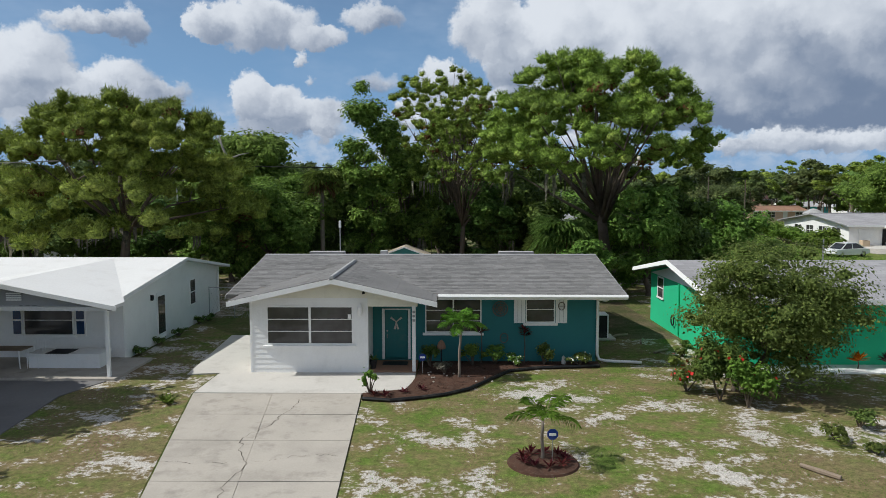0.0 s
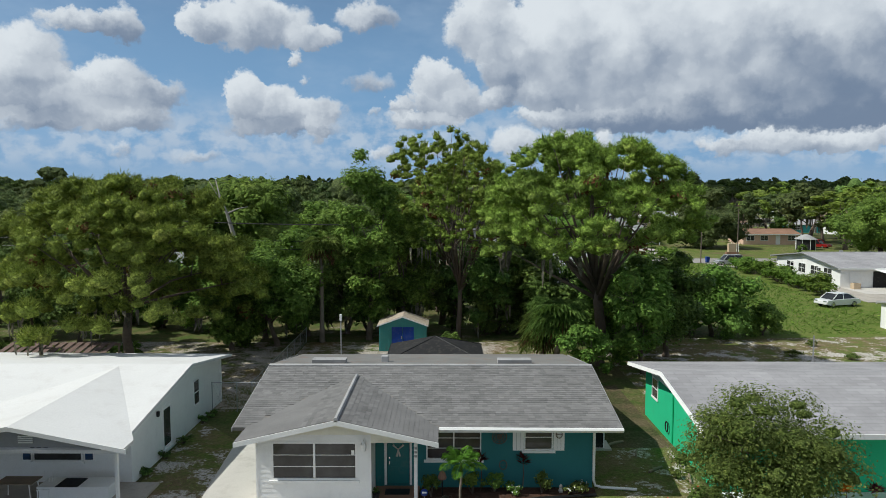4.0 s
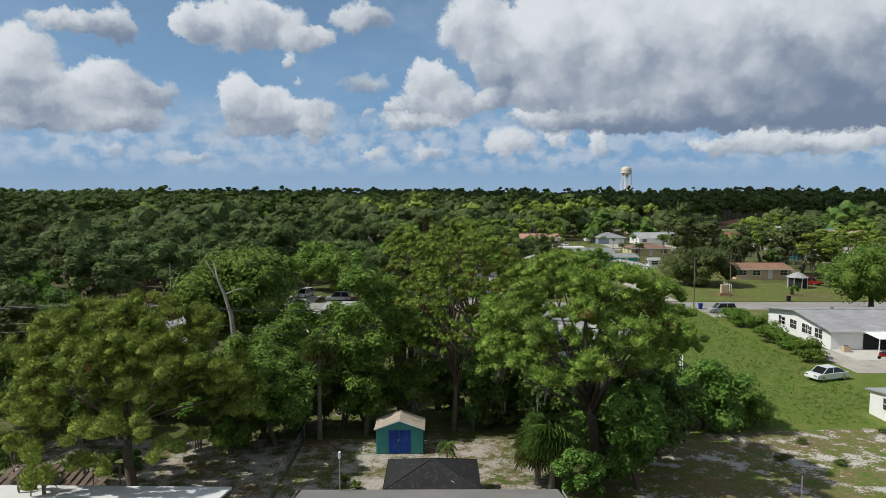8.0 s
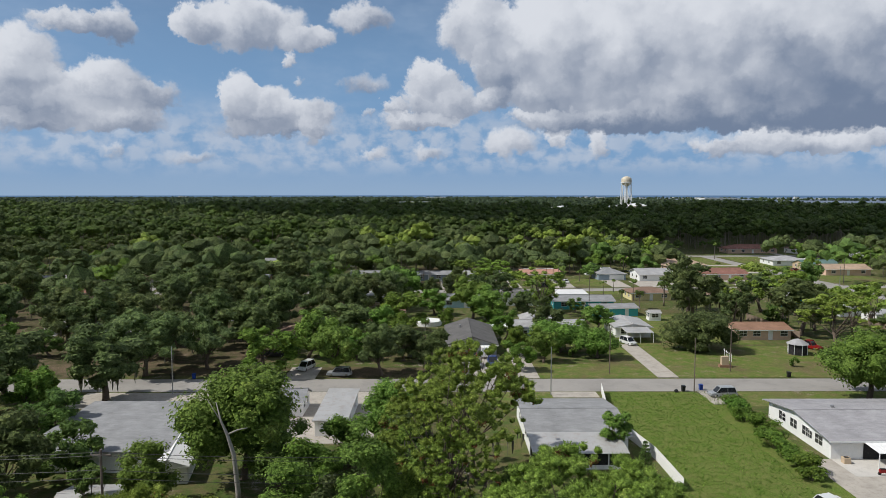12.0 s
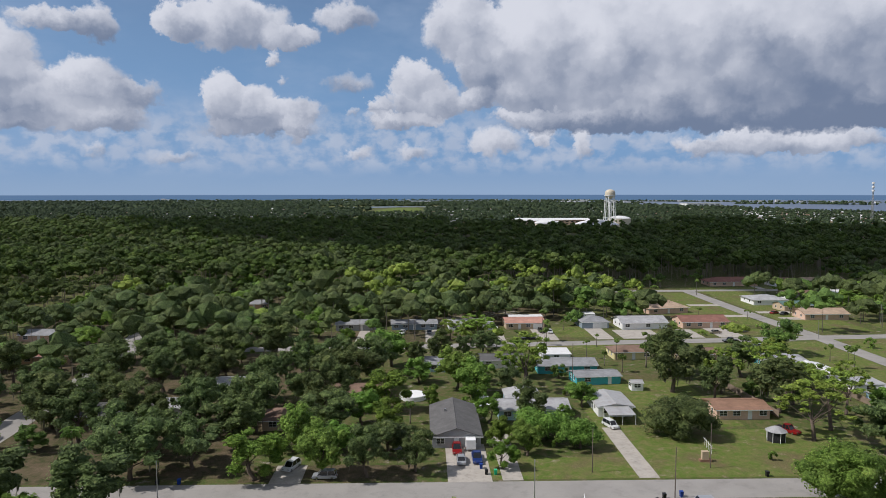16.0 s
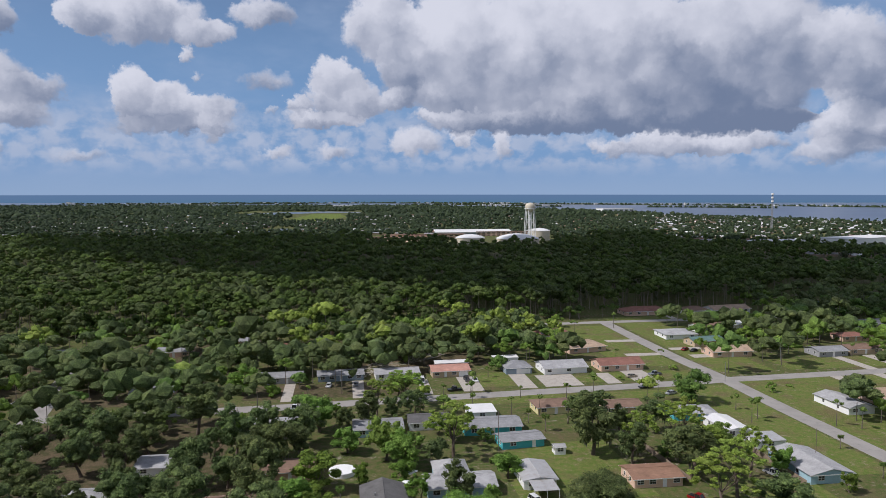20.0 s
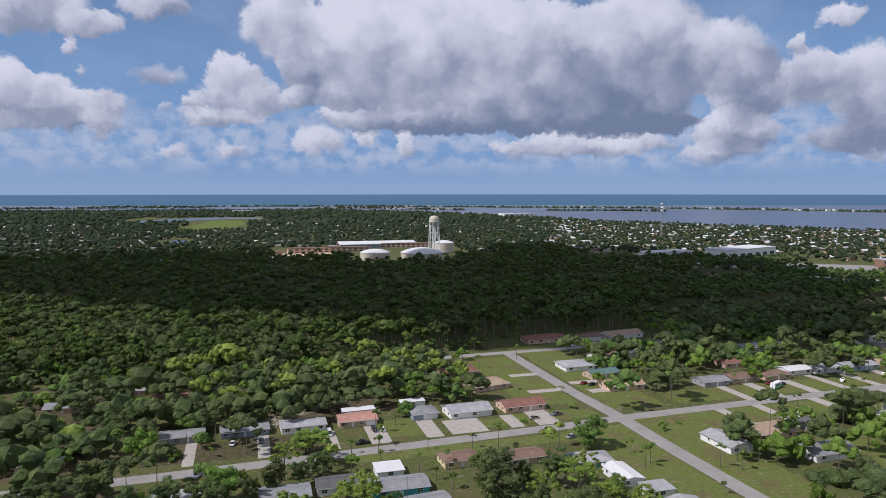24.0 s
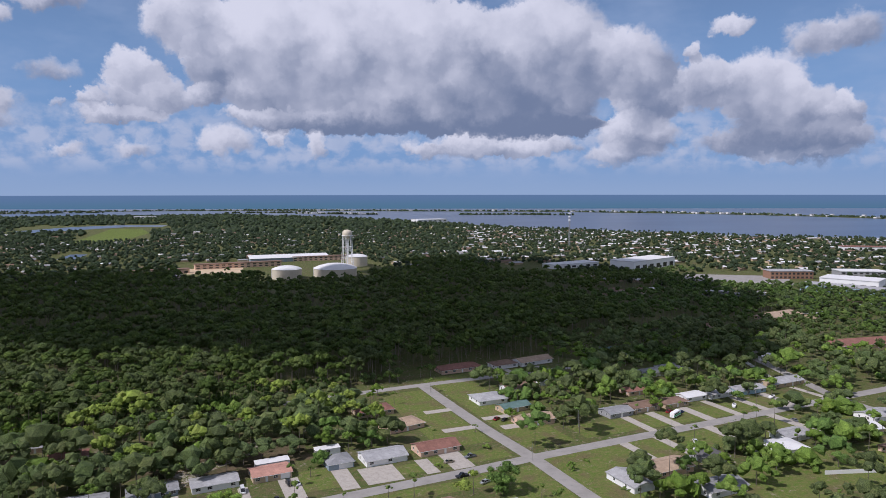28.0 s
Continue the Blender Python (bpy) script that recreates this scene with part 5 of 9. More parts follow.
def small_house(label, x, y, w, d, turn=0, wall="white", roof="grey", style="gable", h=2.55, rise=1.1, over=0.5, wins=3, garage=0, axis="x", vents=0, name="house"):
    """A bungalow. x, y: its front left corner; the front faces -y before it is turned."""
    th = thing(name, label, "house", (x, y, 0), turn, "houses of the neighbourhood")
    c, s = math.cos(radians(turn)), math.sin(radians(turn))
    cx, cy = x + c * w / 2 - s * d / 2, y + s * w / 2 + c * d / 2
    ex, ey = (abs(c) * w + abs(s) * d) / 2, (abs(s) * w + abs(c) * d) / 2
    FOOT.append((cx - ex, cy - ey, cx + ex, cy + ey))
    wm, rm = M[wall], M["roof_" + roof]
    bm = bmesh.new()
    if style == "gable" and axis == "x":
        prof, far_side = [(0, 0, 0), (0, d, 0), (0, d, h), (0, d / 2, h + rise), (0, 0, h)], Vector((w, 0, 0))
    elif style == "gable":
        prof, far_side = [(0, 0, 0), (w, 0, 0), (w, 0, h), (w / 2, 0, h + rise), (0, 0, h)], Vector((0, d, 0))
    else:
        prof, far_side = [(0, 0, 0), (0, d, 0), (0, d, h), (0, 0, h)], Vector((w, 0, 0))
    va, vb = [bm.verts.new(p) for p in prof], [bm.verts.new(Vector(p) + far_side) for p in prof]
    bm.faces.new(va), bm.faces.new(vb[::-1])
    for i in range(len(prof)):
        bm.faces.new((va[i], vb[i], vb[(i + 1) % len(prof)], va[(i + 1) % len(prof)]))
    bmesh.ops.recalc_face_normals(bm, faces=bm.faces)
    part("wall", bm, wm, th)
    o, t = over, 0.12
    dz = rise * o / ((d if axis == "x" else w) / 2)
    bm = bmesh.new()
    if style == "gable" and axis == "x":
        A = [(-o, -o, h - dz + t), (w + o, -o, h - dz + t), (w + o, d / 2, h + rise + t), (-o, d / 2, h + rise + t)]
        B = [(-o, d / 2, h + rise + t), (w + o, d / 2, h + rise + t), (w + o, d + o, h - dz + t), (-o, d + o, h - dz + t)]
        plate(A, t, bm), plate(B, t, bm)
        ridge = [(-o, d / 2, h + rise + t), (w + o, d / 2, h + rise + t)]
    elif style == "gable":
        A = [(-o, d + o, h - dz + t), (-o, -o, h - dz + t), (w / 2, -o, h + rise + t), (w / 2, d + o, h + rise + t)]
        B = [(w / 2, d + o, h + rise + t), (w / 2, -o, h + rise + t), (w + o, -o, h - dz + t), (w + o, d + o, h - dz + t)]
        plate(A, t, bm), plate(B, t, bm)
        ridge = [(w / 2, -o, h + rise + t), (w / 2, d + o, h + rise + t)]
    elif style == "hip":
        k = min(w, d) / 2
        z = h + rise + t
        r0, r1 = ((k, d / 2, z), (w - k, d / 2, z)) if w >= d else ((w / 2, k, z), (w / 2, d - k, z))
        e = [(-o, -o, h - dz + t), (w + o, -o, h - dz + t), (w + o, d + o, h - dz + t), (-o, d + o, h - dz + t)]
        if w >= d:
            faces = [[e[0], e[1], r1, r0], [e[1], e[2], r1], [e[2], e[3], r0, r1], [e[3], e[0], r0]]
        else:
            faces = [[e[0], e[1], r0], [e[1], e[2], r1, r0], [e[2], e[3], r1], [e[3], e[0], r0, r1]]
        for f in faces:
            plate(f, t, bm)
        ridge = [r0, r1]
    else:
        plate([(-o, -o, h + 0.02), (w + o, -o, h + 0.02), (w + o, d + o, h + 0.3), (-o, d + o, h + 0.3)], -0.16, bm)
        ridge = None
    part("roof", bm, rm, th)
    if ridge:
        part("ridge_cap", tube([(a, b, z + 0.01) for a, b, z in ridge], 0.09, 5), rm, th)
    if style != "flat":
        part("fascia", box(-o, w + o, -o - 0.03, -o + 0.01, h - dz - 0.1, h - dz + t - 0.01), M["white"], th)
        part("fascia", box(-o, w + o, d + o - 0.01, d + o + 0.03, h - dz - 0.1, h - dz + t - 0.01), M["white"], th)
    n = wins
    g0 = w
    if garage:
        part("garage_door", box(w - garage - 0.6, w - 0.6, -0.05, -0.004, 0.05, 2.15, bevel=0.01), M["white"], th, "white panelled garage door")
        g0 = w - garage - 0.8
    for i in range(n):
        xx = g0 * (i + 0.5) / n
        if i == n // 2 and n > 1:
            opening(th, xx, 0.12, 0.92, 2.0, 0, 0.0, "door")
        else:
            opening(th, xx, 1.0, min(1.7, g0 / n * 0.55), 1.15, 0, 0.0)
    for f, at in ((1, w), (2, 0.0)):
        for k in (0.3, 0.72):
            opening(th, d * k, 1.05, 1.0, 1.05, f, at)
    for i in range(vents):
        part("roof_vent", box(w * (0.3 + 0.3 * i) - 0.2, w * (0.3 + 0.3 * i) + 0.2, d * 0.6, d * 0.6 + 0.4, h + rise * 0.7, h + rise * 0.8 + 0.45, bevel=0.02), M["metal"], th)
    return th


# left neighbour: white, low gable, shaded porch
nb = thing("house", "white low bungalow with coated white roof and porch", "house")
bm = bmesh.new()
box(-27, -13.55, 28.7, 40.6, 0, 2.7, bm)
bm.faces.new([bm.verts.new(p) for p in ((-13.55, 28.7, 2.7), (-13.55, 40.6, 2.7), (-13.55, 34.6, 3.6), (-13.55, 28.7, 2.99))])
part("wall", bm, M["white"], nb)
part("porch_back_wall", box(-27, -13.56, 28.62, 28.695, 0, 2.98), M["white"], nb, "white porch wall in shade")
part("roof", plate([(-28, 34.6, 3.75), (-28, 25.25, 2.79), (-12.6, 25.25, 2.79), (-13.05, 34.6, 3.75)], 0.14), M["whiteroof"], nb)
part("roof", plate([(-28, 41.6, 2.7), (-28, 34.6, 3.75), (-13.05, 34.6, 3.75), (-13.05, 41.2, 2.72)], 0.14), M["whiteroof"], nb)
bm = plate([(-16.6, 25.2, 3.70), (-12.3, 25.2, 2.84), (-12.3, 26.1, 2.87), (-16.6, 34.2, 3.72)], 0.14)
plate([(-22.4, 25.2, 2.84), (-16.6, 25.2, 3.70), (-16.6, 34.2, 3.70), (-22.4, 28.6, 2.84)], 0.14, bm)
part("porch_roof", bm, M["whiteroof"], nb)
bm = plate([(-21.6, 25.45, 2.62), (-12.5, 25.45, 2.62), (-12.5, 25.45, 2.74), (-16.6, 25.45, 3.52), (-21.6, 25.45, 2.74)], 0.1)
part("gable_wall", bm, M["grey"], nb, "grey gable board")
for p, q in (((-22.4, 2.80), (-16.6, 3.66)), ((-16.6, 3.66), (-12.2, 2.80))):
    part("fascia", plate([(p[0], 25.18, p[1] - 0.14), (q[0], 25.18, q[1] - 0.14), (q[0], 25.18, q[1] + 0.03), (p[0], 25.18, p[1] + 0.03)], 0.04), M["white"], nb)
for k in range(4):
    part("vent_slat", box(-16.3, -15.75, 25.32, 25.36, 3.02 + 0.08 * k, 3.07 + 0.08 * k), M["white"], nb)
for k in range(3):
    part("number_bar", box(-15.9 + 0.25 * k, -15.75 + 0.25 * k, 25.41, 25.44, 2.68, 2.82), M["black"], nb)
for x in (-12.72, -21.3):
    part("porch_post", box(x - 0.06, x + 0.06, 25.5, 25.62, 0.1, 2.7, bevel=0.008), M["white"], nb)
part("porch_slab", box(-22.5, -12.4, 25.3, 28.62, -0.05, 0.12, bevel=0.01), M["concrete_old"], nb)
w_ = window(nb, -17.7, -15.6, 1.05, 2.35, 28.53, 2, 1, 0.05)
# solid black plate behind the window, painted darkness of the room
part("room_dark_plate", box(-17.66, -15.64, 28.6, 28.615, 1.1, 2.3), M["dark"], nb)
for xa, xb in ((-18.2, -17.74), (-15.56, -15.1)):
    sh = part("side_window", box(xa, xb, 28.56, 28.62, 1.05, 2.35, bevel=0.006), M["white"], nb, "narrow side light with dark blue panes")
    for k in range(2):
        part("pane", box(xa + 0.07, xb - 0.07, 28.545, 28.561, 1.12 + 0.62 * k, 1.66 + 0.62 * k), M["bluepane"], sh)
part("front_door", box(-20.6, -19.7, 28.56, 28.62, 0.14, 2.15, bevel=0.006), M["bluegrey"], nb)
sd = opening(nb, 32.4, 0.25, 0.85, 2.0, 1, -13.55, "door")
part("screen", box(-0.38, 0.38, -0.03, -0.023, 0.4, 2.15), M["glass"], sd)
opening(nb, 36.4, 1.15, 0.7, 1.25, 1, -13.55)
part("downpipe", tube([(-13.45, 40.2, 2.7), (-13.45, 40.2, 0.1)], 0.06, 6), M["white"], nb)
part("wall_light", box(-13.53, -13.42, 31.2, 31.36, 2.1, 2.35, bevel=0.02), M["black"], nb)
step = thing("porch_box", "white painted storage bench on the porch", "bench", (-15.0, 27.2, 0.12))
part("body", box(-1.5, 1.3, -0.4, 0.5, 0, 0.5, bevel=0.02), M["white"], step)
part("lid", box(-1.55, 1.35, -0.45, 0.55, 0.5, 0.58, bevel=0.02), M["white"], step)
part("cloth", box(-0.8, 0.1, -0.47, 0.4, 0.585, 0.6), M["black"], step, "black cloth")
pt = thing("patio_table", "small table with wooden top and metal legs", "table", (-17.4, 27.0, 0.12))
part("tabletop", box(-0.75, 0.75, -0.4, 0.4, 0.72, 0.76, bevel=0.01), M["wood"], pt)
for xx in (-0.65, 0.65):
    for yy in (-0.32, 0.32):
        part("leg", tube([(xx, yy, 0), (xx * 0.9, yy * 0.9, 0.72)], 0.022, 6), M["white"], pt)
ch = thing("patio_chair", "white metal garden chair on the porch", "chair", (-16.3, 27.0, 0.12))
part("seat", box(-0.25, 0.25, -0.25, 0.25, 0.42, 0.46, bevel=0.01), M["white"], ch)
for xx in (-0.22, 0.22):
    part("leg", tube([(xx, -0.24, 0), (xx, -0.22, 0.44)], 0.018, 6), M["white"], ch)
    part("back_leg", tube([(xx, 0.28, 0), (xx, 0.22, 0.44), (xx, 0.32, 1.0)], 0.018, 6), M["white"], ch)
for k in range(5):
    part("back_bar", tube([(-0.22 + 0.11 * k, 0.23, 0.46), (-0.22 + 0.11 * k, 0.31, 0.98)], 0.01, 5), M["white"], ch)
drive([(-24, 25.3), (-12.7, 25.3), (-13.4, 23.4), (-12.9, 19), (-13.0, 12), (-24, 12)], "asphalt_dark", 0.04, "worn grey asphalt driveway")
FOOT.append((-24, 10, -12.5, 26))

# right neighbour: bright green
gr = thing("house", "bright green stucco bungalow with pale grey shingle roof", "house")
bm = box(11.0, 30, 27.9, 38.2, 0, 2.75)
bm.faces.new([bm.verts.new(p) for p in ((11.0, 27.9, 2.75), (11.0, 38.2, 2.75), (11.0, 33.0, 3.6))])
part("wall", bm, M["green"], gr, "bright green stucco wall")
part("gable_wall", plate([(10.96, 38.1, 2.62), (10.96, 28.0, 2.62), (10.96, 33.0, 3.56)], 0.03), M["white"], gr, "white gable board")
part("roof", plate([(10.2, 33.0, 3.78), (10.2, 27.0, 2.82), (31, 27.0, 2.82), (31, 33.0, 3.78)], 0.15), M["roof_mid"], gr)
part("roof", plate([(10.2, 39.0, 2.82), (10.2, 33.0, 3.78), (31, 33.0, 3.78), (31, 39.0, 2.82)], 0.15), M["roof_mid"], gr)
bm = plate([(10.15, 33.0, 3.58), (10.15, 26.98, 2.62), (10.19, 26.98, 2.82), (10.19, 33.0, 3.79)], 0.03)
plate([(10.15, 39.0, 2.62), (10.15, 33.0, 3.58), (10.19, 33.0, 3.79), (10.19, 39.0, 2.82)], 0.03, bm)
part("rake_board", bm, M["white"], gr)
part("fascia", box(10.2, 31, 26.95, 27.0, 2.62, 2.82), M["white"], gr)
part("soffit", box(10.25, 31, 27.0, 27.9, 2.62, 2.64), M["white"], gr)
opening(gr, 36.4, 1.5, 0.9, 1.0, 2, 11.0)
opening(gr, 29.6, 1.4, 0.9, 1.0, 2, 11.0)
window(gr, 18.2, 20.4, 1.1, 2.5, 27.9, 3, 1, 0.05)
window(gr, 13.6, 15.2, 1.2, 2.4, 27.9, 2, 1, 0.05)
part("downpipe", tube([(10.95, 33.4, 2.6), (10.95, 33.4, 0.1)], 0.05, 6), M["green"], gr)
part("hose_reel", tube([(10.9, 34.1 + 0.2 * math.cos(0.5 * k), 0.7 + 0.25 * math.sin(0.5 * k)) for k in range(14)], 0.035, 6), M["black"], gr, "coiled dark garden hose")
tagged(part("white_gravel_strip", slab([(11.2, 26.6), (30, 26.4), (30, 27.85), (11.2, 27.85)], -0.02, 0.06), M["white"]), "white gravel bed along the green house", "gravel", "", "structure")
part("roof_post", tube([(20.5, 38.6, 0), (20.5, 38.6, 4.4)], 0.04, 6), M["metal"], gr)

# back yard: shed, screened pool cage, lean-to, fences
shed = thing("garden_shed", "teal metal garden shed with blue doors", "shed", (-3.52, 53.6, 0))
bm = box(-1.85, 1.85, 0, 2.4, 0.05, 2.1)
bm.faces.new([bm.verts.new(p) for p in ((-1.85, 0, 2.1), (1.85, 0, 2.1), (0, 0, 2.75))])
bm.faces.new([bm.verts.new(p) for p in ((1.85, 2.4, 2.1), (-1.85, 2.4, 2.1), (0, 2.4, 2.75))])
part("wall", bm, M["tealmetal"], shed)
for k in range(12):
    x = -1.75 + 0.32 * k
    if abs(x) > 0.9:
        part("wall_rib", box(x - 0.05, x + 0.05, -0.03, 0.0, 0.08, 2.05), M["tealmetal"], shed)
for x0, x1 in ((-0.86, -0.02), (0.02, 0.86)):
    dd = part("door", box(x0, x1, -0.045, -0.004, 0.1, 1.95, bevel=0.006), M["bluedoor"], shed, "blue sheet metal door")
part("handle", box(-0.1, -0.06, -0.08, -0.045, 1.05, 1.25), M["chrome"], shed)
bm = plate([(-2.0, 2.55, 2.08), (-2.0, -0.15, 2.08), (0, -0.15, 2.8), (0, 2.55, 2.8)], 0.05)
plate([(0, 2.55, 2.8), (0, -0.15, 2.8), (2.0, -0.15, 2.08), (2.0, 2.55, 2.08)], 0.05, bm)
part("roof", bm, M["shedroof"], shed, "pale roof with rust and leaves")
part("roof_trim", plate([(-2.0, -0.17, 1.98), (0, -0.17, 2.7), (2.0, -0.17, 1.98), (2.0, -0.17, 2.08), (0, -0.17, 2.81), (-2.0, -0.17, 2.08)], 0.02), M["white"], shed)
gb = thing("gazebo", "black screened gazebo behind the house", "gazebo", (-0.85, 44.9, 0))
ap = (0, 0, 3.05)
cs = [(-3.1, -2.6, 1.95), (3.1, -2.6, 1.95), (3.1, 2.6, 1.95), (-3.1, 2.6, 1.95)]
for k in range(4):
    a, b = cs[k], cs[(k + 1) % 4]
    part("roof_panel", plate([a, b, ap], 0.02), M["screen"], gb)
    part("rib", tube([a, ap], 0.035, 6), M["black"], gb)
    part("post", tube([(a[0], a[1], 0), a], 0.05, 6), M["black"], gb)
    part("rail", tube([a, b], 0.03, 6), M["black"], gb)
    part("side_screen", plate([(a[0], a[1], 0.9), (b[0], b[1], 0.9), (b[0], b[1], 1.9), (a[0], a[1], 1.9)], 0.01), M["screen"], gb)
part("cord", tube([(1.2, -1.1, 2.55), (1.0, -1.6, 2.3), (1.4, -2.0, 2.25)], 0.012, 4), M["white"], gb)
lt = thing("lean_to", "rusty corrugated lean-to with open purlins", "shed", (-25.6, 43.2, 0))
for k in range(13):
    x = -3.3 + 0.55 * k
    part("roof_strip", plate([(x, -0.2, 2.05), (x + 0.36, -0.2, 2.05), (x + 0.36, 2.2, 2.5), (x, 2.2, 2.5)], 0.03), M["rustroof"], lt)
part("rear_beam", box(-3.4, 3.9, 2.1, 2.2, 2.3, 2.46), M["wood"], lt)
part("front_beam", box(-3.4, 3.9, -0.1, 0.0, 1.88, 2.02), M["wood"], lt)
for x in (-3.3, 0.2, 3.8):
    part("post", box(x - 0.05, x + 0.05, -0.1, 0.0, 0, 1.9), M["wood"], lt)
    part("rear_post", box(x - 0.05, x + 0.05, 2.1, 2.2, 0, 2.3), M["wood"], lt)


def mesh_fence(label, pts, h=1.2, step=2.4, mat="metal", grid=True):
    f = thing("fence", label, "fence", (0, 0, 0), 0, "chain link fences")
    for (xa, ya), (xb, yb) in zip(pts, pts[1:]):
        L_ = math.hypot(xb - xa, yb - ya)
        n = max(1, round(L_ / step))
        for k in range(n + 1):
            x, y = xa + (xb - xa) * k / n, ya + (yb - ya) * k / n
            part("post", tube([(x, y, 0), (x, y, h + 0.05)], 0.03, 6), M[mat], f)
        part("top_rail", tube([(xa, ya, h), (xb, yb, h)], 0.022, 6), M[mat], f)
        wires = bmesh.new()
        m = int(L_ / 0.22)
        for k in range(m):
            for s0, s1 in ((0, 1), (1, 0)):
                t0, t1 = k / m, min(1, (k + 3) / m)
                p0, p1 = (xa + (xb - xa) * t0, ya + (yb - ya) * t0, h * s0), (xa + (xb - xa) * t1, ya + (yb - ya) * t1, h * s1)
                tube([p0, p1], 0.004, 3, wires, False)
        part("wire_mesh", wires, M[mat], f)
    return f


mesh_fence("chain link fence and gate between the houses", [(-13.4, 38.5), (-9.2, 38.5)], 1.7, 1.6)
mesh_fence("chain link fence along the back yard", [(-11.7, 40.5), (-11.7, 57)], 1.2)


def board_fence(label, pts, h, mat, w=0.18, gap=0.02, cat="fence"):
    f = thing("fence", label, cat, (0, 0, 0), 0, "board fences")
    total = 0
    for (xa, ya), (xb, yb) in zip(pts, pts[1:]):
        L_ = math.hypot(xb - xa, yb - ya)
        turn = math.degrees(math.atan2(yb - ya, xb - xa))
        n = int(L_ / (w + gap))
        me = bpy.data.meshes.new("board")
        bm = box(0, w, -0.015, 0.015, 0.03, h)
        bm.to_mesh(me)
        bm.free()
        me.materials.append(M[mat])
        for k in range(n):
            o = new("board", me)
            o.parent = f
            t = k / n
            o.matrix_basis = pose(xa + (xb - xa) * t, ya + (yb - ya) * t, 0, 0, 0, turn)
        part("rail", tube([(xa, ya, h * 0.8), (xb, yb, h * 0.8)], 0.04, 4), M[mat], f)
    return f


board_fence("white board fence beside the vacant lot", [(28.1, 80), (27.9, 90), (26.2, 100), (25.2, 104)], 1.7, "white", 0.5, 0.01)
board_fence("white board fence along a side yard", [(26.5, 112), (27.9, 121)], 1.7, "white", 0.5, 0.01)
board_fence("weathered wooden privacy fence boards", [(86, 166), (84.5, 192)], 1.8, "wood", 0.3, 0.02)
board_fence("weathered wooden yard fence boards", [(114.5, 160), (114.5, 186)], 1.7, "wood", 0.35, 0.02)
board_fence("long white wall beside the far road", [(343, 300), (368, 352)], 2.2, "white", 2.0, 0.01, "wall")
board_fence("white vinyl fence in a back yard", [(250, 196), (276, 188)], 1.8, "white", 0.6, 0.01)

# near street, this side
small_house("white house with grey shingle roof and screened porch", 11.6, 92, 13.2, 16, 0, "white", "grey", "gable", 2.7, 1.0, 0.5, 3)
sp = thing("screened_porch", "screened back porch with corrugated metal roof", "porch", (11.6, 86.6, 0))
part("floor", box(0, 11.4, 0, 5.3, 0, 0.15), M["concrete"], sp)
bm = bmesh.new()
for k in range(24):
    x = -0.4 + 0.51 * k
    plate([(x, -0.5, 2.35), (x + 0.44, -0.5, 2.35), (x + 0.44, 5.6, 3.0), (x, 5.6, 3.0)], 0.04, bm)
    plate([(x + 0.44, -0.5, 2.38), (x + 0.51, -0.5, 2.38), (x + 0.51, 5.6, 3.03), (x + 0.44, 5.6, 3.03)], 0.05, bm)
part("roof", bm, M["roof_metal"], sp, "ribbed metal roof with rust streaks")
for x in (0.05, 2.3, 4.7, 7.1, 9.3, 11.3):
    part("post", box(x - 0.06, x + 0.06, 0, 0.12, 0.15, 2.4), M["white"], sp)
part("screen", box(0.1, 11.3, 0.05, 0.07, 0.65, 2.3), M["screen"], sp)
part("kick_panel", box(0.1, 11.3, 0.02, 0.1, 0.15, 0.65), M["white"], sp)
part("back_wall", box(0.0, 11.4, 4.6, 4.7, 0.15, 2.7), M["dark"], sp)
part("side_screen", box(0.0, 0.03, 0.1, 5.0, 0.15, 2.4), M["screen"], sp)

gh = small_house("long white house with pale grey low roof", 51.0, 90, 20, 17.5, 0, "white", "mid", "gable", 2.7, 1.1, 0.7, 0, 0, "x", 1)
for k in range(4):
    opening(gh, 3.0 + 3.4 * k, 1.0, 1.9, 1.25, 2, 0.0)
opening(gh, 2.0, 0.1, 1.5, 2.0, 0, 0.0, "door")
aw = thing("patio_cover", "white metal patio cover on posts", "awning", (55.0, 86.2, 0))
for k in range(11):
    part("roof_strip", plate([(0.55 * k, 0, 2.25), (0.55 * k + 0.5, 0, 2.25), (0.55 * k + 0.5, 4.2, 2.6), (0.55 * k, 4.2, 2.6)], 0.05), M["white"], aw)
for x in (0.1, 3.0, 5.9):
    part("post", box(x - 0.05, x + 0.05, 0.1, 0.2, 0, 2.25), M["white"], aw)
part("screen_wall", box(0.2, 5.8, 3.7, 3.72, 0.1, 2.2), M["screen"], aw)
part("slab", box(-4, 6.2, -2, 3.9, -0.02, 0.1), M["concrete"], aw)
ac = thing("air_conditioner", "beige outdoor air conditioner unit", "air conditioner", (52.2, 88.6, 0.0))
part("body", box(-0.45, 0.45, -0.4, 0.4, 0.05, 0.85, bevel=0.04), M["tan"], ac)
part("fan_grille", lathe([(0.3, 0.86), (0.32, 0.88), (0.1, 0.9)], 16), M["black"], ac)
small_house("small white garage with low roof", 39.9, 54.6, 7, 9, 0, "white", "light", "gable", 2.3, 0.5, 0.3, 0)

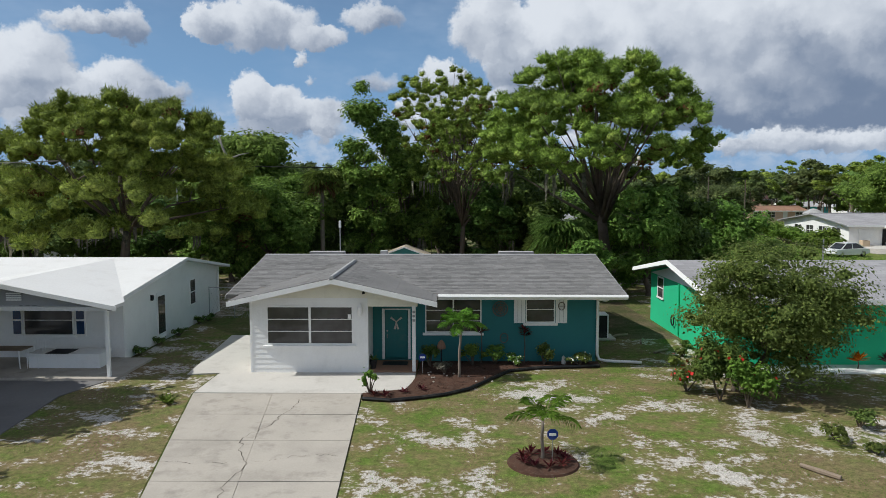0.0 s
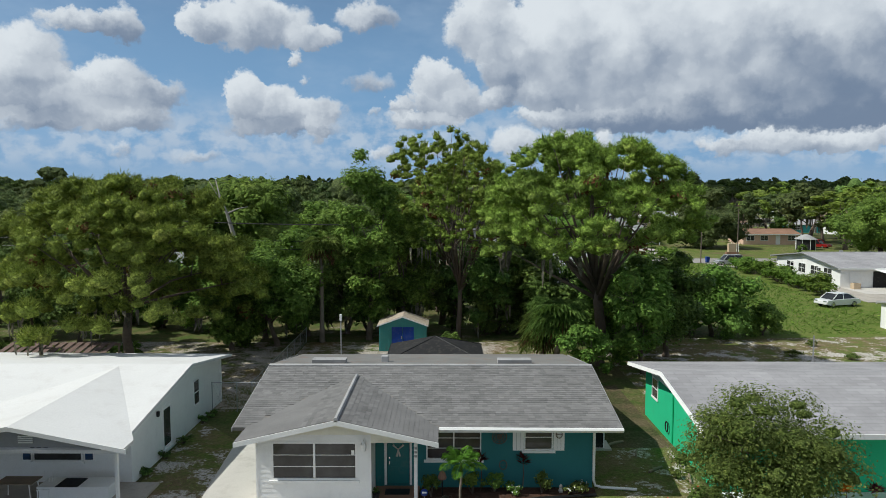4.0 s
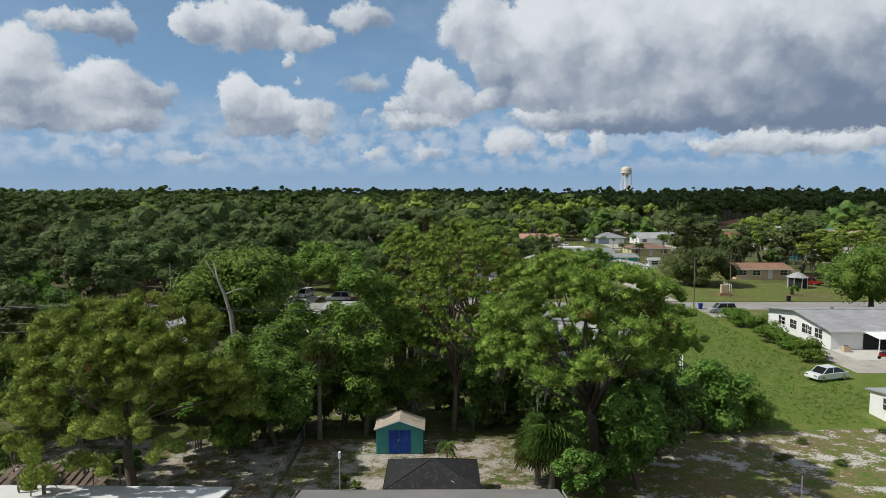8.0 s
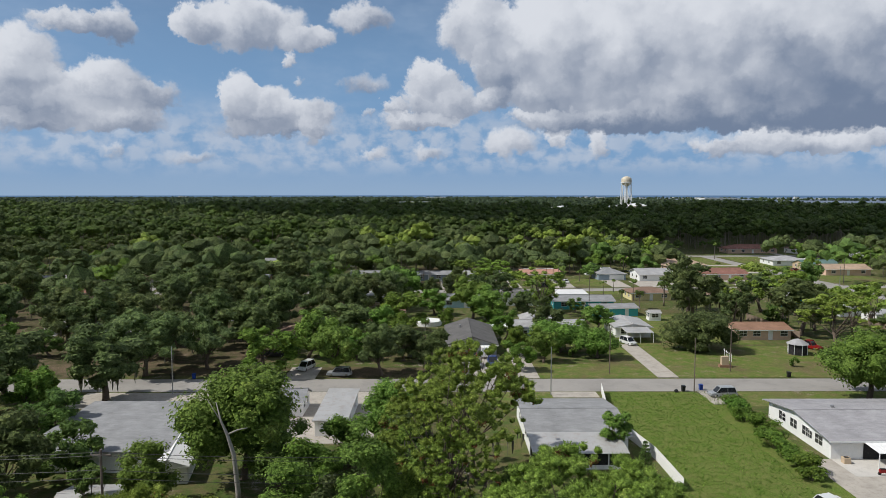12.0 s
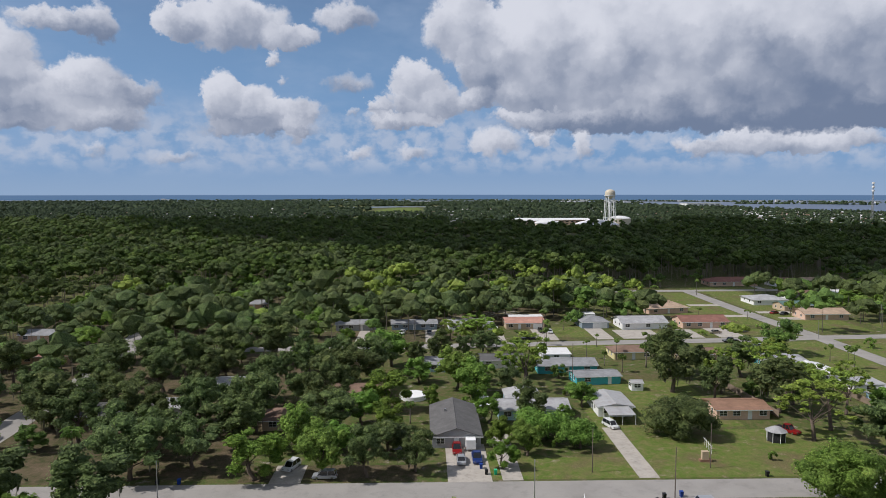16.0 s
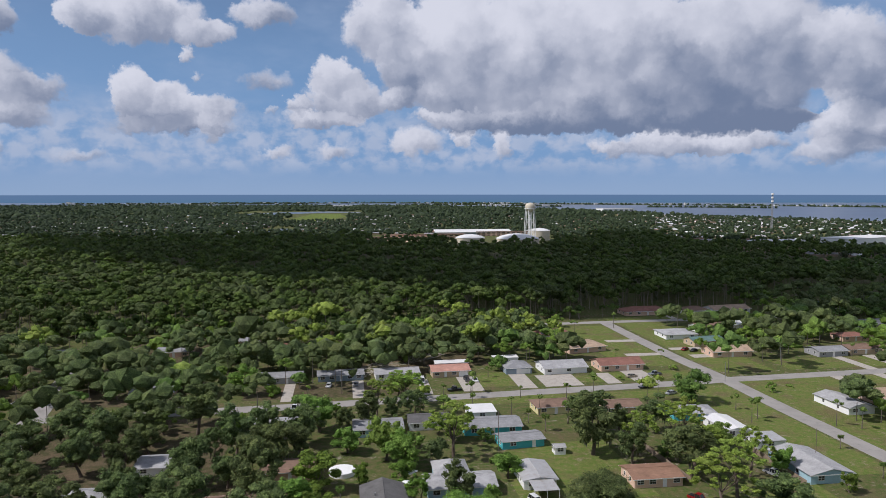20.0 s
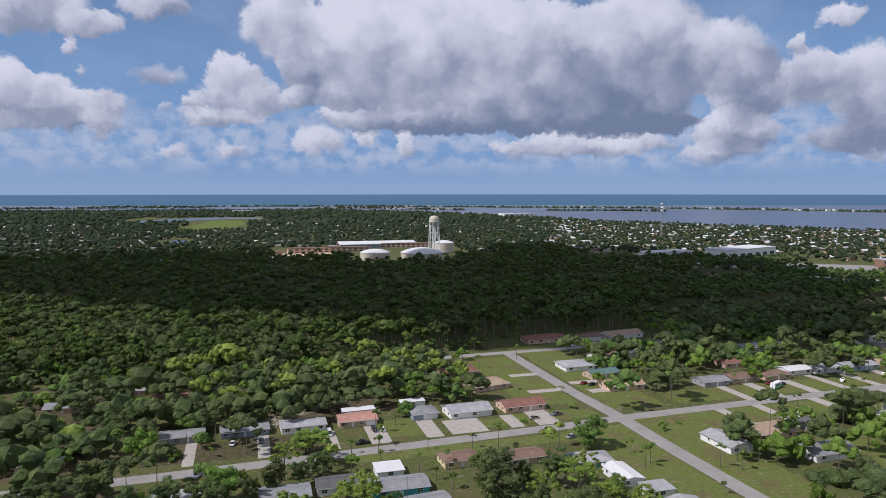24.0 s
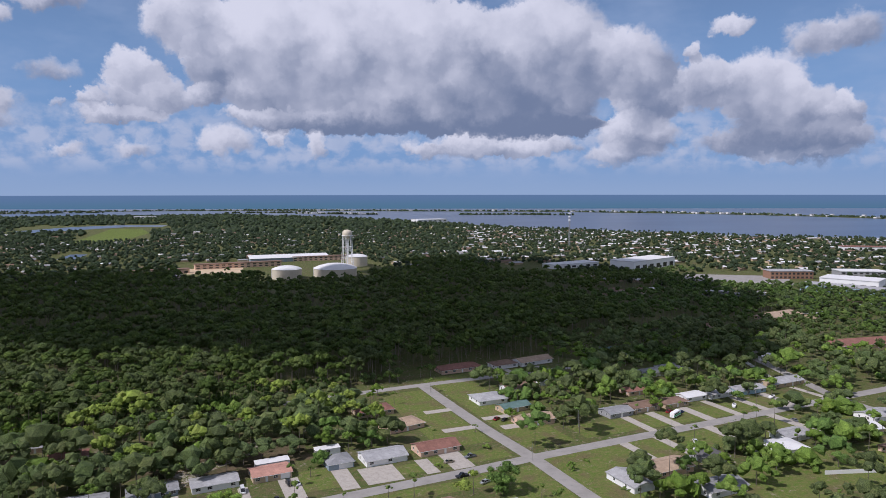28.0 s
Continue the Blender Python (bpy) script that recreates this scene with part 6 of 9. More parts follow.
fl = small_house("long low house with flat grey roof", -52.5, 86, 18, 19, 0, "white", "grey", "flat", 2.8, 0.6, 0.7, 4)
small_house("low white garage with metal roof", -35.5, 82, 4.6, 12, 10, "white", "white", "gable", 2.2, 0.8, 0.3, 0, 0, "y")
small_house("white tool shed with sheet roof", -41, 70, 6, 7, 4, "white", "metal", "gable", 2.1, 0.7, 0.3, 0)
small_house("grey pitched roof house behind oaks", -30, 108, 8, 6, 0, "white", "grey", "gable", 2.4, 1.2, 0.4, 2)
small_house("white house with carport roof", -18.5, 99, 4.5, 15, 0, "white", "metal", "flat", 2.3, 0.3, 0.3, 1)

# near street, far side
small_house("grey gabled house with dark shingle roof", 1.2, 148, 10.5, 22, 0, "grey", "dark", "gable", 2.7, 1.7, 0.5, 3, 0, "y", 1)
wh = small_house("white and aqua house with pale roof", 17.5, 166, 17, 9, 0, "ltblue", "light", "gable", 2.7, 1.2, 0.6, 4)
small_house("white gable wing with pale roof", 20.5, 174, 8.5, 9, 0, "ltblue", "light", "hip", 3.0, 2.0, 0.5, 0)
small_house("grey metal roofed trailer with carport", 42.2, 168, 8.5, 12, 0, "white", "metal", "gable", 2.6, 0.7, 0.5, 2, 0, "y")
small_house("peach house with rusty orange low roof", 70.3, 165, 13, 9, 0, "peach", "rust", "gable", 2.5, 0.9, 0.5, 4)
cp = thing("carport", "white metal carport frame before the trailer", "carport", (43.2, 161.5, 0))
part("roof", plate([(0, 0, 2.5), (6.4, 0, 2.5), (6.4, 6.0, 2.75), (0, 6.0, 2.75)], 0.06), M["roof_metal"], cp)
for x in (0.1, 3.2, 6.3):
    for y in (0.1, 5.9):
        part("post", tube([(x, y, 0), (x, y, 2.6)], 0.05, 6), M["white"], cp)
    part("brace", tube([(x, 0.1, 1.6), (x, 1.4, 2.5)], 0.03, 5), M["white"], cp)
small_house("dark grey house under oaks", -84.6, 164.5, 19, 10, 0, "grey", "dark", "gable", 2.6, 1.2, 0.6, 4)
small_house("pale grey wing of an oak-shaded house", -70, 170, 10, 8, 0, "white", "light", "hip", 2.6, 1.3, 0.5, 2)
small_house("brown house hidden under oaks", -38, 160, 15, 9, 0, "tan", "brown", "hip", 2.6, 1.4, 0.6, 3)
small_house("low grey house among oaks", -58, 190, 13, 9, 0, "white", "light", "gable", 2.5, 1.0, 0.5, 3)
small_house("house with brown roof among oaks", -24, 182, 14, 9, 0, "peach", "brown", "gable", 2.5, 1.2, 0.5, 3)

# between the streets
small_house("teal house with grey low roof", 34, 209, 18, 10, 0, "aqua", "grey", "gable", 2.6, 1.0, 0.5, 3)
small_house("teal back building with grey roof", 43, 196, 13, 7.5, 6, "aqua", "grey", "gable", 2.4, 0.7, 0.4, 2)
small_house("white flat roofed carport", 38, 224, 9, 8, 0, "white", "white", "flat", 2.4, 0.3, 0.4, 1)
small_house("grey house with awnings", -31.5, 217, 14, 10, 0, "tan", "light", "gable", 2.6, 1.0, 0.5, 3)
small_house("pale green house with grey roof", 0, 212, 15, 10, 0, "ltblue", "grey", "gable", 2.6, 1.0, 0.5, 3)
small_house("white house with dark roof", 17.5, 216, 13, 9, 0, "white", "dark", "gable", 2.6, 1.0, 0.5, 3)
small_house("yellow house with brown roof", 62, 226, 13, 9, 3, "yellow", "brown", "hip", 2.6, 1.2, 0.5, 3)
small_house("tan house with brown roof", 84, 222, 14, 9, 3, "tan", "brown", "gable", 2.6, 1.1, 0.5, 3)
small_house("aqua house with pale roof", 105, 214, 14, 9, -8, "aqua", "light", "hip", 2.6, 1.2, 0.5, 3)
small_house("long white house with white roof", 113, 196, 8, 14, 0, "white", "white", "gable", 2.5, 0.7, 0.4, 2, 0, "y")
small_house("white flat roofed addition", 117, 186, 9, 7, 0, "white", "metal", "flat", 2.3, 0.3, 0.3, 1)
small_house("pale blue house with light grey roof", 116.3, 161, 12, 18.5, 0, "ltblue", "light", "gable", 2.6, 1.3, 0.5, 2, 0, "y")
tool = small_house("small white garden building", 57, 190, 3.2, 3, 0, "white", "metal", "gable", 2.2, 0.5, 0.2, 1)

# row behind the middle street
R = 3
small_house("grey house with low roof", -35.5, 277, 16, 9, R, "grey", "grey", "gable", 2.6, 1.0, 0.5, 4)
small_house("long grey house with covered porch", -13.4, 278, 18, 8.5, R, "bluegrey", "grey", "gable", 2.5, 0.9, 0.5, 5)
small_house("white house with grey roof", 9.5, 277, 17.5, 9.5, R, "white", "light", "gable", 2.6, 1.0, 0.5, 4)
small_house("house with faded pink roof and open garage", 32.5, 278, 15.5, 11, R, "tan", "pink", "gable", 2.6, 1.3, 0.5, 3, 4.0)
small_house("white flat roofed rear room", 35.5, 291, 14, 4.5, R, "white", "white", "flat", 2.5, 0.3, 0.2, 0)
small_house("square garage with grey hip roof", 63.3, 279, 11, 11, R, "bluegrey", "grey", "hip", 2.7, 1.8, 0.5, 0, 6.0)
small_house("white flat roofed outbuilding", 62, 297, 11, 4, R, "white", "white", "flat", 2.5, 0.3, 0.2, 1)
small_house("white house with light grey gable roof", 79, 276.5, 18.5, 12, R, "white", "light", "gable", 2.7, 1.7, 0.6, 3, 5.0)
small_house("orange tan house with red brown roof", 104, 278, 19, 11, R, "peach", "red", "gable", 2.7, 1.7, 0.6, 4)
small_house("tan house with tan hip roof", 101, 311, 19.5, 12, 12, "peach", "tan", "hip", 2.7, 2.2, 0.7, 3)
sol = small_house("brown red roofed house with solar panels", 93.5, 340, 19.5, 12, 3, "tan", "red", "hip", 2.7, 2.0, 0.6, 4)
small_house("white garden shed beside a brown house", 84, 352, 4, 3, 3, "white", "white", "gable", 2.1, 0.5, 0.2, 1)

# across the cross street
small_house("white house with pale grey gables", 160, 335, 17, 14, 0, "white", "light", "hip", 2.6, 1.6, 0.6, 3)
small_house("white house with brown roof", 185, 349, 20, 11, 2, "white", "brown", "gable", 2.7, 1.6, 0.6, 4)
small_house("house with grey green roof", 166, 317, 17, 9, 8, "tan", "green", "gable", 2.6, 1.4, 0.5, 3)
small_house("house with tan gable roof", 163.5, 295, 19, 11, 0, "peach", "tan", "gable", 2.7, 1.6, 0.6, 3)
small_house("white house with white roof", 205, 356, 13, 9, 0, "white", "white", "gable", 2.6, 1.2, 0.5, 3)
small_house("long peach house with red roof", 166.5, 403, 29, 12, 3, "peach", "red", "hip", 2.7, 2.0, 0.6, 5)
small_house("brown roofed white house", 204, 401, 17, 11, 5, "white", "brown", "hip", 2.7, 1.8, 0.6, 3)
small_house("white house with tan grey roof", 223, 401, 26, 12, 8, "white", "tan", "gable", 2.7, 1.8, 0.6, 4)
small_house("pale house with grey green roof", 292, 408, 20, 11, -4, "white", "green", "hip", 2.7, 1.7, 0.6, 3)
small_house("grey roofed white house", 280, 346, 19, 11, 3, "white", "grey", "gable", 2.7, 1.6, 0.6, 4)
small_house("white house with slate grey roof", 300, 350, 21, 11, 5, "white", "grey", "gable", 2.7, 1.5, 0.6, 4)
small_house("house with grey roof by the street", 212, 289, 15, 10, 3, "grey", "grey", "gable", 2.6, 1.2, 0.5, 3)
small_house("house with brown roof by the street", 229, 291, 17, 10, 3, "tan", "brown", "gable", 2.6, 1.3, 0.5, 3)
small_house("house with dark brown hip roof", 249.5, 291, 16, 10, 2, "tan", "brown", "hip", 2.6, 1.5, 0.5, 3)
small_house("white house with bright roof", 268, 296, 15, 9, 3, "white", "white", "gable", 2.6, 1.0, 0.5, 3)
small_house("white house with light grey roof", 284, 295, 17, 10, 2, "white", "light", "gable", 2.6, 1.3, 0.5, 4)
small_house("blue grey house with pale roof", 303, 294, 22, 10, 2, "ltblue", "light", "gable", 2.6, 1.2, 0.5, 4)
small_house("tan house with grey gables", 334, 297, 26, 11, 3, "tan", "light", "gable", 2.7, 1.6, 0.6, 4)
small_house("row house with red brown roof", 246, 318, 15, 9, 2, "peach", "red", "hip", 2.6, 1.2, 0.5, 3)
small_house("white house with grey roof at the corner", 166, 211, 10, 17, 2, "white", "light", "gable", 2.6, 1.2, 0.5, 2, 0, "y")
small_house("house with tan gable roof at the corner", 184, 219, 19, 12, 2, "peach", "tan", "gable", 2.7, 1.7, 0.6, 3)
small_house("grey house with dark hip roof", 213, 222, 12, 11, 2, "grey", "dark", "hip", 2.6, 1.6, 0.5, 2)
small_house("house with broad white roof", 243, 219, 22, 13, -8, "white", "white", "hip", 2.6, 1.4, 0.6, 3)
small_house("white house with pale roof", 266, 228, 16, 10, 3, "white", "light", "gable", 2.6, 1.3, 0.5, 3)
small_house("grey house with wide grey roof", 190, 196, 19, 11, 2, "white", "grey", "gable", 2.6, 1.4, 0.5, 3)
small_house("tan house with white gable roof", 300, 222, 20, 11, -6, "tan", "white", "gable", 2.7, 1.6, 0.5, 3)
small_house("white house with pale grey roof", 330, 232, 18, 11, 3, "white", "light", "gable", 2.6, 1.4, 0.5, 3)
small_house("brown roofed bungalow with peach walls", 296, 196, 16, 10, 0, "peach", "brown", "hip", 2.6, 1.4, 0.5, 3)
small_house("long red tile roofed building", 463, 352, 56, 17, -8, "tan", "red", "hip", 3.2, 3.2, 0.8, 6)
small_house("white roofed building by the far road", 385, 345, 14, 9, 20, "white", "white", "flat", 2.8, 0.4, 0.4, 2)
small_house("tan hip roofed lodge", 508, 458, 50, 16, 8, "tan", "tan", "hip", 3.2, 3.0, 0.8, 5)
small_house("brown gabled lodge among trees", 415, 440, 22, 14, 12, "tan", "brown", "hip", 3.4, 2.6, 0.8, 4)
for i, (x, y) in enumerate([(470, 800), (505, 806), (545, 800), (578, 776), (470, 640), (500, 632)]):
    small_house("two storey brown gabled flats among trees", x, y, 20, 14, 8 * (i % 3), "tan", "brown", "hip", 5.6, 2.6, 0.8, 4)
for x, y in ((-10, 372), (-45, 330), (-60, 350), (-150, 260), (-160, 300), (-140, 330), (-130, 225), (-170, 225), (-88, 330), (-80, 262)):
    small_house("house half hidden under oaks", x, y, 15, 9, (x * 7 + y) % 9 - 4, ("white", "tan", "peach")[(x + y) % 3], ("brown", "light", "grey", "red")[(x * 3 + y) % 4], "gable", 2.6, 1.2, 0.5, 3)
# solar panels on the red roof
for k in range(4):
    part("solar_panel", plate([(2.6 + 1.15 * k, 1.6, 3.42), (3.7 + 1.15 * k, 1.6, 3.42), (3.7 + 1.15 * k, 3.4, 4.02), (2.6 + 1.15 * k, 3.4, 4.02)], 0.05), M["carglass"], sol)


# ---- trees ----
def pine(label, x, y, h, r, seed, leaves=9000, size=0.26, trunk=0.38, low=0.38, tufts=90, mat="pine", moss=6, lean=(0, 0), name="pine_tree", squash=0.75, cheap=False):
    """A broad old pine: bare forked trunk, boughs, and needle tufts in many small heads."""
    gen = np.random.default_rng(seed)
    th = thing(name, label, "tree", (x, y, 0))
    lumps, boughs = [], []
    for i in range(tufts if cheap else 150):
        a, q = gen.uniform(0, 6.283), math.sqrt(gen.uniform(0.02, 1))
        top = h * (low + (1 - low) * math.sqrt(max(0.0, 1 - (q * 0.97) ** 2)))
        bot = h * low * (0.75 + 0.25 * q)
        z = top - (top - bot) * (gen.random() ** 2.4) * squash * gen.uniform(0.7, 1.0)
        s = gen.uniform(0.1, 0.17) * r * (1.1 - 0.3 * q)
        boughs.append((lean[0] * z / h + q * r * 0.9 * math.cos(a), lean[1] * z / h + q * r * 0.9 * math.sin(a), z - s * 0.6, s, 0.85))
    for i in range(0 if cheap else tufts):
        bx, by, bz, bs, _ = boughs[i % len(boughs)]
        u = ball_points(1, gen)[0] * gen.uniform(0.5, 1.0)
        s = gen.uniform(0.055, 0.088) * r
        lumps.append((bx + u[0] * 0.18 * r, by + u[1] * 0.18 * r, min(h, bz + abs(u[2]) * 0.07 * r - 0.5 * s), s, 0.75))
    lumps = lumps or boughs
    ends = [(l[0] * 0.9, l[1] * 0.9, l[2] - 0.2) for l in (lumps[:: max(1, tufts // 22)] if cheap else boughs[::6])]
    limbs("trunk", (0, 0, 0), ends[:9] if cheap else ends, trunk, M["bark"], th, seed, cheap=cheap)
    lumps_crown("crown", lumps, leaves, size, M[mat], th, seed + 1, 0.78 if cheap else 0.72, cheap=cheap, needles=not cheap)
    if moss:
        low_l = sorted(lumps, key=lambda l: l[2])[: moss * 3]
        moss_strands("hanging_moss", [(l[0], l[1], l[2] - l[3] * 0.3) for l in low_l[::3]], h * 0.09, M["moss"], th, seed + 2, 4)
        br = [l for l in lumps if gen.random() < 0.035]
        if br:
            lumps_crown("dry_needles", [(a, b, c - 0.2, d * 0.95, e) for a, b, c, d, e in br], leaves // 60, size * 0.7, M["pine_brown"], th, seed + 3, 0)
    return th


def broadleaf(label, x, y, h, r, seed, leaves=3000, size=0.3, trunk=0.25, low=0.22, heads=26, mat="broad", moss=0, name="tree", bark="bark", core=0.7, flat=0.85, cheap=False, shift=0.0):
    """A rounded leafy tree with an uneven outline of heads."""
    gen = np.random.default_rng(seed)
    th = thing(name, label, "tree" if h > 3.5 else "shrub", (x, y, 0))
    lumps = []
    for i in range(heads):
        u = ball_points(1, gen)[0]
        q = gen.uniform(0.35, 1.0)
        s = (gen.uniform(0.16, 0.3) if cheap else gen.uniform(0.2, 0.36)) * r
        zc = h * (low + (1 - low) * 0.5)
        lumps.append((shift + u[0] * (r - s * 0.6) * q, u[1] * (r - s * 0.6) * q, min(h - s * flat, max(h * low * 0.8, zc + u[2] * q * h * (1 - low) * 0.5)), s, flat))
    ends = [l[:3] for l in lumps[:: max(1, heads // 9)]]
    limbs("trunk", (0, 0, 0), ends[:5] if cheap else ends, trunk, M[bark], th, seed, cheap=cheap)
    lumps_crown("crown", lumps, leaves, size, M[mat], th, seed + 1, core, cheap=cheap)
    if moss:
        ll = sorted(lumps, key=lambda l: l[2])[:moss]
        moss_strands("hanging_moss", [(l[0], l[1], l[2] - l[3] * 0.4) for l in ll], h * 0.16, M["moss"], th, seed + 2, 4)
    return th


def palm(label, x, y, h, n, length, seed, fan=False, trunk=0.13, mat="palm", leaflets=9, width=0.16, skirt=0, up=0.95, droop=0.9, name="palm_tree", bark="palebark", spread=1.35):
    th = thing(name, label, "palm tree", (x, y, 0))
    gen = random.Random(seed)
    pts = [(gen.gauss(0, 0.004) * k, gen.gauss(0, 0.004) * k, h * k / 6) for k in range(7)]
    part("trunk", tube([(0, 0, -0.1)] + pts[1:], [trunk * 1.5] + [trunk * (1.05 - 0.05 * k) for k in range(6)], 9), M[bark], th, smooth=True)
    c = pts[-1]
    frond_fan("fronds", c, n, length, M[mat], th, seed, up, droop, width, leaflets, fan, spread)
    if skirt:
        frond_fan("dry_fronds", (c[0], c[1], c[2] - 0.1), skirt, length * 0.85, M["dryfrond"], th, seed + 1, -0.6, 0.9, width, leaflets, fan)
    return th


def shrub(label, x, y, h, r, seed, mat="broad", leaves=500, size=0.1, flowers=None, name="shrub", z=0.0, spiky=False):
    th = thing(name, label, "shrub", (x, y, z))
    gen = np.random.default_rng(seed)
    lumps = [(gen.normal(0, r * 0.4), gen.normal(0, r * 0.4), h * gen.uniform(0.35, 0.75), r * gen.uniform(0.4, 0.6), h / (2.2 * r)) for _ in range(7)]
    bm = bmesh.new()
    for l in lumps[:5]:
        tube([(0, 0, -0.02), (l[0] * 0.5, l[1] * 0.5, l[2] * 0.5), l[:3]], [0.03, 0.02, 0.008], 5, bm)
    part("stem", bm, M["bark"], th)
    lumps_crown("leaves", lumps, leaves, size, M[mat], th, seed, 0.55)
    if flowers:
        u = ball_points(22, gen)
        u[:, 2] = np.abs(u[:, 2])
        L = np.array(lumps)[gen.integers(0, len(lumps), 22)]
        v, f = leaf_cards(L[:, :3] + u * L[:, 3:4] * [1, 1, h / (2.2 * r)] * 1.05, u, size * 0.8, gen, 0.9, 0.4)
        soup("flowers", v, f, M[flowers], th)
    return th


def spiky(label, x, y, h, n, length, seed, mat, z=0.09, stem=True, name="ti_plant"):
    th = thing(name, label, "plant", (x, y, z))
    if stem:
        part("stem", tube([(0, 0, -0.02), (0.03, 0, h * 0.5), (0, 0.02, h)], [0.025, 0.02, 0.012], 6), M["bark"], th)
    gen = np.random.default_rng(seed)
    vs, fs = [], []
    for i in range(n):
        a, t = 2.4 * i, gen.uniform(0.2, 1.15)
        d = np.array([math.cos(a) * math.cos(t), math.sin(a) * math.cos(t), math.sin(t)])
        sd = np.array([-math.sin(a), math.cos(a), 0]) * length * 0.11
        p = np.array([0, 0, h * gen.uniform(0.8, 1.0) if stem else 0.02])
        m, e = p + d * length * 0.5, p + d * length + [0, 0, -length * 0.12]
        k = len(vs)
        vs += [p, m - sd, e, m + sd]
        fs += [(k, k + 1, k + 2), (k, k + 2, k + 3)]
    soup("leaves", vs, fs, M[mat], th)
    return th


# around the back yards
pine("broad old pine with rounded crown and grey moss", 10.8, 49.5, 17.2, 8.2, 21, 80000, 0.21, 0.44, 0.45, 640, moss=9, lean=(-1.0, -1.0), squash=0.85)
pine("wide spreading pine with long low boughs", -22.0, 47.5, 14.2, 9.4, 22, 84000, 0.21, 0.36, 0.28, 640, moss=14, squash=0.95)
pine("slender pine between vine covered trees", 0.9, 59.0, 15.6, 4.4, 23, 24000, 0.22, 0.24, 0.4, 260, moss=3)
pine("tall open pine behind the shed", -0.5, 65.0, 18.8, 6.4, 24, 26000, 0.22, 0.3, 0.5, 280, moss=3)
broadleaf("vine smothered tree with ragged top", -6.6, 58.0, 16.6, 3.4, 25, 11375, 0.17, 0.25, 0.12, 40, "broad")
broadleaf("vine covered tree with hanging stems", -3.2, 60.0, 12.0, 3.6, 26, 7350, 0.17, 0.25, 0.12, 30, "broad", 5)
broadleaf("dense green tree beside the shed", 3.2, 60.5, 9.0, 4.0, 27, 7350, 0.17, 0.25, 0.1, 30, "darkleaf", 4)
broadleaf("glossy leaved thicket tree", -13.8, 55.5, 8.2, 3.9, 28, 8050, 0.17, 0.22, 0.08, 32, "broad", 2)
broadleaf("bright green tree in the thicket", -15.5, 58.5, 9.2, 3.8, 29, 7350, 0.17, 0.22, 0.1, 30, "lime")
broadleaf("dark oak in the thicket", -8.8, 60.5, 8.8, 3.6, 30, 7000, 0.17, 0.22, 0.1, 28, "darkleaf", 4)
broadleaf("shady tree behind the thicket", 7.5, 62.0, 9.5, 4.4, 31, 7000, 0.19, 0.24, 0.1, 28, "darkleaf", 4)
broadleaf("dark tree at the fence", 13.0, 58.0, 9.0, 4.2, 32, 6300, 0.19, 0.24, 0.1, 26, "darkleaf", 3)
broadleaf("sea grape tree with round leaves", 13.4, 47.0, 7.6, 3.3, 33, 4900, 0.19, 0.2, 0.06, 26, "broad")
broadleaf("low leafy shrub against the house corner", 9.0, 44.0, 4.2, 2.0, 34, 2975, 0.14, 0.1, 0.05, 14, "broad")
broadleaf("shady tree beside the pine", 16.5, 52.0, 8.5, 3.6, 35, 5250, 0.19, 0.22, 0.08, 26, "darkleaf")
broadleaf("bushy tree at the vacant lot", 22.8, 59.5, 6.6, 4.2, 36, 6650, 0.17, 0.2, 0.03, 30, "broad")
broadleaf("dark bush on the vacant lot", 27.4, 60.0, 3.8, 2.5, 37, 3150, 0.14, 0.12, 0.03, 18, "broad", name="shrub")
broadleaf("leafy tree beside the vacant lot", 21.0, 68.0, 8.0, 3.2, 38, 4200, 0.19, 0.2, 0.1, 20, "lime")
broadleaf("mango tree with dense dark crown", -24.5, 84.0, 14.2, 8.2, 39, 16625, 0.26, 0.4, 0.12, 60, "broad")
broadleaf("bright leafy tree near the wires", -14.0, 74.0, 9.6, 4.6, 40, 7000, 0.2, 0.25, 0.1, 30, "lime")
broadleaf("reddish tipped tree near the wires", -19.0, 80.0, 8.6, 4.2, 41, 5600, 0.2, 0.25, 0.1, 26, "darkleaf")
broadleaf("round tree near the street", -6.5, 96.0, 9.6, 5.6, 42, 7350, 0.23, 0.3, 0.12, 34, "broad")
pine("old pine near the screened porch", 3.4, 83.0, 17.8, 8.0, 43, 36000, 0.3, 0.34, 0.4, 360, moss=4)
broadleaf("dark conifer like tree", -37.5, 72.0, 8.0, 2.4, 44, 3325, 0.19, 0.2, 0.05, 18, "darkleaf")
broadleaf("vine heap by the wires", -30.0, 66.0, 5.0, 3.6, 45, 4200, 0.19, 0.2, 0.03, 22, "broad", name="shrub")
broadleaf("thicket behind the wide pine", -30.0, 56.0, 8.0, 4.5, 46, 6300, 0.19, 0.2, 0.06, 28, "darkleaf", 3)
broadleaf("thicket tree at the yard edge", -40.0, 54.0, 9.0, 5.0, 47, 6300, 0.2, 0.2, 0.06, 28, "oak", 3)
broadleaf("small tree by the white fence", 22.6, 90.0, 7.8, 2.6, 48, 3325, 0.2, 0.18, 0.08, 18, "broad")
broadleaf("oak beside the grey house", 72.0, 116.0, 12.2, 8.8, 49, 13125, 0.23, 0.5, 0.16, 50, "broad")
broadleaf("wide dark oak over a front yard", 57.0, 154.0, 8.6, 9.2, 50, 11375, 0.27, 0.45, 0.1, 50, "oak", 0, flat=0.8)
broadleaf("red flowering poinciana tree", 26.0, 152.5, 7.2, 7.2, 51, 8750, 0.26, 0.35, 0.12, 40, "broad")
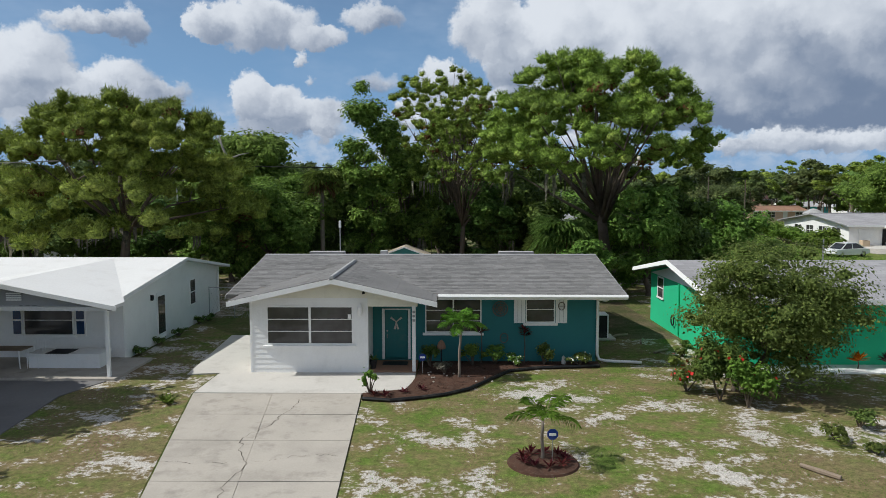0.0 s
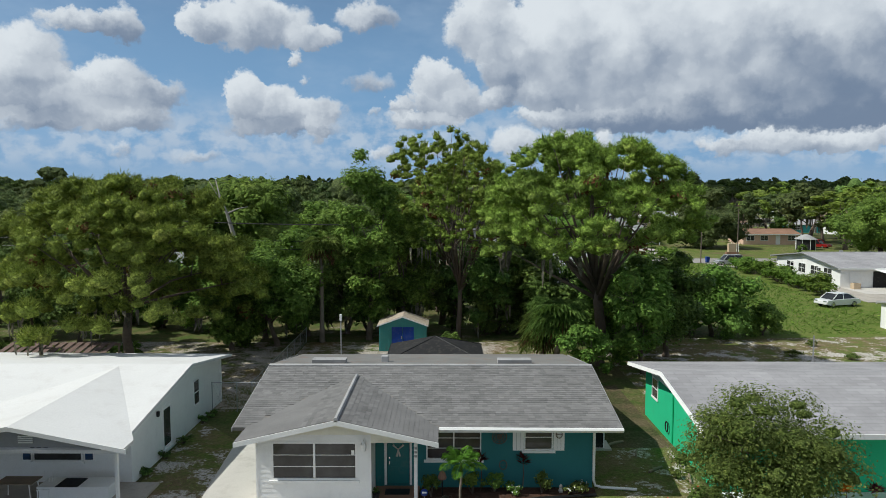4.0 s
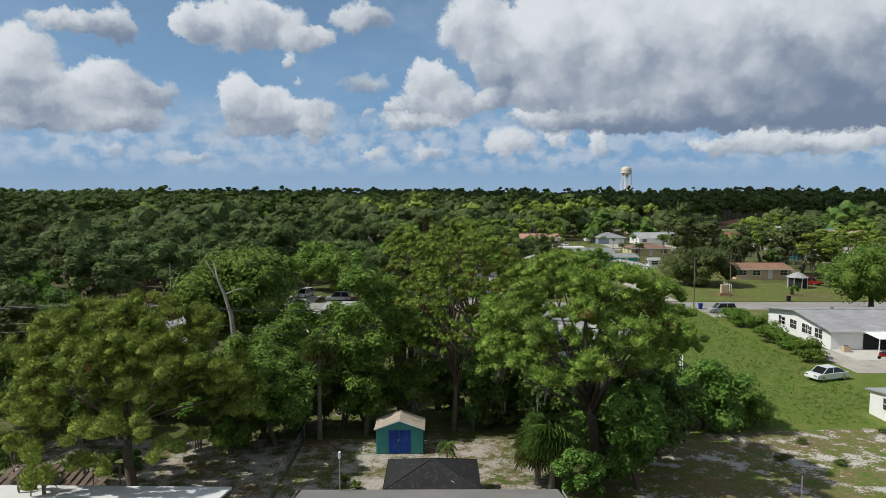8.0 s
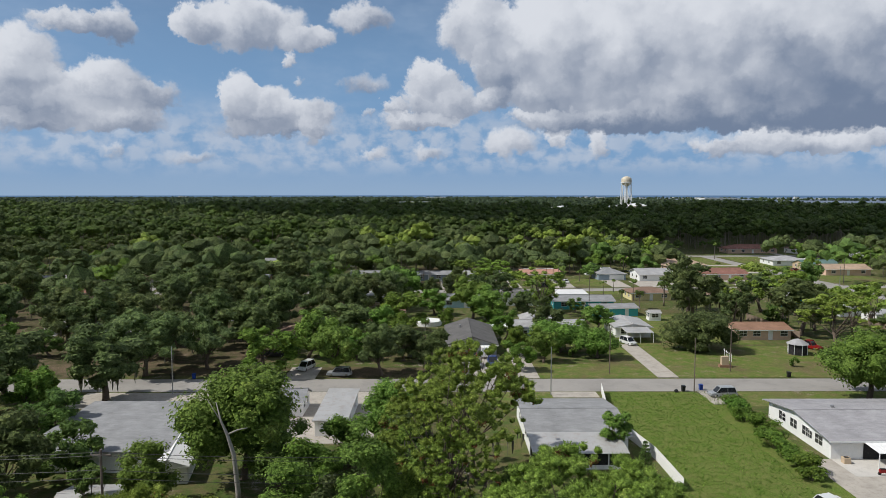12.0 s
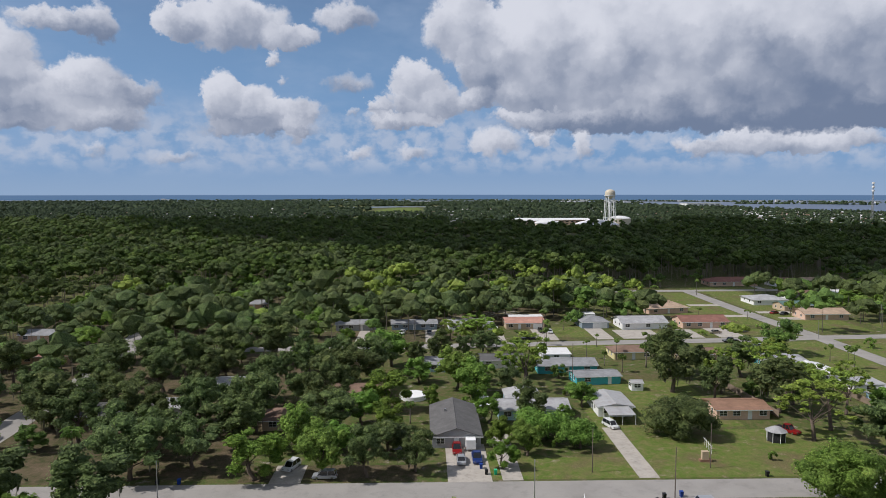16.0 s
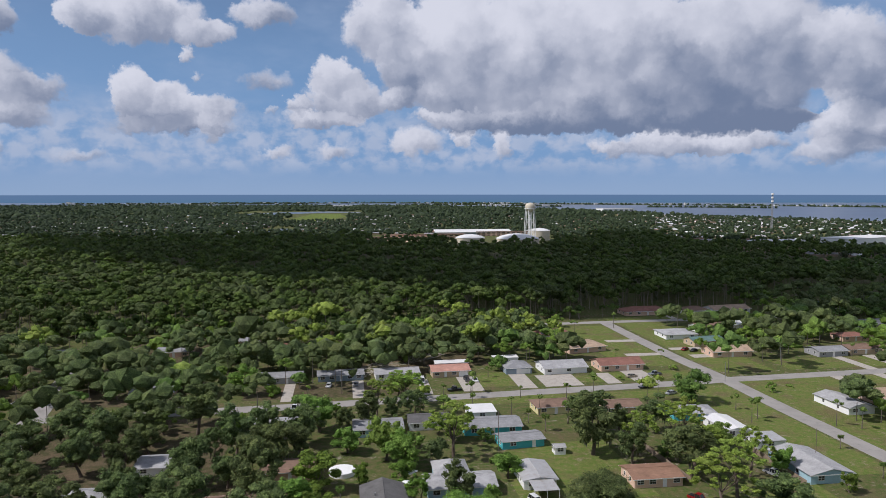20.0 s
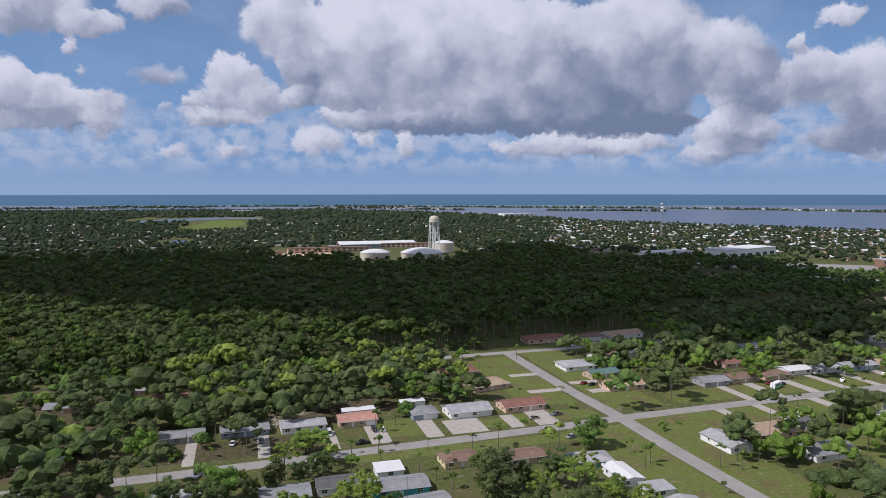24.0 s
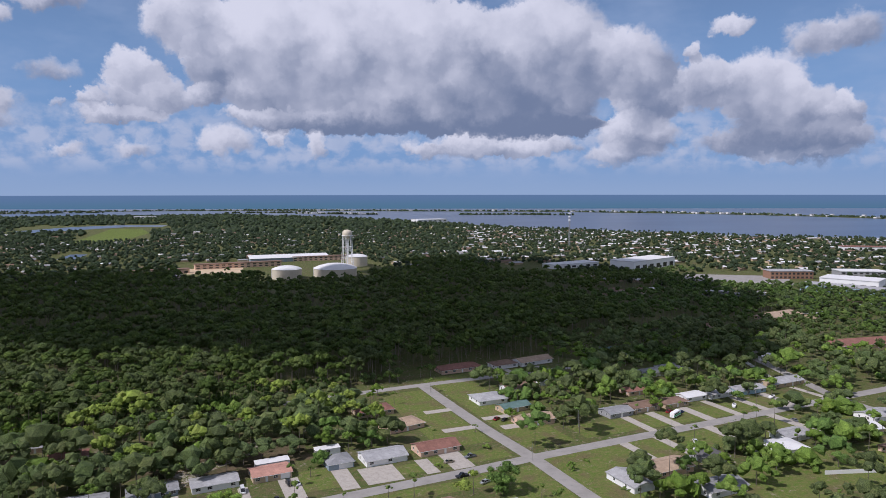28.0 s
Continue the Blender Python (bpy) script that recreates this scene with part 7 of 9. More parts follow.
broadleaf("leafy tree by the driveway", 33.0, 147.0, 6.4, 5.2, 52, 5250, 0.26, 0.3, 0.12, 26, "broad")
broadleaf("olive tree by the driveway", 16.0, 148.0, 6.6, 3.2, 53, 3325, 0.24, 0.2, 0.1, 20, "lime")
broadleaf("oak beside the neighbour driveway", -21.6, 21.5, 9.0, 5.4, 58, 6300, 0.22, 0.3, 0.35, 34, "oak", core=0.8)
broadleaf("second oak beside the neighbour driveway", -20.6, 14.0, 8.5, 4.8, 59, 5250, 0.22, 0.3, 0.4, 30, "oak", core=0.8)
sn = thing("dead_tree", "bleached dead tree snag with broken limbs", "tree", (-21.5, 71.0, 0))
bm = tube([(0, 0, -0.1), (0.1, 0, 4), (-0.3, 0.1, 8), (-0.9, 0, 10.2), (-1.5, 0, 11.6), (-2.0, 0.1, 13.6)], [0.32, 0.28, 0.22, 0.16, 0.1, 0.04], 8)
tube([(-0.9, 0, 10.2), (0.2, 0, 10.7), (1.2, 0, 10.9)], [0.12, 0.08, 0.04], 6, bm)
tube([(-1.5, 0, 11.6), (-2.2, 0.2, 12.6), (-2.9, 0.1, 13.9)], [0.07, 0.05, 0.02], 6, bm)
part("trunk", bm, M["deadwood"], sn, smooth=True)
palm("cabbage palm with fan fronds in the thicket", -10.4, 57.0, 8.2, 26, 2.0, 61, True, 0.18, "cabbage", 11, 0.17, 8, name="cabbage_palm")
palm("cabbage palm with drooping fan fronds", 7.4, 46.6, 4.4, 40, 2.5, 62, True, 0.2, "cabbage", 13, 0.18, 12, 1.1, 1.0, name="cabbage_palm")
palm("second cabbage palm beside the pine", 6.6, 47.8, 3.0, 26, 2.2, 63, True, 0.2, "cabbage", 13, 0.18, 6, 1.1, 1.0, name="cabbage_palm")
for i, (x, y) in enumerate([(-31, 45), (-29, 47.5), (-33, 48), (-27, 48.5), (-24, 51), (-33.5, 52)]):
    palm("saw palmetto clump under the pine", x, y, 0.4, 18, 1.7, 64 + i, True, 0.1, "cabbage", 9, 0.14, 0, 1.2, 0.7, name="palmetto")
spk = palm("young bamboo like palm behind the gazebo", 0.2, 50.5, 1.9, 14, 1.1, 75, False, 0.06, "cabbage", 7, 0.2, 3, 1.2, 1.3)

for i, (x, y, h, r, m) in enumerate([(-17, 54, 5.5, 3, "broad"), (-12, 59.5, 6, 3, "darkleaf"), (-7, 60.5, 6, 2.8, "darkleaf"), (-3.5, 62, 6.5, 3, "broad"), (0.5, 62, 6, 3, "darkleaf"), (4.5, 60.5, 6, 3, "darkleaf"), (8.5, 57.5, 5.5, 3, "darkleaf"), (12, 54.5, 5.5, 2.8, "broad"), (16, 56, 6.5, 3, "darkleaf"), (19.5, 62, 6.5, 3, "broad"), (-21, 61, 7, 3.6, "broad"), (-26, 63, 7, 3.6, "darkleaf"), (-36, 60, 8, 4, "darkleaf"), (-9.5, 67, 9, 3.8, "oak"), (-16, 68, 9, 4, "broad"), (7, 66, 8, 3.6, "oak"), (13.5, 62, 7.5, 3.0, "broad"), (-33, 76, 9, 4, "broad"), (-1, 72, 9, 4, "darkleaf"), (-6, 78, 9.5, 4.2, "lime"), (-12, 88, 8, 4, "broad"), (-4, 88, 8.5, 4, "oak")]):
    broadleaf("dense undergrowth tree in the back thicket", x, y, h, r, 300 + 3 * i, 3600, 0.2, 0.18, 0.03, 24, m, 2 if m == "oak" else 0)

cn = thing("conifer", "young conifer with level whorled boughs", "tree", (22.6, 77.0, 0))
part("trunk", tube([(0, 0, -0.1), (0.02, 0, 3.5), (0, 0, 7.2)], [0.12, 0.08, 0.02], 7), M["bark"], cn)
gen_ = np.random.default_rng(71)
tier = [(0, 0, 0.8 + 0.42 * k) for k in range(16)]
ps, ns = [], []
for k, (a_, b_, z_) in enumerate(tier):
    reach = 2.0 * (1 - k / 17)
    for j in range(9):
        an = 0.698 * j + 0.4 * k
        for q in np.linspace(0.15, 1, 16):
            ps.append((reach * q * math.cos(an), reach * q * math.sin(an), z_ + 0.25 * q * reach * 0.5 + gen_.normal(0, 0.03)))
            ns.append((0, 0, 1))
v, f = leaf_cards(np.array(ps), np.array(ns, float), 0.15, gen_, 0.4, 0.5)
soup("crown", v, f, M["darkleaf"], cn)

# front garden
palm("young palm with feathery green fronds", 0.35, 25.75, 2.1, 17, 1.15, 80, False, 0.05, "palm", 20, 0.05, 0, 1.4, 0.85, spread=0.85)
palm("small newly planted palm with arching fronds", 2.4, 17.7, 1.1, 7, 1.5, 81, False, 0.045, "palm", 16, 0.045, 0, 1.25, 0.95, spread=0.6)
ring = thing("tree_ring", "round mulch ring under the small palm", "planting bed", (2.4, 17.6, 0))
part("mulch", lathe([(0.95, -0.01), (0.9, 0.06), (0.5, 0.1), (0.05, 0.12)], 22), M["mulch"], ring)
for i in range(9):
    a = 0.7 * i
    spiky("dark red bromeliad in the mulch", 2.4 + 0.55 * math.cos(a), 17.6 + 0.5 * math.sin(a), 0.1, 12, 0.3, 90 + i, "redleaf", 0.09, False, "bromeliad")
broadleaf("small olive green tree on the front lawn", 10.0, 24.2, 5.4, 3.3, 82, 34000, 0.06, 0.11, 0.12, 95, "bushgreen", core=0.35, shift=1.2, flat=0.6)
shrub("hibiscus bush with red flowers under the tree", 9.0, 23.0, 2.4, 0.85, 83, "darkleaf", 2600, 0.075, "redflower")
shrub("low green bush beside the hibiscus", 9.7, 22.4, 1.9, 0.65, 84, "lime", 1100, 0.085, "redflower")
shrub("thin shrub at the lawn edge", 8.3, 24.2, 1.3, 0.7, 85, "bushgreen", 500, 0.08, "redflower")
shrub("small shrub in the front bed", 1.8, 27.8, 0.85, 0.35, 86, "broad", 420, 0.06, None, z=0.09)
shrub("white flowering shrub in the front bed", 2.55, 27.5, 0.5, 0.35, 87, "broad", 340, 0.05, "whiteflower", z=0.09)
shrub("green croton shrub in the front bed", 3.75, 27.7, 0.95, 0.38, 88, "bushgreen", 420, 0.06, None, z=0.09)
shrub("variegated white shrub in the front bed", 5.2, 27.65, 0.55, 0.5, 89, "bushgreen", 520, 0.05, "whiteflower", z=0.09)
shrub("tall green shrub at the porch", -0.8, 27.3, 0.9, 0.4, 100, "darkleaf", 420, 0.07, None, z=0.09)
shrub("dry brown shrub in the bed", -0.2, 26.2, 0.5, 0.4, 101, "moss", 260, 0.05, None, z=0.09)
shrub("leafy shrub under the window", 0.9, 27.6, 0.9, 0.45, 102, "broad", 420, 0.07, None, z=0.09)
spiky("tall red leaved ti plant", 3.0, 28.0, 1.35, 22, 0.42, 103, "redleaf")
spiky("red leaved ti plant by the window", 1.25, 27.9, 1.45, 20, 0.4, 104, "redleaf")
for i, (x, y) in enumerate([(-2.2, 23.2), (-1.6, 23.7), (-1.0, 24.0), (-2.6, 23.3)]):
    spiky("small dark red bromeliad at the bed edge", x, y, 0.1, 12, 0.3, 105 + i, "redleaf", 0.09, False, "bromeliad")
shrub("slender sapling beside the driveway", -2.75, 23.5, 1.1, 0.3, 110, "lime", 34, 0.06, None, "sapling", 0.09)
spiky("young yucca in the side lawn", -9.4, 22.6, 0.1, 26, 0.45, 111, "lime", 0.0, False, "yucca")
for i, (x, m) in enumerate([(14.0, "redleaf"), (16.0, "orangeleaf"), (17.2, "redleaf"), (18.4, "orangeleaf"), (19.6, "redleaf"), (20.8, "orangeleaf")]):
    spiky("croton bush against the green house", x, 27.2, 0.35, 34, 0.5, 120 + i, m, 0.05, True, "croton")
for i, (x, y) in enumerate([(-13.3, 31.5), (-13.2, 33.5), (-13.3, 36.5), (-13.2, 37.6), (-13.3, 29.5)]):
    shrub("low weeds along the white wall", x, y, 0.45, 0.35, 130 + i, "darkleaf", 160, 0.06)
for i, (x, y, h, r) in enumerate([(10.9, 19.3, 0.5, 0.4), (11.4, 18.3, 0.35, 0.3), (12.2, 20.5, 0.6, 0.5), (9.9, 29.4, 0.4, 0.3), (10.5, 31, 0.4, 0.3), (-7.0, 47.8, 0.9, 0.5), (-6.2, 47.2, 0.7, 0.4), (-20, 41.5, 0.9, 0.6), (26, 52, 0.7, 0.6), (30, 51, 0.6, 0.5), (33, 48, 0.6, 0.5), (38, 58, 0.8, 0.6), (29.5, 55.5, 0.6, 0.7)]):
    shrub("low weedy shrub on bare ground", x, y, h, r, 140 + i, "bushgreen", 220, 0.07)
# vine hedge between vacant lot and grey house
for i in range(15):
    y = 83 + 2.2 * i
    shrub("hedge heaped with bright green vines", 44.8 + 0.09 * (y - 83) + 0.5 * math.sin(i), y, 2.3 + 0.5 * math.sin(1.7 * i), 1.7, 160 + i, "lime", 620, 0.19, None, "vine_hedge")


# ---- vehicles and street things ----
def car_mesh(length, width, height, cabin, style):
    """Side profile lofted across the width: body and cabin as smooth shells."""
    L_, W, H = length, width, height
    body = [(-L_ / 2, 0.35), (-L_ / 2 + 0.02, 0.62), (-L_ * 0.47, 0.78), (-L_ * 0.2, 0.86), (L_ * 0.3, 0.88), (L_ * 0.46, 0.84), (L_ / 2, 0.66), (L_ / 2, 0.36), (L_ * 0.38, 0.24), (-L_ * 0.38, 0.24)]
    bm = bmesh.new()
    rings = []
    for y, k in ((-W / 2, 0.9), (-W / 2 + 0.07, 1.0), (W / 2 - 0.07, 1.0), (W / 2, 0.9)):
        rings.append([bm.verts.new((x * (0.985 if k < 1 else 1), y, 0.24 + (z - 0.24) * (0.96 if k < 1 else 1))) for x, z in body])
    n = len(body)
    for a, b in zip(rings, rings[1:]):
        for i in range(n):
            bm.faces.new((a[i], a[(i + 1) % n], b[(i + 1) % n], b[i]))
    bm.faces.new(rings[0][::-1]), bm.faces.new(rings[-1])
    bmesh.ops.recalc_face_normals(bm, faces=bm.faces)
    a0, a1, b0, b1 = cabin
    return bm, [(a0, 0.84), (a1, H), (b1, H), (b0, 0.86)]


def car(label, x, y, turn, paint, style="sedan", name="car"):
    th = thing(name, label, "car", (x, y, 0.05), turn, "parked vehicles")
    L_, W, H = {"sedan": (4.7, 1.8, 1.42), "suv": (4.7, 1.85, 1.7), "pickup": (5.6, 1.95, 1.8), "van": (5.2, 1.95, 2.05)}[style]
    cabin = {"sedan": (-1.5, -0.75, 1.35, 0.55), "suv": (-1.35, -0.6, 2.2, 1.85), "pickup": (-1.2, -0.5, 0.75, 0.65), "van": (-2.0, -1.3, 2.5, 2.4)}[style]
    bm, prof = car_mesh(L_, W, H, (cabin[0], cabin[1], cabin[2] if style != "sedan" else 1.75, cabin[3] if style != "sedan" else 0.75), style)
    part("body", bm, M[paint], th)
    pts = prof
    sides = [[Vector((px, yy * (1 if i in (0, 3) else 0.86), pz)) for i, (px, pz) in enumerate(pts)] for yy in (-W / 2 + 0.08, W / 2 - 0.08)]
    for pane, loop in (("windscreen", (sides[0][0], sides[0][1], sides[1][1], sides[1][0])), ("rear_window", (sides[0][2], sides[0][3], sides[1][3], sides[1][2])), ("side_window", sides[0][::-1]), ("side_window", sides[1])):
        g = bmesh.new()
        f = g.faces.new([g.verts.new(p) for p in loop])
        f.normal_update()
        if f.normal.dot(f.calc_center_median() - Vector((0.2, 0, 0.8))) < 0:
            f.normal_flip()
        part(pane, g, M["carglass"], th, "dark car glass")
    (ax, _), (bx, _) = pts[1], pts[2]
    part("roof", box(ax - 0.05, bx + 0.05, -W * 0.37, W * 0.37, H - 0.02, H + 0.03, bevel=0.015), M[paint], th)
    for sx in (-1, 1):
        yy = sx * (W / 2 - 0.09)
        for px, pz in ((pts[0][0], 0.85), (pts[3][0], 0.87)):
            qx = pts[1][0] if px == pts[0][0] else pts[2][0]
            part("pillar", tube([(px, yy, pz), (qx, yy * 0.87, H)], 0.05, 5), M[paint], th)
        part("pillar", tube([((ax + bx) / 2, yy, 0.86), ((ax + bx) / 2, yy * 0.87, H)], 0.04, 5), M[paint], th)
    for px in (-L_ * 0.31, L_ * 0.31):
        for sy in (-1, 1):
            wh_ = part("wheel", lathe([(0.14, -0.1), (0.31, -0.1), (0.33, -0.05), (0.33, 0.05), (0.31, 0.1), (0.14, 0.1)], 14), M["rubber"], th)
            wh_.matrix_basis = pose(px, sy * (W / 2 - 0.1), 0.3, 90)
            part("rim", lathe([(0.19, -0.115), (0.2, -0.1), (0.2, 0.1), (0.19, 0.115)], 10), M["chrome"], wh_)
    for sy in (-1, 1):
        part("headlight", box(-L_ / 2 - 0.01, -L_ / 2 + 0.2, sy * W * 0.33 - 0.2, sy * W * 0.33 + 0.2, 0.6, 0.72, bevel=0.02), M["chrome"], th)
        part("tail_light", box(L_ / 2 - 0.12, L_ / 2 + 0.01, sy * W * 0.36 - 0.16, sy * W * 0.36 + 0.16, 0.62, 0.78, bevel=0.02), M["redlight"], th)
    part("bumper", box(-L_ / 2 - 0.05, -L_ / 2 + 0.1, -W * 0.46, W * 0.46, 0.34, 0.5, bevel=0.03), M[paint], th)
    part("bumper", box(L_ / 2 - 0.1, L_ / 2 + 0.05, -W * 0.46, W * 0.46, 0.34, 0.5, bevel=0.03), M[paint], th)
    if style == "pickup":
        part("truck_bed", box(0.9, 2.65, -0.8, 0.8, 0.6, 0.9), M["black"], th, "dark open truck bed")
    return th


car("white sedan parked on the grass", 42.6, 75.6, 18, "carwhite")
car("silver grey hatchback by the street", 48.2, 118.6, 2, "carsilver", "suv")
car("silver station wagon under the oaks", -19.7, 132.6, 0, "carsilver", "suv")
car("white hatchback under the oaks", -27.0, 137.5, 70, "carwhite", "suv")
car("black pickup under the oaks", -36, 148.5, 5, "carblack", "pickup")
car("silver sedan in a driveway", 7.0, 140, 90, "carsilver")
car("dark blue pickup in a driveway", 10.3, 141, 90, "carblue", "pickup")
car("dark red pickup in a driveway", 6.4, 146.2, 90, "carred", "pickup")
car("white crossover in a long driveway", 43.2, 160.5, 110, "carwhite", "suv")
car("grey pickup behind the trees", -6.3, 149, 90, "cargrey", "pickup")
car("silver pickup beside the carport house", -12.6, 93.5, 88, "carsilver", "pickup")
car("red pickup in a side yard", 83, 156, 120, "carred", "pickup")
car("pale green pickup by the fence", 110.6, 168, 110, "carsilver", "pickup")
car("dark car before a garage", 45.5, 272, 95, "carblack", "suv")
car("white car before a garage", 48.6, 271, 95, "carwhite")
car("white van beside a house", 27.6, 272, 88, "carwhite", "van")
car("white car on a lawn", -9, 271, 80, "carwhite")
car("grey car on a lawn", 1.5, 271, 85, "cargrey")
car("black truck on the verge", 38.5, 258.5, 5, "carblack", "pickup")
car("white pickup in the verge", -20, 243.5, 70, "carwhite", "pickup")
car("black sedan near the corner house", 161, 308, 30, "carblack")
car("red sedan near the corner house", 158, 311, 30, "carred")
car("gold sedan on a driveway", 113, 268, 8, "cargold")
car("grey pickup on a driveway", 124, 270, 8, "cargrey", "pickup")
car("dark pickup by the street", 112, 252, 4, "carblack", "pickup")
car("silver car by a corner house", 118, 243, 20, "carsilver")
car("dark blue car by the street", 252, 283, 20, "carblue")
car("dark red car by the street", 247, 286, 20, "carred")
car("white pickup in a driveway", 222, 240, 60, "carwhite", "pickup")
car("white car in a driveway", 228, 246, 60, "carwhite")
car("grey sedan in a driveway", 296, 250, 70, "cargrey")
car("silver car under the oaks", -118, 262, 10, "carsilver")
car("white car under the oaks", -108, 330, 10, "carwhite")
rv = thing("camper", "green and white camper van in a yard", "camper", (245, 279, 0), 25, "parked vehicles")
part("body", box(-4, 4, -1.2, 1.2, 0.5, 3.1, bevel=0.15), M["white"], rv)
part("stripe", box(-3.9, 3.9, -1.215, -1.203, 1.0, 1.7), M["green"], rv, "green stripe")
part("window", box(-2.8, 2.0, -1.214, -1.202, 1.9, 2.5), M["carglass"], rv)
for x in (-2.5, 2.6):
    for y in (-1.1, 1.1):
        part("wheel", lathe([(0.4, -0.12), (0.42, 0), (0.4, 0.12)], 12), M["rubber"], rv).matrix_basis = pose(x, y, 0.42, 90)
tl = thing("box_trailer", "white box trailer in a driveway", "trailer", (9.4, 147.5, 0), 90, "parked vehicles")
part("body", box(-2, 2, -1.05, 1.05, 0.55, 2.6, bevel=0.06), M["white"], tl)
for y in (-1.05, 1.05):
    part("wheel", lathe([(0.33, -0.1), (0.34, 0), (0.33, 0.1)], 12), M["rubber"], tl).matrix_basis = pose(0, y, 0.34, 90)
part("hitch", tube([(2, 0, 0.6), (3.1, 0, 0.5)], 0.05, 6), M["black"], tl)
bt = thing("boat", "white boat on a trailer in a driveway", "boat", (286, 280, 0), 40, "parked vehicles")
hull = bmesh.new()
rings = []
for x, w, z in ((-2.8, 1.0, 0.6), (-1, 1.1, 0.6), (1, 1.0, 0.65), (2.2, 0.6, 0.8), (2.9, 0.05, 1.0)):
    rings.append([hull.verts.new(p) for p in ((x, -w, 1.4), (x, -w * 0.7, z), (x, 0, z - 0.2), (x, w * 0.7, z), (x, w, 1.4))])
for a, b in zip(rings, rings[1:]):
    for k in range(4):
        hull.faces.new((a[k], a[k + 1], b[k + 1], b[k]))
    hull.faces.new((a[0], b[0], b[4], a[4]))
hull.faces.new(rings[0])
bmesh.ops.recalc_face_normals(hull, faces=hull.faces)
part("hull", hull, M["white"], bt)
part("windscreen", box(-0.3, 0.3, -0.7, 0.7, 1.4, 1.8), M["carglass"], bt)
part("trailer_frame", box(-2.9, 3.3, -0.5, 0.5, 0.3, 0.42), M["metal"], bt)
for y in (-0.8, 0.8):
    part("wheel", lathe([(0.3, -0.1), (0.3, 0.1)], 12), M["rubber"], bt).matrix_basis = pose(-0.6, y, 0.3, 90)
copy_thing(bt, pose(318, 284, 0, 0, 0, 20))


def wheelie_bin(label, x, y, mat, turn=0):
    b = thing("wheelie_bin", label, "bin", (x, y, 0), turn, "rubbish bins")
    bm = bmesh.new()
    lo, hi = [(-0.24, -0.28), (0.24, -0.28), (0.24, 0.28), (-0.24, 0.28)], [(-0.3, -0.36), (0.3, -0.36), (0.3, 0.36), (-0.3, 0.36)]
    v0, v1 = [bm.verts.new((*p, 0.08)) for p in lo], [bm.verts.new((*p, 0.98)) for p in hi]
    for k in range(4):
        bm.faces.new((v0[k], v0[(k + 1) % 4], v1[(k + 1) % 4], v1[k]))
    bm.faces.new(v0[::-1]), bm.faces.new(v1)
    part("body", bm, M[mat], b)
    part("lid", box(-0.32, 0.32, -0.4, 0.38, 0.985, 1.06, bevel=0.02), M[mat], b)
    for s in (-0.22, 0.22):
        part("wheel", lathe([(0.1, -0.03), (0.1, 0.03)], 10), M["rubber"], b).matrix_basis = pose(s, 0.3, 0.1, 0, 90)


wheelie_bin("blue wheeled bin by the kerb", 46.0, 122.6, "binblue")
wheelie_bin("black wheeled bin by the kerb", 42.6, 121.8, "black")
wheelie_bin("blue wheeled bin under the oaks", -46.8, 130.6, "binblue")
wheelie_bin("dark wheeled bin under the oaks", -50.8, 130.4, "black")
wheelie_bin("dark wheeled bin at a driveway", 11.6, 133.5, "black")
wheelie_bin("green wheeled bin at a driveway", 13.4, 133.5, "green")
wheelie_bin("dark wheeled bin by the street", 66, 131.2, "black")
wheelie_bin("blue wheeled bin at a driveway", 10.8, 136.5, "binblue")
bag = tagged(part("rubbish_bag", lathe([(0.2, 0), (0.4, 0.15), (0.35, 0.4), (0.12, 0.55)], 10), M["black"]), "black rubbish bag by the kerb", "bag")
bag.location = (41.2, 121.3, 0)


def pole(label, x, y, h, r=0.14, arms=1, mat="woodpole"):
    p = thing("utility_pole", label, "pole", (x, y, 0), 0, "utility poles")
    part("pole", tube([(0, 0, -0.2), (0, 0, h)], [r, r * 0.75], 8), M[mat], p)
    for k in range(arms):
        part("crossarm", box(-1.0, 1.0, -0.06, 0.06, h - 0.6 - 0.8 * k, h - 0.48 - 0.8 * k), M[mat], p)
        for x_ in (-0.9, 0, 0.9):
            part("insulator", lathe([(0.04, 0), (0.05, 0.1), (0.03, 0.18)], 7), M["grey"], p).matrix_basis = pose(x_, 0, h - 0.48 - 0.8 * k)
    return p


POLES = [(-70, 66, 10.5), (-33, 66, 10.5), (4, 67, 10.0)]
for x, y, h in POLES:
    pole("wooden utility pole in the rear lot line", x, y, h)
wires = thing("power_lines", "black power lines along the rear lot line", "cable")
for k, (dz, dx) in enumerate(((-0.4, -0.9), (-0.4, 0.9), (-2.0, 0.1), (-2.8, 0.1))):
    for (xa, ya, ha), (xb, yb, hb) in zip(POLES, POLES[1:]):
        pts = []
        for i in range(9):
            t = i / 8
            pts.append((xa + (xb - xa) * t, ya + (yb - ya) * t + dx * 0.5, (ha + (hb - ha) * t) + dz - 0.9 * 4 * t * (1 - t) * 0.6))
        part("wire", tube(pts, 0.025, 4), M["black"], wires)
for x, y, h in [(44.6, 122, 9.5), (32.5, 134, 9.0), (56.6, 135.5, 9.2), (-47, 120.5, 8.5), (18.8, 119.5, 8.5), (41.5, 195, 12.5), (127, 174, 10.0), (147, 256, 8.0), (228, 262, 8.5), (190, 285, 8.5), (312, 250, 9), (300, 278, 9)]:
    pole("street light or utility pole", x, y, h, 0.1, 0, "metal" if h < 9 else "woodpole")
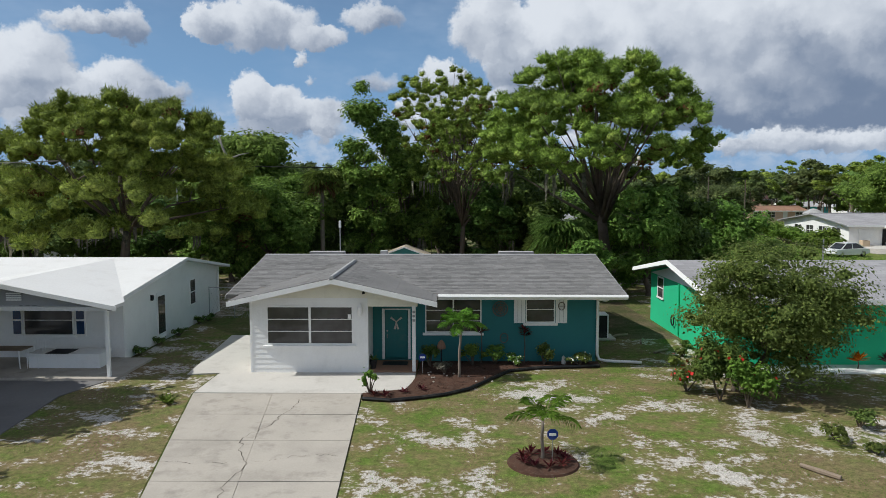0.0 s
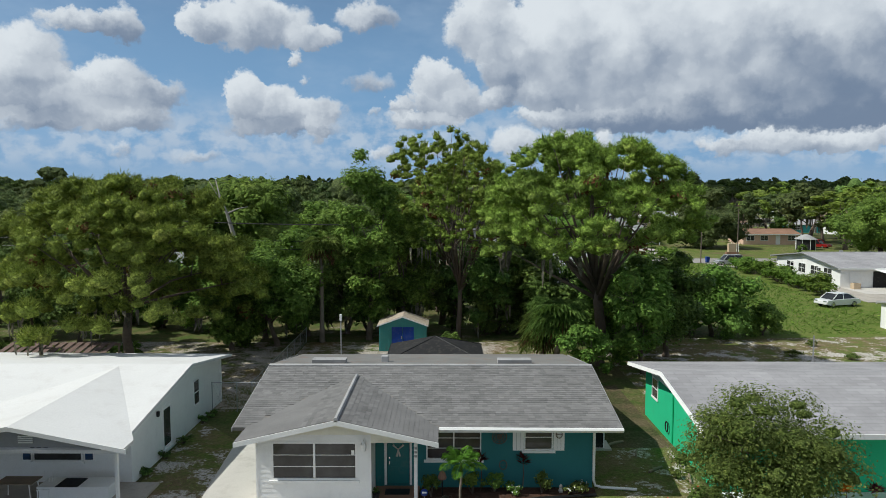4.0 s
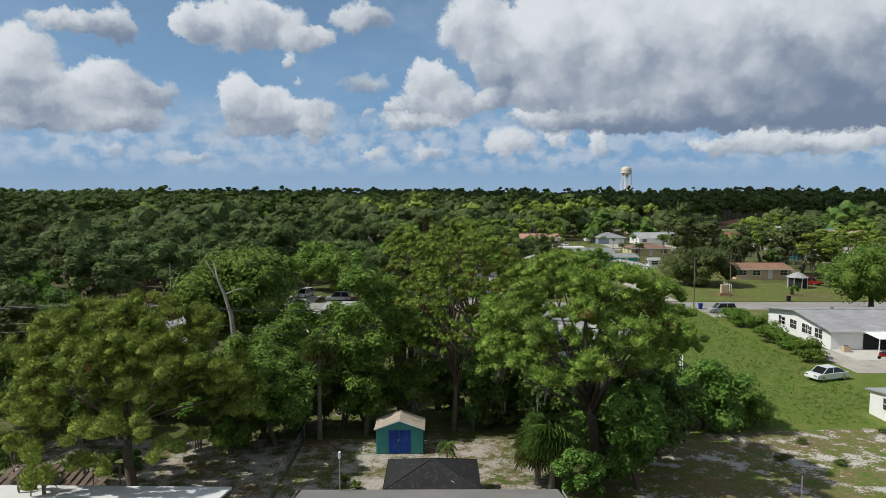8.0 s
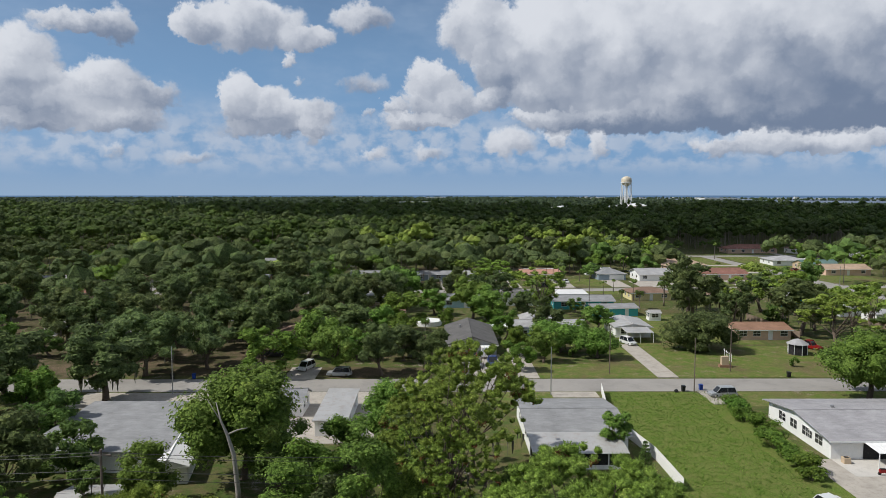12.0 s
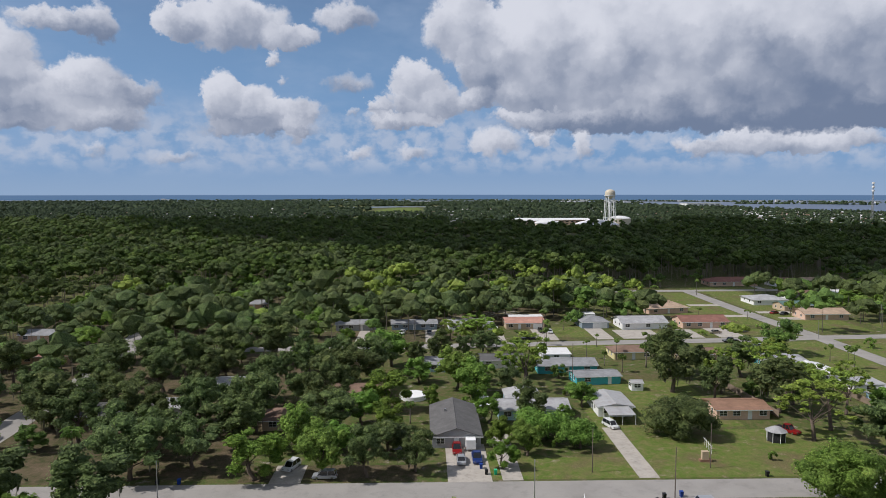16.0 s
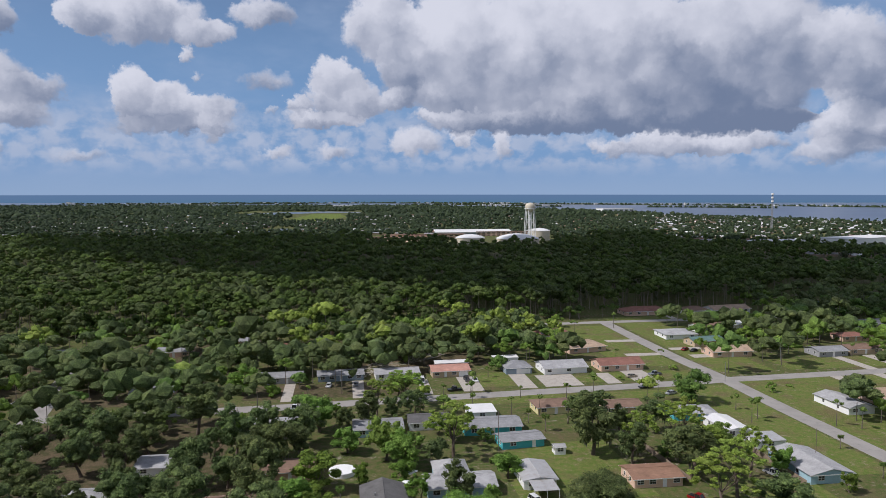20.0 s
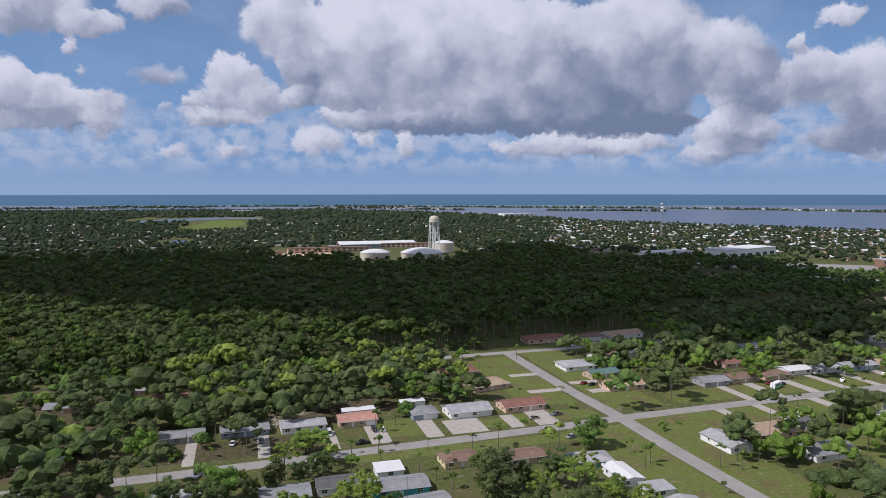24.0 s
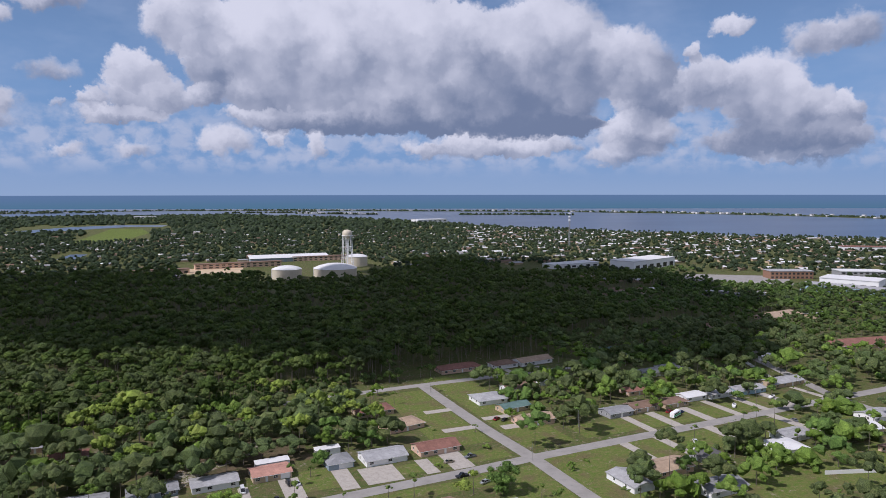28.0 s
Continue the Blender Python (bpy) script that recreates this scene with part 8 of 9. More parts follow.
# water tower, tanks and mast
tw = thing("water_tower", "pale water tower on tall legs", "water tower", (277, 1042, 0))
part("tank", lathe([(1.5, 44.5), (6.2, 47.2), (7.4, 50), (7.6, 53.5), (7.0, 56.2), (4.6, 58.2), (0.8, 59.2)], 20), M["towerpaint"], tw, "cream painted tank", True)
part("walkway", lathe([(7.6, 49.6), (8.5, 49.6), (8.5, 50.5), (7.7, 50.5)], 20), M["white"], tw)
part("riser", tube([(0, 0, 0), (0, 0, 45)], 1.0, 10), M["white"], tw)
for k in range(6):
    a = 1.0472 * k
    part("leg", tube([(9.6 * math.cos(a), 9.6 * math.sin(a), 0), (7.0 * math.cos(a), 7.0 * math.sin(a), 50)], 0.5, 6), M["white"], tw)
    b = a + 1.0472
    for z0, z1 in ((2, 17), (17, 33), (33, 48)):
        r0, r1 = 9.6 - 2.6 * z0 / 50, 9.6 - 2.6 * z1 / 50
        part("brace", tube([(r0 * math.cos(a), r0 * math.sin(a), z0), (r1 * math.cos(b), r1 * math.sin(b), z1)], 0.14, 4), M["white"], tw)
        part("brace", tube([(r1 * math.cos(a), r1 * math.sin(a), z1), (r1 * math.cos(b), r1 * math.sin(b), z1)], 0.2, 4), M["white"], tw)


def tank(label, x, y, r, h, mat="towerpaint"):
    t = thing("storage_tank", label, "storage tank", (x, y, 0), 0, "water works tanks")
    part("shell", lathe([(r, 0), (r, h)], 28), M[mat], t)
    part("dome", lathe([(r * 1.02, h), (r * 0.8, h + r * 0.1), (r * 0.45, h + r * 0.19), (0.5, h + r * 0.23)], 28), M["whiteroof"], t, "white domed roof")
    part("ladder", box(-r - 0.5, -r - 0.02, -0.4, 0.4, 0, h), M["white"], t)


tank("cream round storage tank with white dome", 168, 950, 20, 13)
tank("wide cream storage tank with white dome", 236, 955, 30, 11)
tank("tall cream storage tank behind the tower", 300, 1072, 17, 15)
hall = thing("works_hall", "long low white roofed hall", "building", (151, 1180, 0), 0)
part("wall", box(0, 130, 0, 26, 0, 7), M["bluegrey"], hall)
part("roof", plate([(-2, -2, 7.0), (132, -2, 7.0), (132, 28, 10.5), (-2, 28, 10.5)], 0.4), M["whiteroof"], hall)
for k in range(12):
    part("bay_door", box(6 + 10.6 * k, 11 + 10.6 * k, -0.2, -0.02, 0, 4.6), M["grey"], hall)
ms = thing("radio_mast", "tall grey lattice radio mast", "mast", (811, 1250, 0))
for k in range(3):
    a = 2.0944 * k
    part("leg", tube([(2.2 * math.cos(a), 2.2 * math.sin(a), 0), (0.9 * math.cos(a), 0.9 * math.sin(a), 73)], 0.35, 5), M["grey"], ms)
for k in range(14):
    z, r = 5 * k, 2.2 - 1.3 * 5 * k / 73
    r2 = 2.2 - 1.3 * 5 * (k + 1) / 73
    for j in range(3):
        a, b = 2.0944 * j, 2.0944 * (j + 1)
        part("brace", tube([(r * math.cos(a), r * math.sin(a), z), (r2 * math.cos(b), r2 * math.sin(b), z + 5)], 0.15, 4), M["grey"], ms)
for z in (56, 63, 70):
    part("antenna_ring", lathe([(2.6, z), (2.6, z + 3)], 8), M["white"], ms)


def block(label, x, y, w, d, h, turn, wall, roof, floors=1, name="building", bays=6):
    b = thing(name, label, "building", (x, y, 0), turn)
    FOOT.append((x - 5, y - 5, x + w + 5, y + d + 5))
    part("wall", box(0, w, 0, d, 0, h), M[wall], b)
    part("roof", box(-0.6, w + 0.6, -0.6, d + 0.6, h + 0.005, h + 0.9), M[roof], b)
    for f in range(floors):
        for k in range(bays):
            z = 0.9 + f * (h / floors)
            part("window", box(w * (k + 0.2) / bays, w * (k + 0.75) / bays, -0.15, -0.02, z, z + h / floors * 0.5), M["glass"], b)


block("big white warehouse with white roof", 654, 835, 116, 42, 13, 20, "white", "whiteroof", 1)
block("brown brick two storey building", 760, 686, 56, 25, 10, -25, "brick", "roof_light", 2, bays=10)
block("white commercial hall with flat roof", 745, 600, 62, 40, 12, -65, "white", "whiteroof", 1)
block("grey commercial building with flat roof", 703, 592, 84, 26, 8, -70, "ltblue", "roof_light", 2, bays=10)
block("grey shop block with flat roof", 860, 660, 60, 30, 8, -30, "grey", "whiteroof", 2, bays=8)
block("long white roofed shops", 560, 900, 90, 30, 6, 10, "white", "whiteroof", 1)
block("white pavilion near the shore", 900, 2380, 120, 60, 16, 4, "white", "whiteroof", 2)
block("white building near the shore", -60, 3300, 90, 40, 12, 0, "white", "whiteroof", 2)
block("red roofed community building", 1255, 960, 70, 30, 8, -35, "white", "roof_red", 1)
block("second red roofed community building", 1320, 920, 60, 30, 8, -35, "white", "roof_red", 1)
block("row of brown roofed flats", 60, 1110, 130, 14, 7, 3, "peach", "roof_brown", 2, bays=14)
block("far row of brown roofed flats", 220, 1180, 120, 14, 7, -4, "peach", "roof_brown", 2, bays=14)
block("brown roofed flats by the works", -40, 1060, 90, 14, 6, 3, "peach", "roof_brown", 1, bays=10)
block("flats under the cloud's shade", 565, 600, 30, 11, 5, -35, "grey", "roof_light", 1, bays=5)
block("second flats under the cloud's shade", 580, 568, 30, 11, 5, -35, "grey", "roof_light", 1, bays=5)


# ---- woods: separate trees near, one mass far ----
ROADS = [(-420, 119.5, 520, 132.5), (-110, 239, 150, 252), (40, 246, 150, 262), (140, 253, 530, 282), (143, 118, 156, 392), (58, 377, 266, 394), (-99, 128, -96, 200), (-103, 200, -100, 235), (-108, 235, -104, 262), (-113, 262, -109, 290), (-118, 290, -114, 384), (340, 128, 358, 275)]
CLEAR = FOOT + ROADS + [(a, c, b, d) for a, b, c, d, k in LAWNS if k == "lawn"] + [(-62, 110, -10, 121), (28, 60, 50, 121), (10, 68, 27, 120), (3, 130, 20, 158), (66, 130, 100, 166), (-2, 256, 130, 282), (150, 388, 262, 400)]
CL = np.array(CLEAR)


def free(x, y, pad):
    return not np.any((x > CL[:, 0] - pad) & (x < CL[:, 2] + pad) & (y > CL[:, 1] - pad) & (y < CL[:, 3] + pad))


def far_proto(kind, seed):
    return {"oak": lambda: broadleaf("", 0, 0, 11.0, 6.4, seed, 2000, 0.36, 0.4, 0.18, 34, "oak", 7, core=0.8, flat=0.8, cheap=True),
            "oak2": lambda: broadleaf("", 0, 0, 13.0, 5.4, seed, 2000, 0.36, 0.4, 0.22, 34, "oak", 6, core=0.8, flat=0.85, cheap=True),
            "broad": lambda: broadleaf("", 0, 0, 8.4, 4.6, seed, 1800, 0.34, 0.3, 0.12, 30, "broad", core=0.8, cheap=True),
            "lime": lambda: broadleaf("", 0, 0, 8.8, 4.2, seed, 1800, 0.32, 0.3, 0.12, 24, "lime", core=0.8, cheap=True),
            "dark": lambda: broadleaf("", 0, 0, 7.6, 4.6, seed, 1800, 0.32, 0.3, 0.08, 24, "darkleaf", core=0.8, cheap=True),
            "pine": lambda: pine("", 0, 0, 14.5, 4.8, seed, 2200, 0.26, 0.3, 0.45, 40, moss=0, cheap=True),
            "palm": lambda: palm("", 0, 0, 6.5, 16, 1.9, seed, True, 0.16, "cabbage", 7, 0.28, 4),
            "bush": lambda: broadleaf("", 0, 0, 2.6, 1.7, seed, 420, 0.2, 0.1, 0.05, 9, "broad", core=0.8, cheap=True)}[kind]()


LABELS = {"oak": "spreading live oak with grey moss", "oak2": "tall live oak with grey moss", "broad": "dense green broadleaf tree", "lime": "bright green leafy tree", "dark": "dark rounded leafy tree", "pine": "slash pine with open crown", "palm": "cabbage palm with round head of fronds", "bush": "rounded green yard bush"}
CATS = {"palm": "palm tree", "bush": "shrub"}
protos = {}
for i, k in enumerate(LABELS):
    protos[k] = []
    for j in range(2 if k in ("palm", "bush") else 3):
        p = far_proto(k, 400 + 10 * i + j)
        p.name = {"palm": "cabbage_palm", "bush": "shrub", "pine": "pine_tree"}.get(k, "tree")
        tagged(p, LABELS[k], CATS.get(k, "tree"), "neighbourhood trees")
        protos[k].append([p, False])
spots = []
gen = random.Random(17)


def plant(kind, x, y, k=1.0, tall=1.0):
    """Notes a tree; the nearest become things of their own, the others one mass."""
    WANTED.append((kind, x, y, k, tall))


WANTED = []


def raise_tree(kind, x, y, k, tall):
    slot = gen.choice(protos[kind])
    m = pose(x, y, 0, 0, 0, gen.uniform(0, 360)) @ Matrix.Diagonal((k * gen.uniform(0.9, 1.1), k * gen.uniform(0.9, 1.1), k * tall * gen.uniform(0.92, 1.08), 1))
    if not slot[1]:
        slot[0].matrix_basis = m
        slot[1] = True
    else:
        keep = slot[0].matrix_basis.copy()
        slot[0].matrix_basis = Matrix()
        copy_thing(slot[0], m)
        slot[0].matrix_basis = keep


def scatter(x0, x1, y0, y1, gap, mixture, pad=2.5, k=(0.75, 1.15)):
    tries = int((x1 - x0) * (y1 - y0) / (gap * gap) * 2.2)
    for _ in range(tries):
        x, y = gen.uniform(x0, x1), gen.uniform(y0, y1)
        if not free(x, y, pad) or any((x - a) ** 2 + (y - b) ** 2 < gap * gap for a, b in spots):
            continue
        spots.append((x, y))
        plant(gen.choices([m for m, _ in mixture], [w for _, w in mixture])[0], x, y, gen.uniform(*k))


# trees with a place of their own
# kind, place, crown radius and height
PLACED = []
PLACED += [("dark", *q) for q in ((120.6, 233.1, 9.8, 14.7), (156.2, 269.5, 7, 12.5), (252.4, 312.7, 9.3, 16.7), (251.9, 362.5, 8.3, 13.3), (262.4, 199.6, 8.5, 15.2), (72.2, 310.2, 8.2, 13.1), (-83.5, 148.2, 3.9, 6.3), (62, 287, 5.8, 7.6), (88, 300, 4.6, 6.1),)]
PLACED += [("oak2", *q) for q in ((185.4, 277.3, 10.7, 17.1), (197.4, 200.5, 7.6, 12.2), (401.5, 327.8, 9.7, 19.3), (198.6, 336, 9, 14.5), (187.1, 292.1, 6.6, 11.9), (28.8, 309, 5.6, 11.2), (68, 188.8, 7.8, 23.4), (4.3, 222.3, 5.2, 12.5), (22.4, 184.7, 4.5, 8.9), (-81.1, 211.9, 7.7, 13.8), (-48.2, 221.7, 10.6, 19), (88, 170, 8.1, 15.6), (73, 205, 8.4, 16.2), (94, 204, 6.8, 13), (252, 340, 7.4, 14.3), (262, 345, 8.1, 15.6), (334, 330, 7.4, 14.3), (20, 230, 5.4, 10.4), (-57, 117, 7.4, 14.3), (-74, 117, 7.4, 14.3),)]
PLACED += [("broad", *q) for q in ((233.2, 322.6, 7.5, 12), (215.7, 199.1, 14.6, 19), (373.4, 322.8, 12.3, 19.7), (358.1, 274, 13.2, 18.4), (332.1, 250.6, 8.7, 12.2), (16.9, 254.6, 7, 9.8), (-10.8, 219.1, 7.5, 14.9), (13.2, 186, 6.9, 11), (-40.4, 263.6, 6.7, 12), (-20.3, 133.2, 5.8, 10.5), (-28.2, 146.7, 6.4, 11.5), (8.8, 192.7, 7.2, 11.6), (106, 187, 5.8, 8.4), (202, 297, 5.8, 8.4), (214, 312, 5.8, 8.4), (232, 204, 7.5, 10.9), (240, 210, 6.9, 10.1), (250, 206, 6.3, 9.2), (282, 212, 7.5, 10.9), (290, 206, 6.9, 10.1), (40, 176, 4.6, 6.7), (30, 205, 5.2, 7.6), (-2, 200, 5.8, 8.4),)]
PLACED += [("broad", *q) for q in ((-18, 146, 4.9, 7.1),)]
PLACED += [("oak", *q) for q in ((322.3, 358.6, 10, 18), (341.3, 351.3, 12.2, 19.5), (172, 213.2, 7.4, 11.9), (60.8, 318.8, 8.3, 13.3), (164.5, 205.6, 7.8, 12.4), (-55, 265.7, 7.9, 14.3), (-103.7, 280, 11.1, 17.8), (-120.8, 282.4, 11.4, 18.3), (-90.1, 200.5, 10.3, 16.4), (-43.2, 182.7, 8.9, 16.1), (-24.3, 191.3, 7.5, 13.5), (-72.3, 241.7, 9.5, 15.2), (-11.6, 132.9, 5.5, 9.9), (-2.3, 135.4, 4.7, 9.4), (-56.9, 132.8, 9.3, 13), (-46.8, 138.1, 6.9, 11), (-87.4, 162.6, 10.8, 17.3), (-45.6, 167.5, 6.6, 9.2), (310, 262, 7.2, 9.9), (345, 262, 8, 11), (80, 305, 7.2, 9.9), (-22, 156, 8, 11), (-8, 145, 6, 8.2),)]
PLACED += [("oak", *q) for q in ((-42, 150, 8.8, 12.1), (97, 142, 8, 11),)]
PLACED += [("bush", *q) for q in ((156.7, 240.6, 2.7, 4.9), (-16.5, 260.3, 2, 3.9), (168, 246, 1.4, 2.1), (214, 232, 2.2, 3.4), (71, 139, 1.5, 2.3),)]
PLACED += [("lime", *q) for q in ((177, 200.3, 5.9, 9.4), (163, 306.3, 4.1, 6.6), (-9.9, 174.6, 6.9, 12.4), (-30, 262.2, 2.8, 4.4), (-33.1, 132.2, 6.5, 11.7), (15.1, 136.3, 3.6, 6.4), (322, 252, 5.2, 8.8), (12, 176, 4.2, 7), (-9, 158, 5, 8.4),)]
PLACED += [("palm", *q) for q in ((133.3, 212, 2.6, 6.8), (228.3, 247.1, 2.6, 8.6), (264.5, 246.6, 2.6, 10.3), (282.4, 250.4, 2.6, 10.2), (171.1, 202.6, 2.6, 8.4), (42.8, 248.1, 2.6, 6.9), (45.5, 269.2, 2.6, 9.7), (77.5, 243.1, 2.3, 6.8), (86.8, 240.6, 2.6, 7.6), (118, 355.5, 2.2, 8.8), (145.2, 369.3, 2.3, 7.5), (129.3, 208.8, 2.6, 8.1), (154.1, 201.4, 2.6, 8.3), (160.3, 197.8, 2.6, 8.4), (69.3, 216, 2.6, 8.8), (75.9, 227, 2, 6.1), (62.5, 225.8, 2, 7.9), (53, 227.1, 1.6, 7.9), (44.6, 255.4, 2.2, 7.8), (-69.8, 137.3, 2.6, 10.6), (131.5, 222, 1.8, 5.9), (33, 249.5, 1.6, 5.2), (61, 246, 1.5, 4.9),)]
PLACED += [("palm", *q) for q in ((55, 276, 2, 6.5), (60, 210, 2, 6.5), (271, 259, 1.8, 5.9), (283, 262, 1.6, 5.2),)]
PLACED += [("pine", *q) for q in ((80.9, 187, 6.1, 12.3), (92.4, 187.6, 9.4, 17), (95.2, 176.6, 6.5, 13), (93.6, 156.8, 8.4, 15.1), (18.1, 244.9, 7.8, 12.4), (-138, 330.2, 8.8, 17.6), (27.8, 192.2, 8.5, 22.1), (85.9, 150.3, 8, 14.5), (104, 168, 5.7, 13.8), (101, 198, 5.7, 13.8), (8, 232, 5.4, 13.1),)]
SIZE = {"oak": (6.4, 11.0, 14.0), "oak2": (5.4, 13.0, 17.0), "broad": (4.6, 8.4, 13.0), "lime": (4.2, 8.8, 11.0), "dark": (4.6, 7.6, 13.0), "pine": (4.8, 14.5, 17.0), "palm": (2.0, 7.6, 9.5), "bush": (1.7, 2.6, 4.0)}
for kind, x, y, r, h in PLACED:
    spots.append((x, y))
    r = min(r, 8.0)
    k = r / SIZE[kind][0]
    plant(kind, x, y, k, min(h, SIZE[kind][2]) / (SIZE[kind][1] * k))
OAKY = [("oak", 5), ("oak2", 4), ("broad", 2), ("dark", 1.5), ("lime", 1), ("palm", 0.6)]
MIXED = [("oak2", 3), ("oak", 1), ("broad", 3), ("lime", 1.5), ("palm", 2.5), ("dark", 3), ("bush", 2)]
scatter(-150, -10, 133, 240, 8.6, OAKY, 1.2, (0.8, 1.3))
scatter(-160, -36, 250, 385, 8.5, OAKY, 1.2, (0.85, 1.25))
scatter(-36, 96, 298, 380, 6.4, [("oak", 4), ("oak2", 4), ("pine", 3), ("broad", 2), ("lime", 1)], 1.0, (0.8, 1.15))
scatter(-130, -42, 50, 118, 7.4, OAKY, 2.0, (0.85, 1.2))
scatter(-10, 145, 133, 245, 8.0, [("oak2", 2), ("broad", 3), ("lime", 2), ("palm", 3), ("pine", 1.5), ("dark", 1), ("bush", 3)], 1.0, (0.6, 1.0))
scatter(80, 345, 62, 117, 9, OAKY, 2.0)
scatter(155, 345, 136, 182, 8.5, OAKY, 2.0)
scatter(155, 350, 180, 400, 7.2, MIXED, 0.6, (0.75, 1.3))
scatter(358, 470, 200, 470, 8.5, OAKY, 1.0, (0.8, 1.2))
scatter(262, 400, 395, 470, 7.5, OAKY, 1.0, (0.8, 1.2))
scatter(60, 145, 320, 380, 8, [("oak", 2), ("broad", 2), ("palm", 2), ("lime", 1)], 1.0, (0.6, 0.95))
scatter(-150, 45, 256, 300, 8.0, OAKY, 0.5, (0.9, 1.25))
CL = np.array(FOOT + ROADS)
scatter(40, 345, 176, 400, 21, [("palm", 2.5), ("bush", 4)], 1.2, (0.6, 1.0))
scatter(-10, 140, 131, 180, 20, [("palm", 1), ("bush", 4)], 1.5, (0.45, 0.75))
WANTED.sort(key=lambda t: t[1] ** 2 + t[2] ** 2 - 30000 * (t[3] > 1.45))
for t in WANTED[:250]:
    raise_tree(*t)
REST = WANTED[250:]
for k in protos:
    for p, used in protos[k]:
        if not used:
            p.matrix_basis = pose(-150 - 9 * len(k), 392, 0)


def wood(name, label, xs, ys, r, h, cards, size, mat, seed, core=True, trunk=True, lobes=3):
    """Many crowns in one mass: each a dome of rounded lobes with leaves over them, and a trunk."""
    g = np.random.default_rng(seed)
    n = len(xs)
    tr, th = r * np.exp(g.normal(0, 0.24, n)).clip(0.6, 1.7), h * g.normal(1.0, 0.15, n).clip(0.6, 1.4)
    first = (np.arange(lobes) == 0)[None]
    ang = g.uniform(0, 6.283, (n, 1)) + np.arange(lobes)[None] * 6.283 / max(lobes - 1, 1) + g.normal(0, 0.35, (n, lobes))
    out = tr[:, None] * np.where(first, 0.08, g.uniform(0.3, 0.82, (n, lobes))) * (lobes > 1)
    lr = tr[:, None] * (np.where(first, g.uniform(0.4, 0.55, (n, lobes)), g.uniform(0.2, 0.38, (n, lobes))) if lobes > 1 else g.uniform(0.9, 1.1, (n, lobes)))
    P = np.stack([xs[:, None] + out * np.cos(ang), ys[:, None] + out * np.sin(ang), th[:, None] - lr * 0.8 - 0.62 * out ** 2 / tr[:, None] - g.uniform(0, 0.3, (n, lobes)) * tr[:, None] * ~first], 2).reshape(-1, 3)
    rr = lr.ravel()
    k, per = len(rr), max(2, cards // lobes)
    u = ball_points(k * per, g)
    u[:, 2] = np.abs(u[:, 2]) * 1.1 - 0.28
    p = np.repeat(P, per, 0) + u * (np.repeat(rr, per) * g.uniform(0.8, 1.2, k * per))[:, None] * [1, 1, 0.85]
    q = u.copy()
    q[:, 2] += 0.3
    v, f = leaf_tris(p, q, size, g, 0.7, 0.45)
    vs, fs, ids, off = [v], [f], [np.zeros(len(f), np.int32)], len(v)
    if core:
        jig = 0.84 + 0.2 * g.normal(0, 1, (k, len(ICO0_V), 1)).clip(-1.5, 1.5)
        cv = P[:, None, :] + ICO0_V[None] * jig * rr[:, None, None] * np.array([1, 1, 0.85])
        vs.append(cv.reshape(-1, 3))
        fs.append((ICO0_F[None] + (np.arange(k) * len(ICO0_V))[:, None, None]).reshape(-1, 3) + off)
        ids.append(np.zeros(k * len(ICO0_F), np.int32))
        off += k * len(ICO0_V)
    if trunk:
        t = np.array([[-0.2, -0.12, 0], [0.2, -0.12, 0], [0, 0.22, 0], [0, 0, 1.0]])
        tv = np.stack([xs, ys, np.zeros(n)], 1)[:, None, :] + t[None] * np.stack([np.ones(n), np.ones(n), th * 0.9], 1)[:, None, :]
        tf = np.array([[0, 1, 3], [1, 2, 3], [2, 0, 3]])
        vs.append(tv.reshape(-1, 3))
        fs.append((tf[None] + (np.arange(n) * 4)[:, None, None]).reshape(-1, 3) + off)
        ids.append(np.full(n * 3, 2, np.int32))
    o = soup(name, np.concatenate(vs), np.concatenate(fs), [M[mat], M[mat], M["palebark"]], None, "", np.concatenate(ids))
    return tagged(o, label, "woods", "", "stuff")


FOOTS = np.array(FOOT)


def jitter_grid(x0, x1, y0, y1, gap, g):
    nx, ny = int((x1 - x0) / gap), int((y1 - y0) / gap)
    X, Y = np.meshgrid(np.arange(nx), np.arange(ny))
    X = x0 + (X + 0.5 * (Y % 2) + g.uniform(-0.42, 0.42, X.shape)) * gap
    Y = y0 + (Y + g.uniform(-0.42, 0.42, Y.shape)) * gap
    return X.ravel(), Y.ravel()


def in_view(x, y, pad=40):
    """The wedge of country that the flight looks over."""
    return (x > -0.66 * y - pad) & (x < 1.52 * y + pad)


def keep_out(x, y, pad, boxes):
    m = np.ones(len(x), bool)
    for a, b, c, d in boxes:
        m &= ~((x > a - pad) & (x < c + pad) & (y > b - pad) & (y < d + pad))
    return m


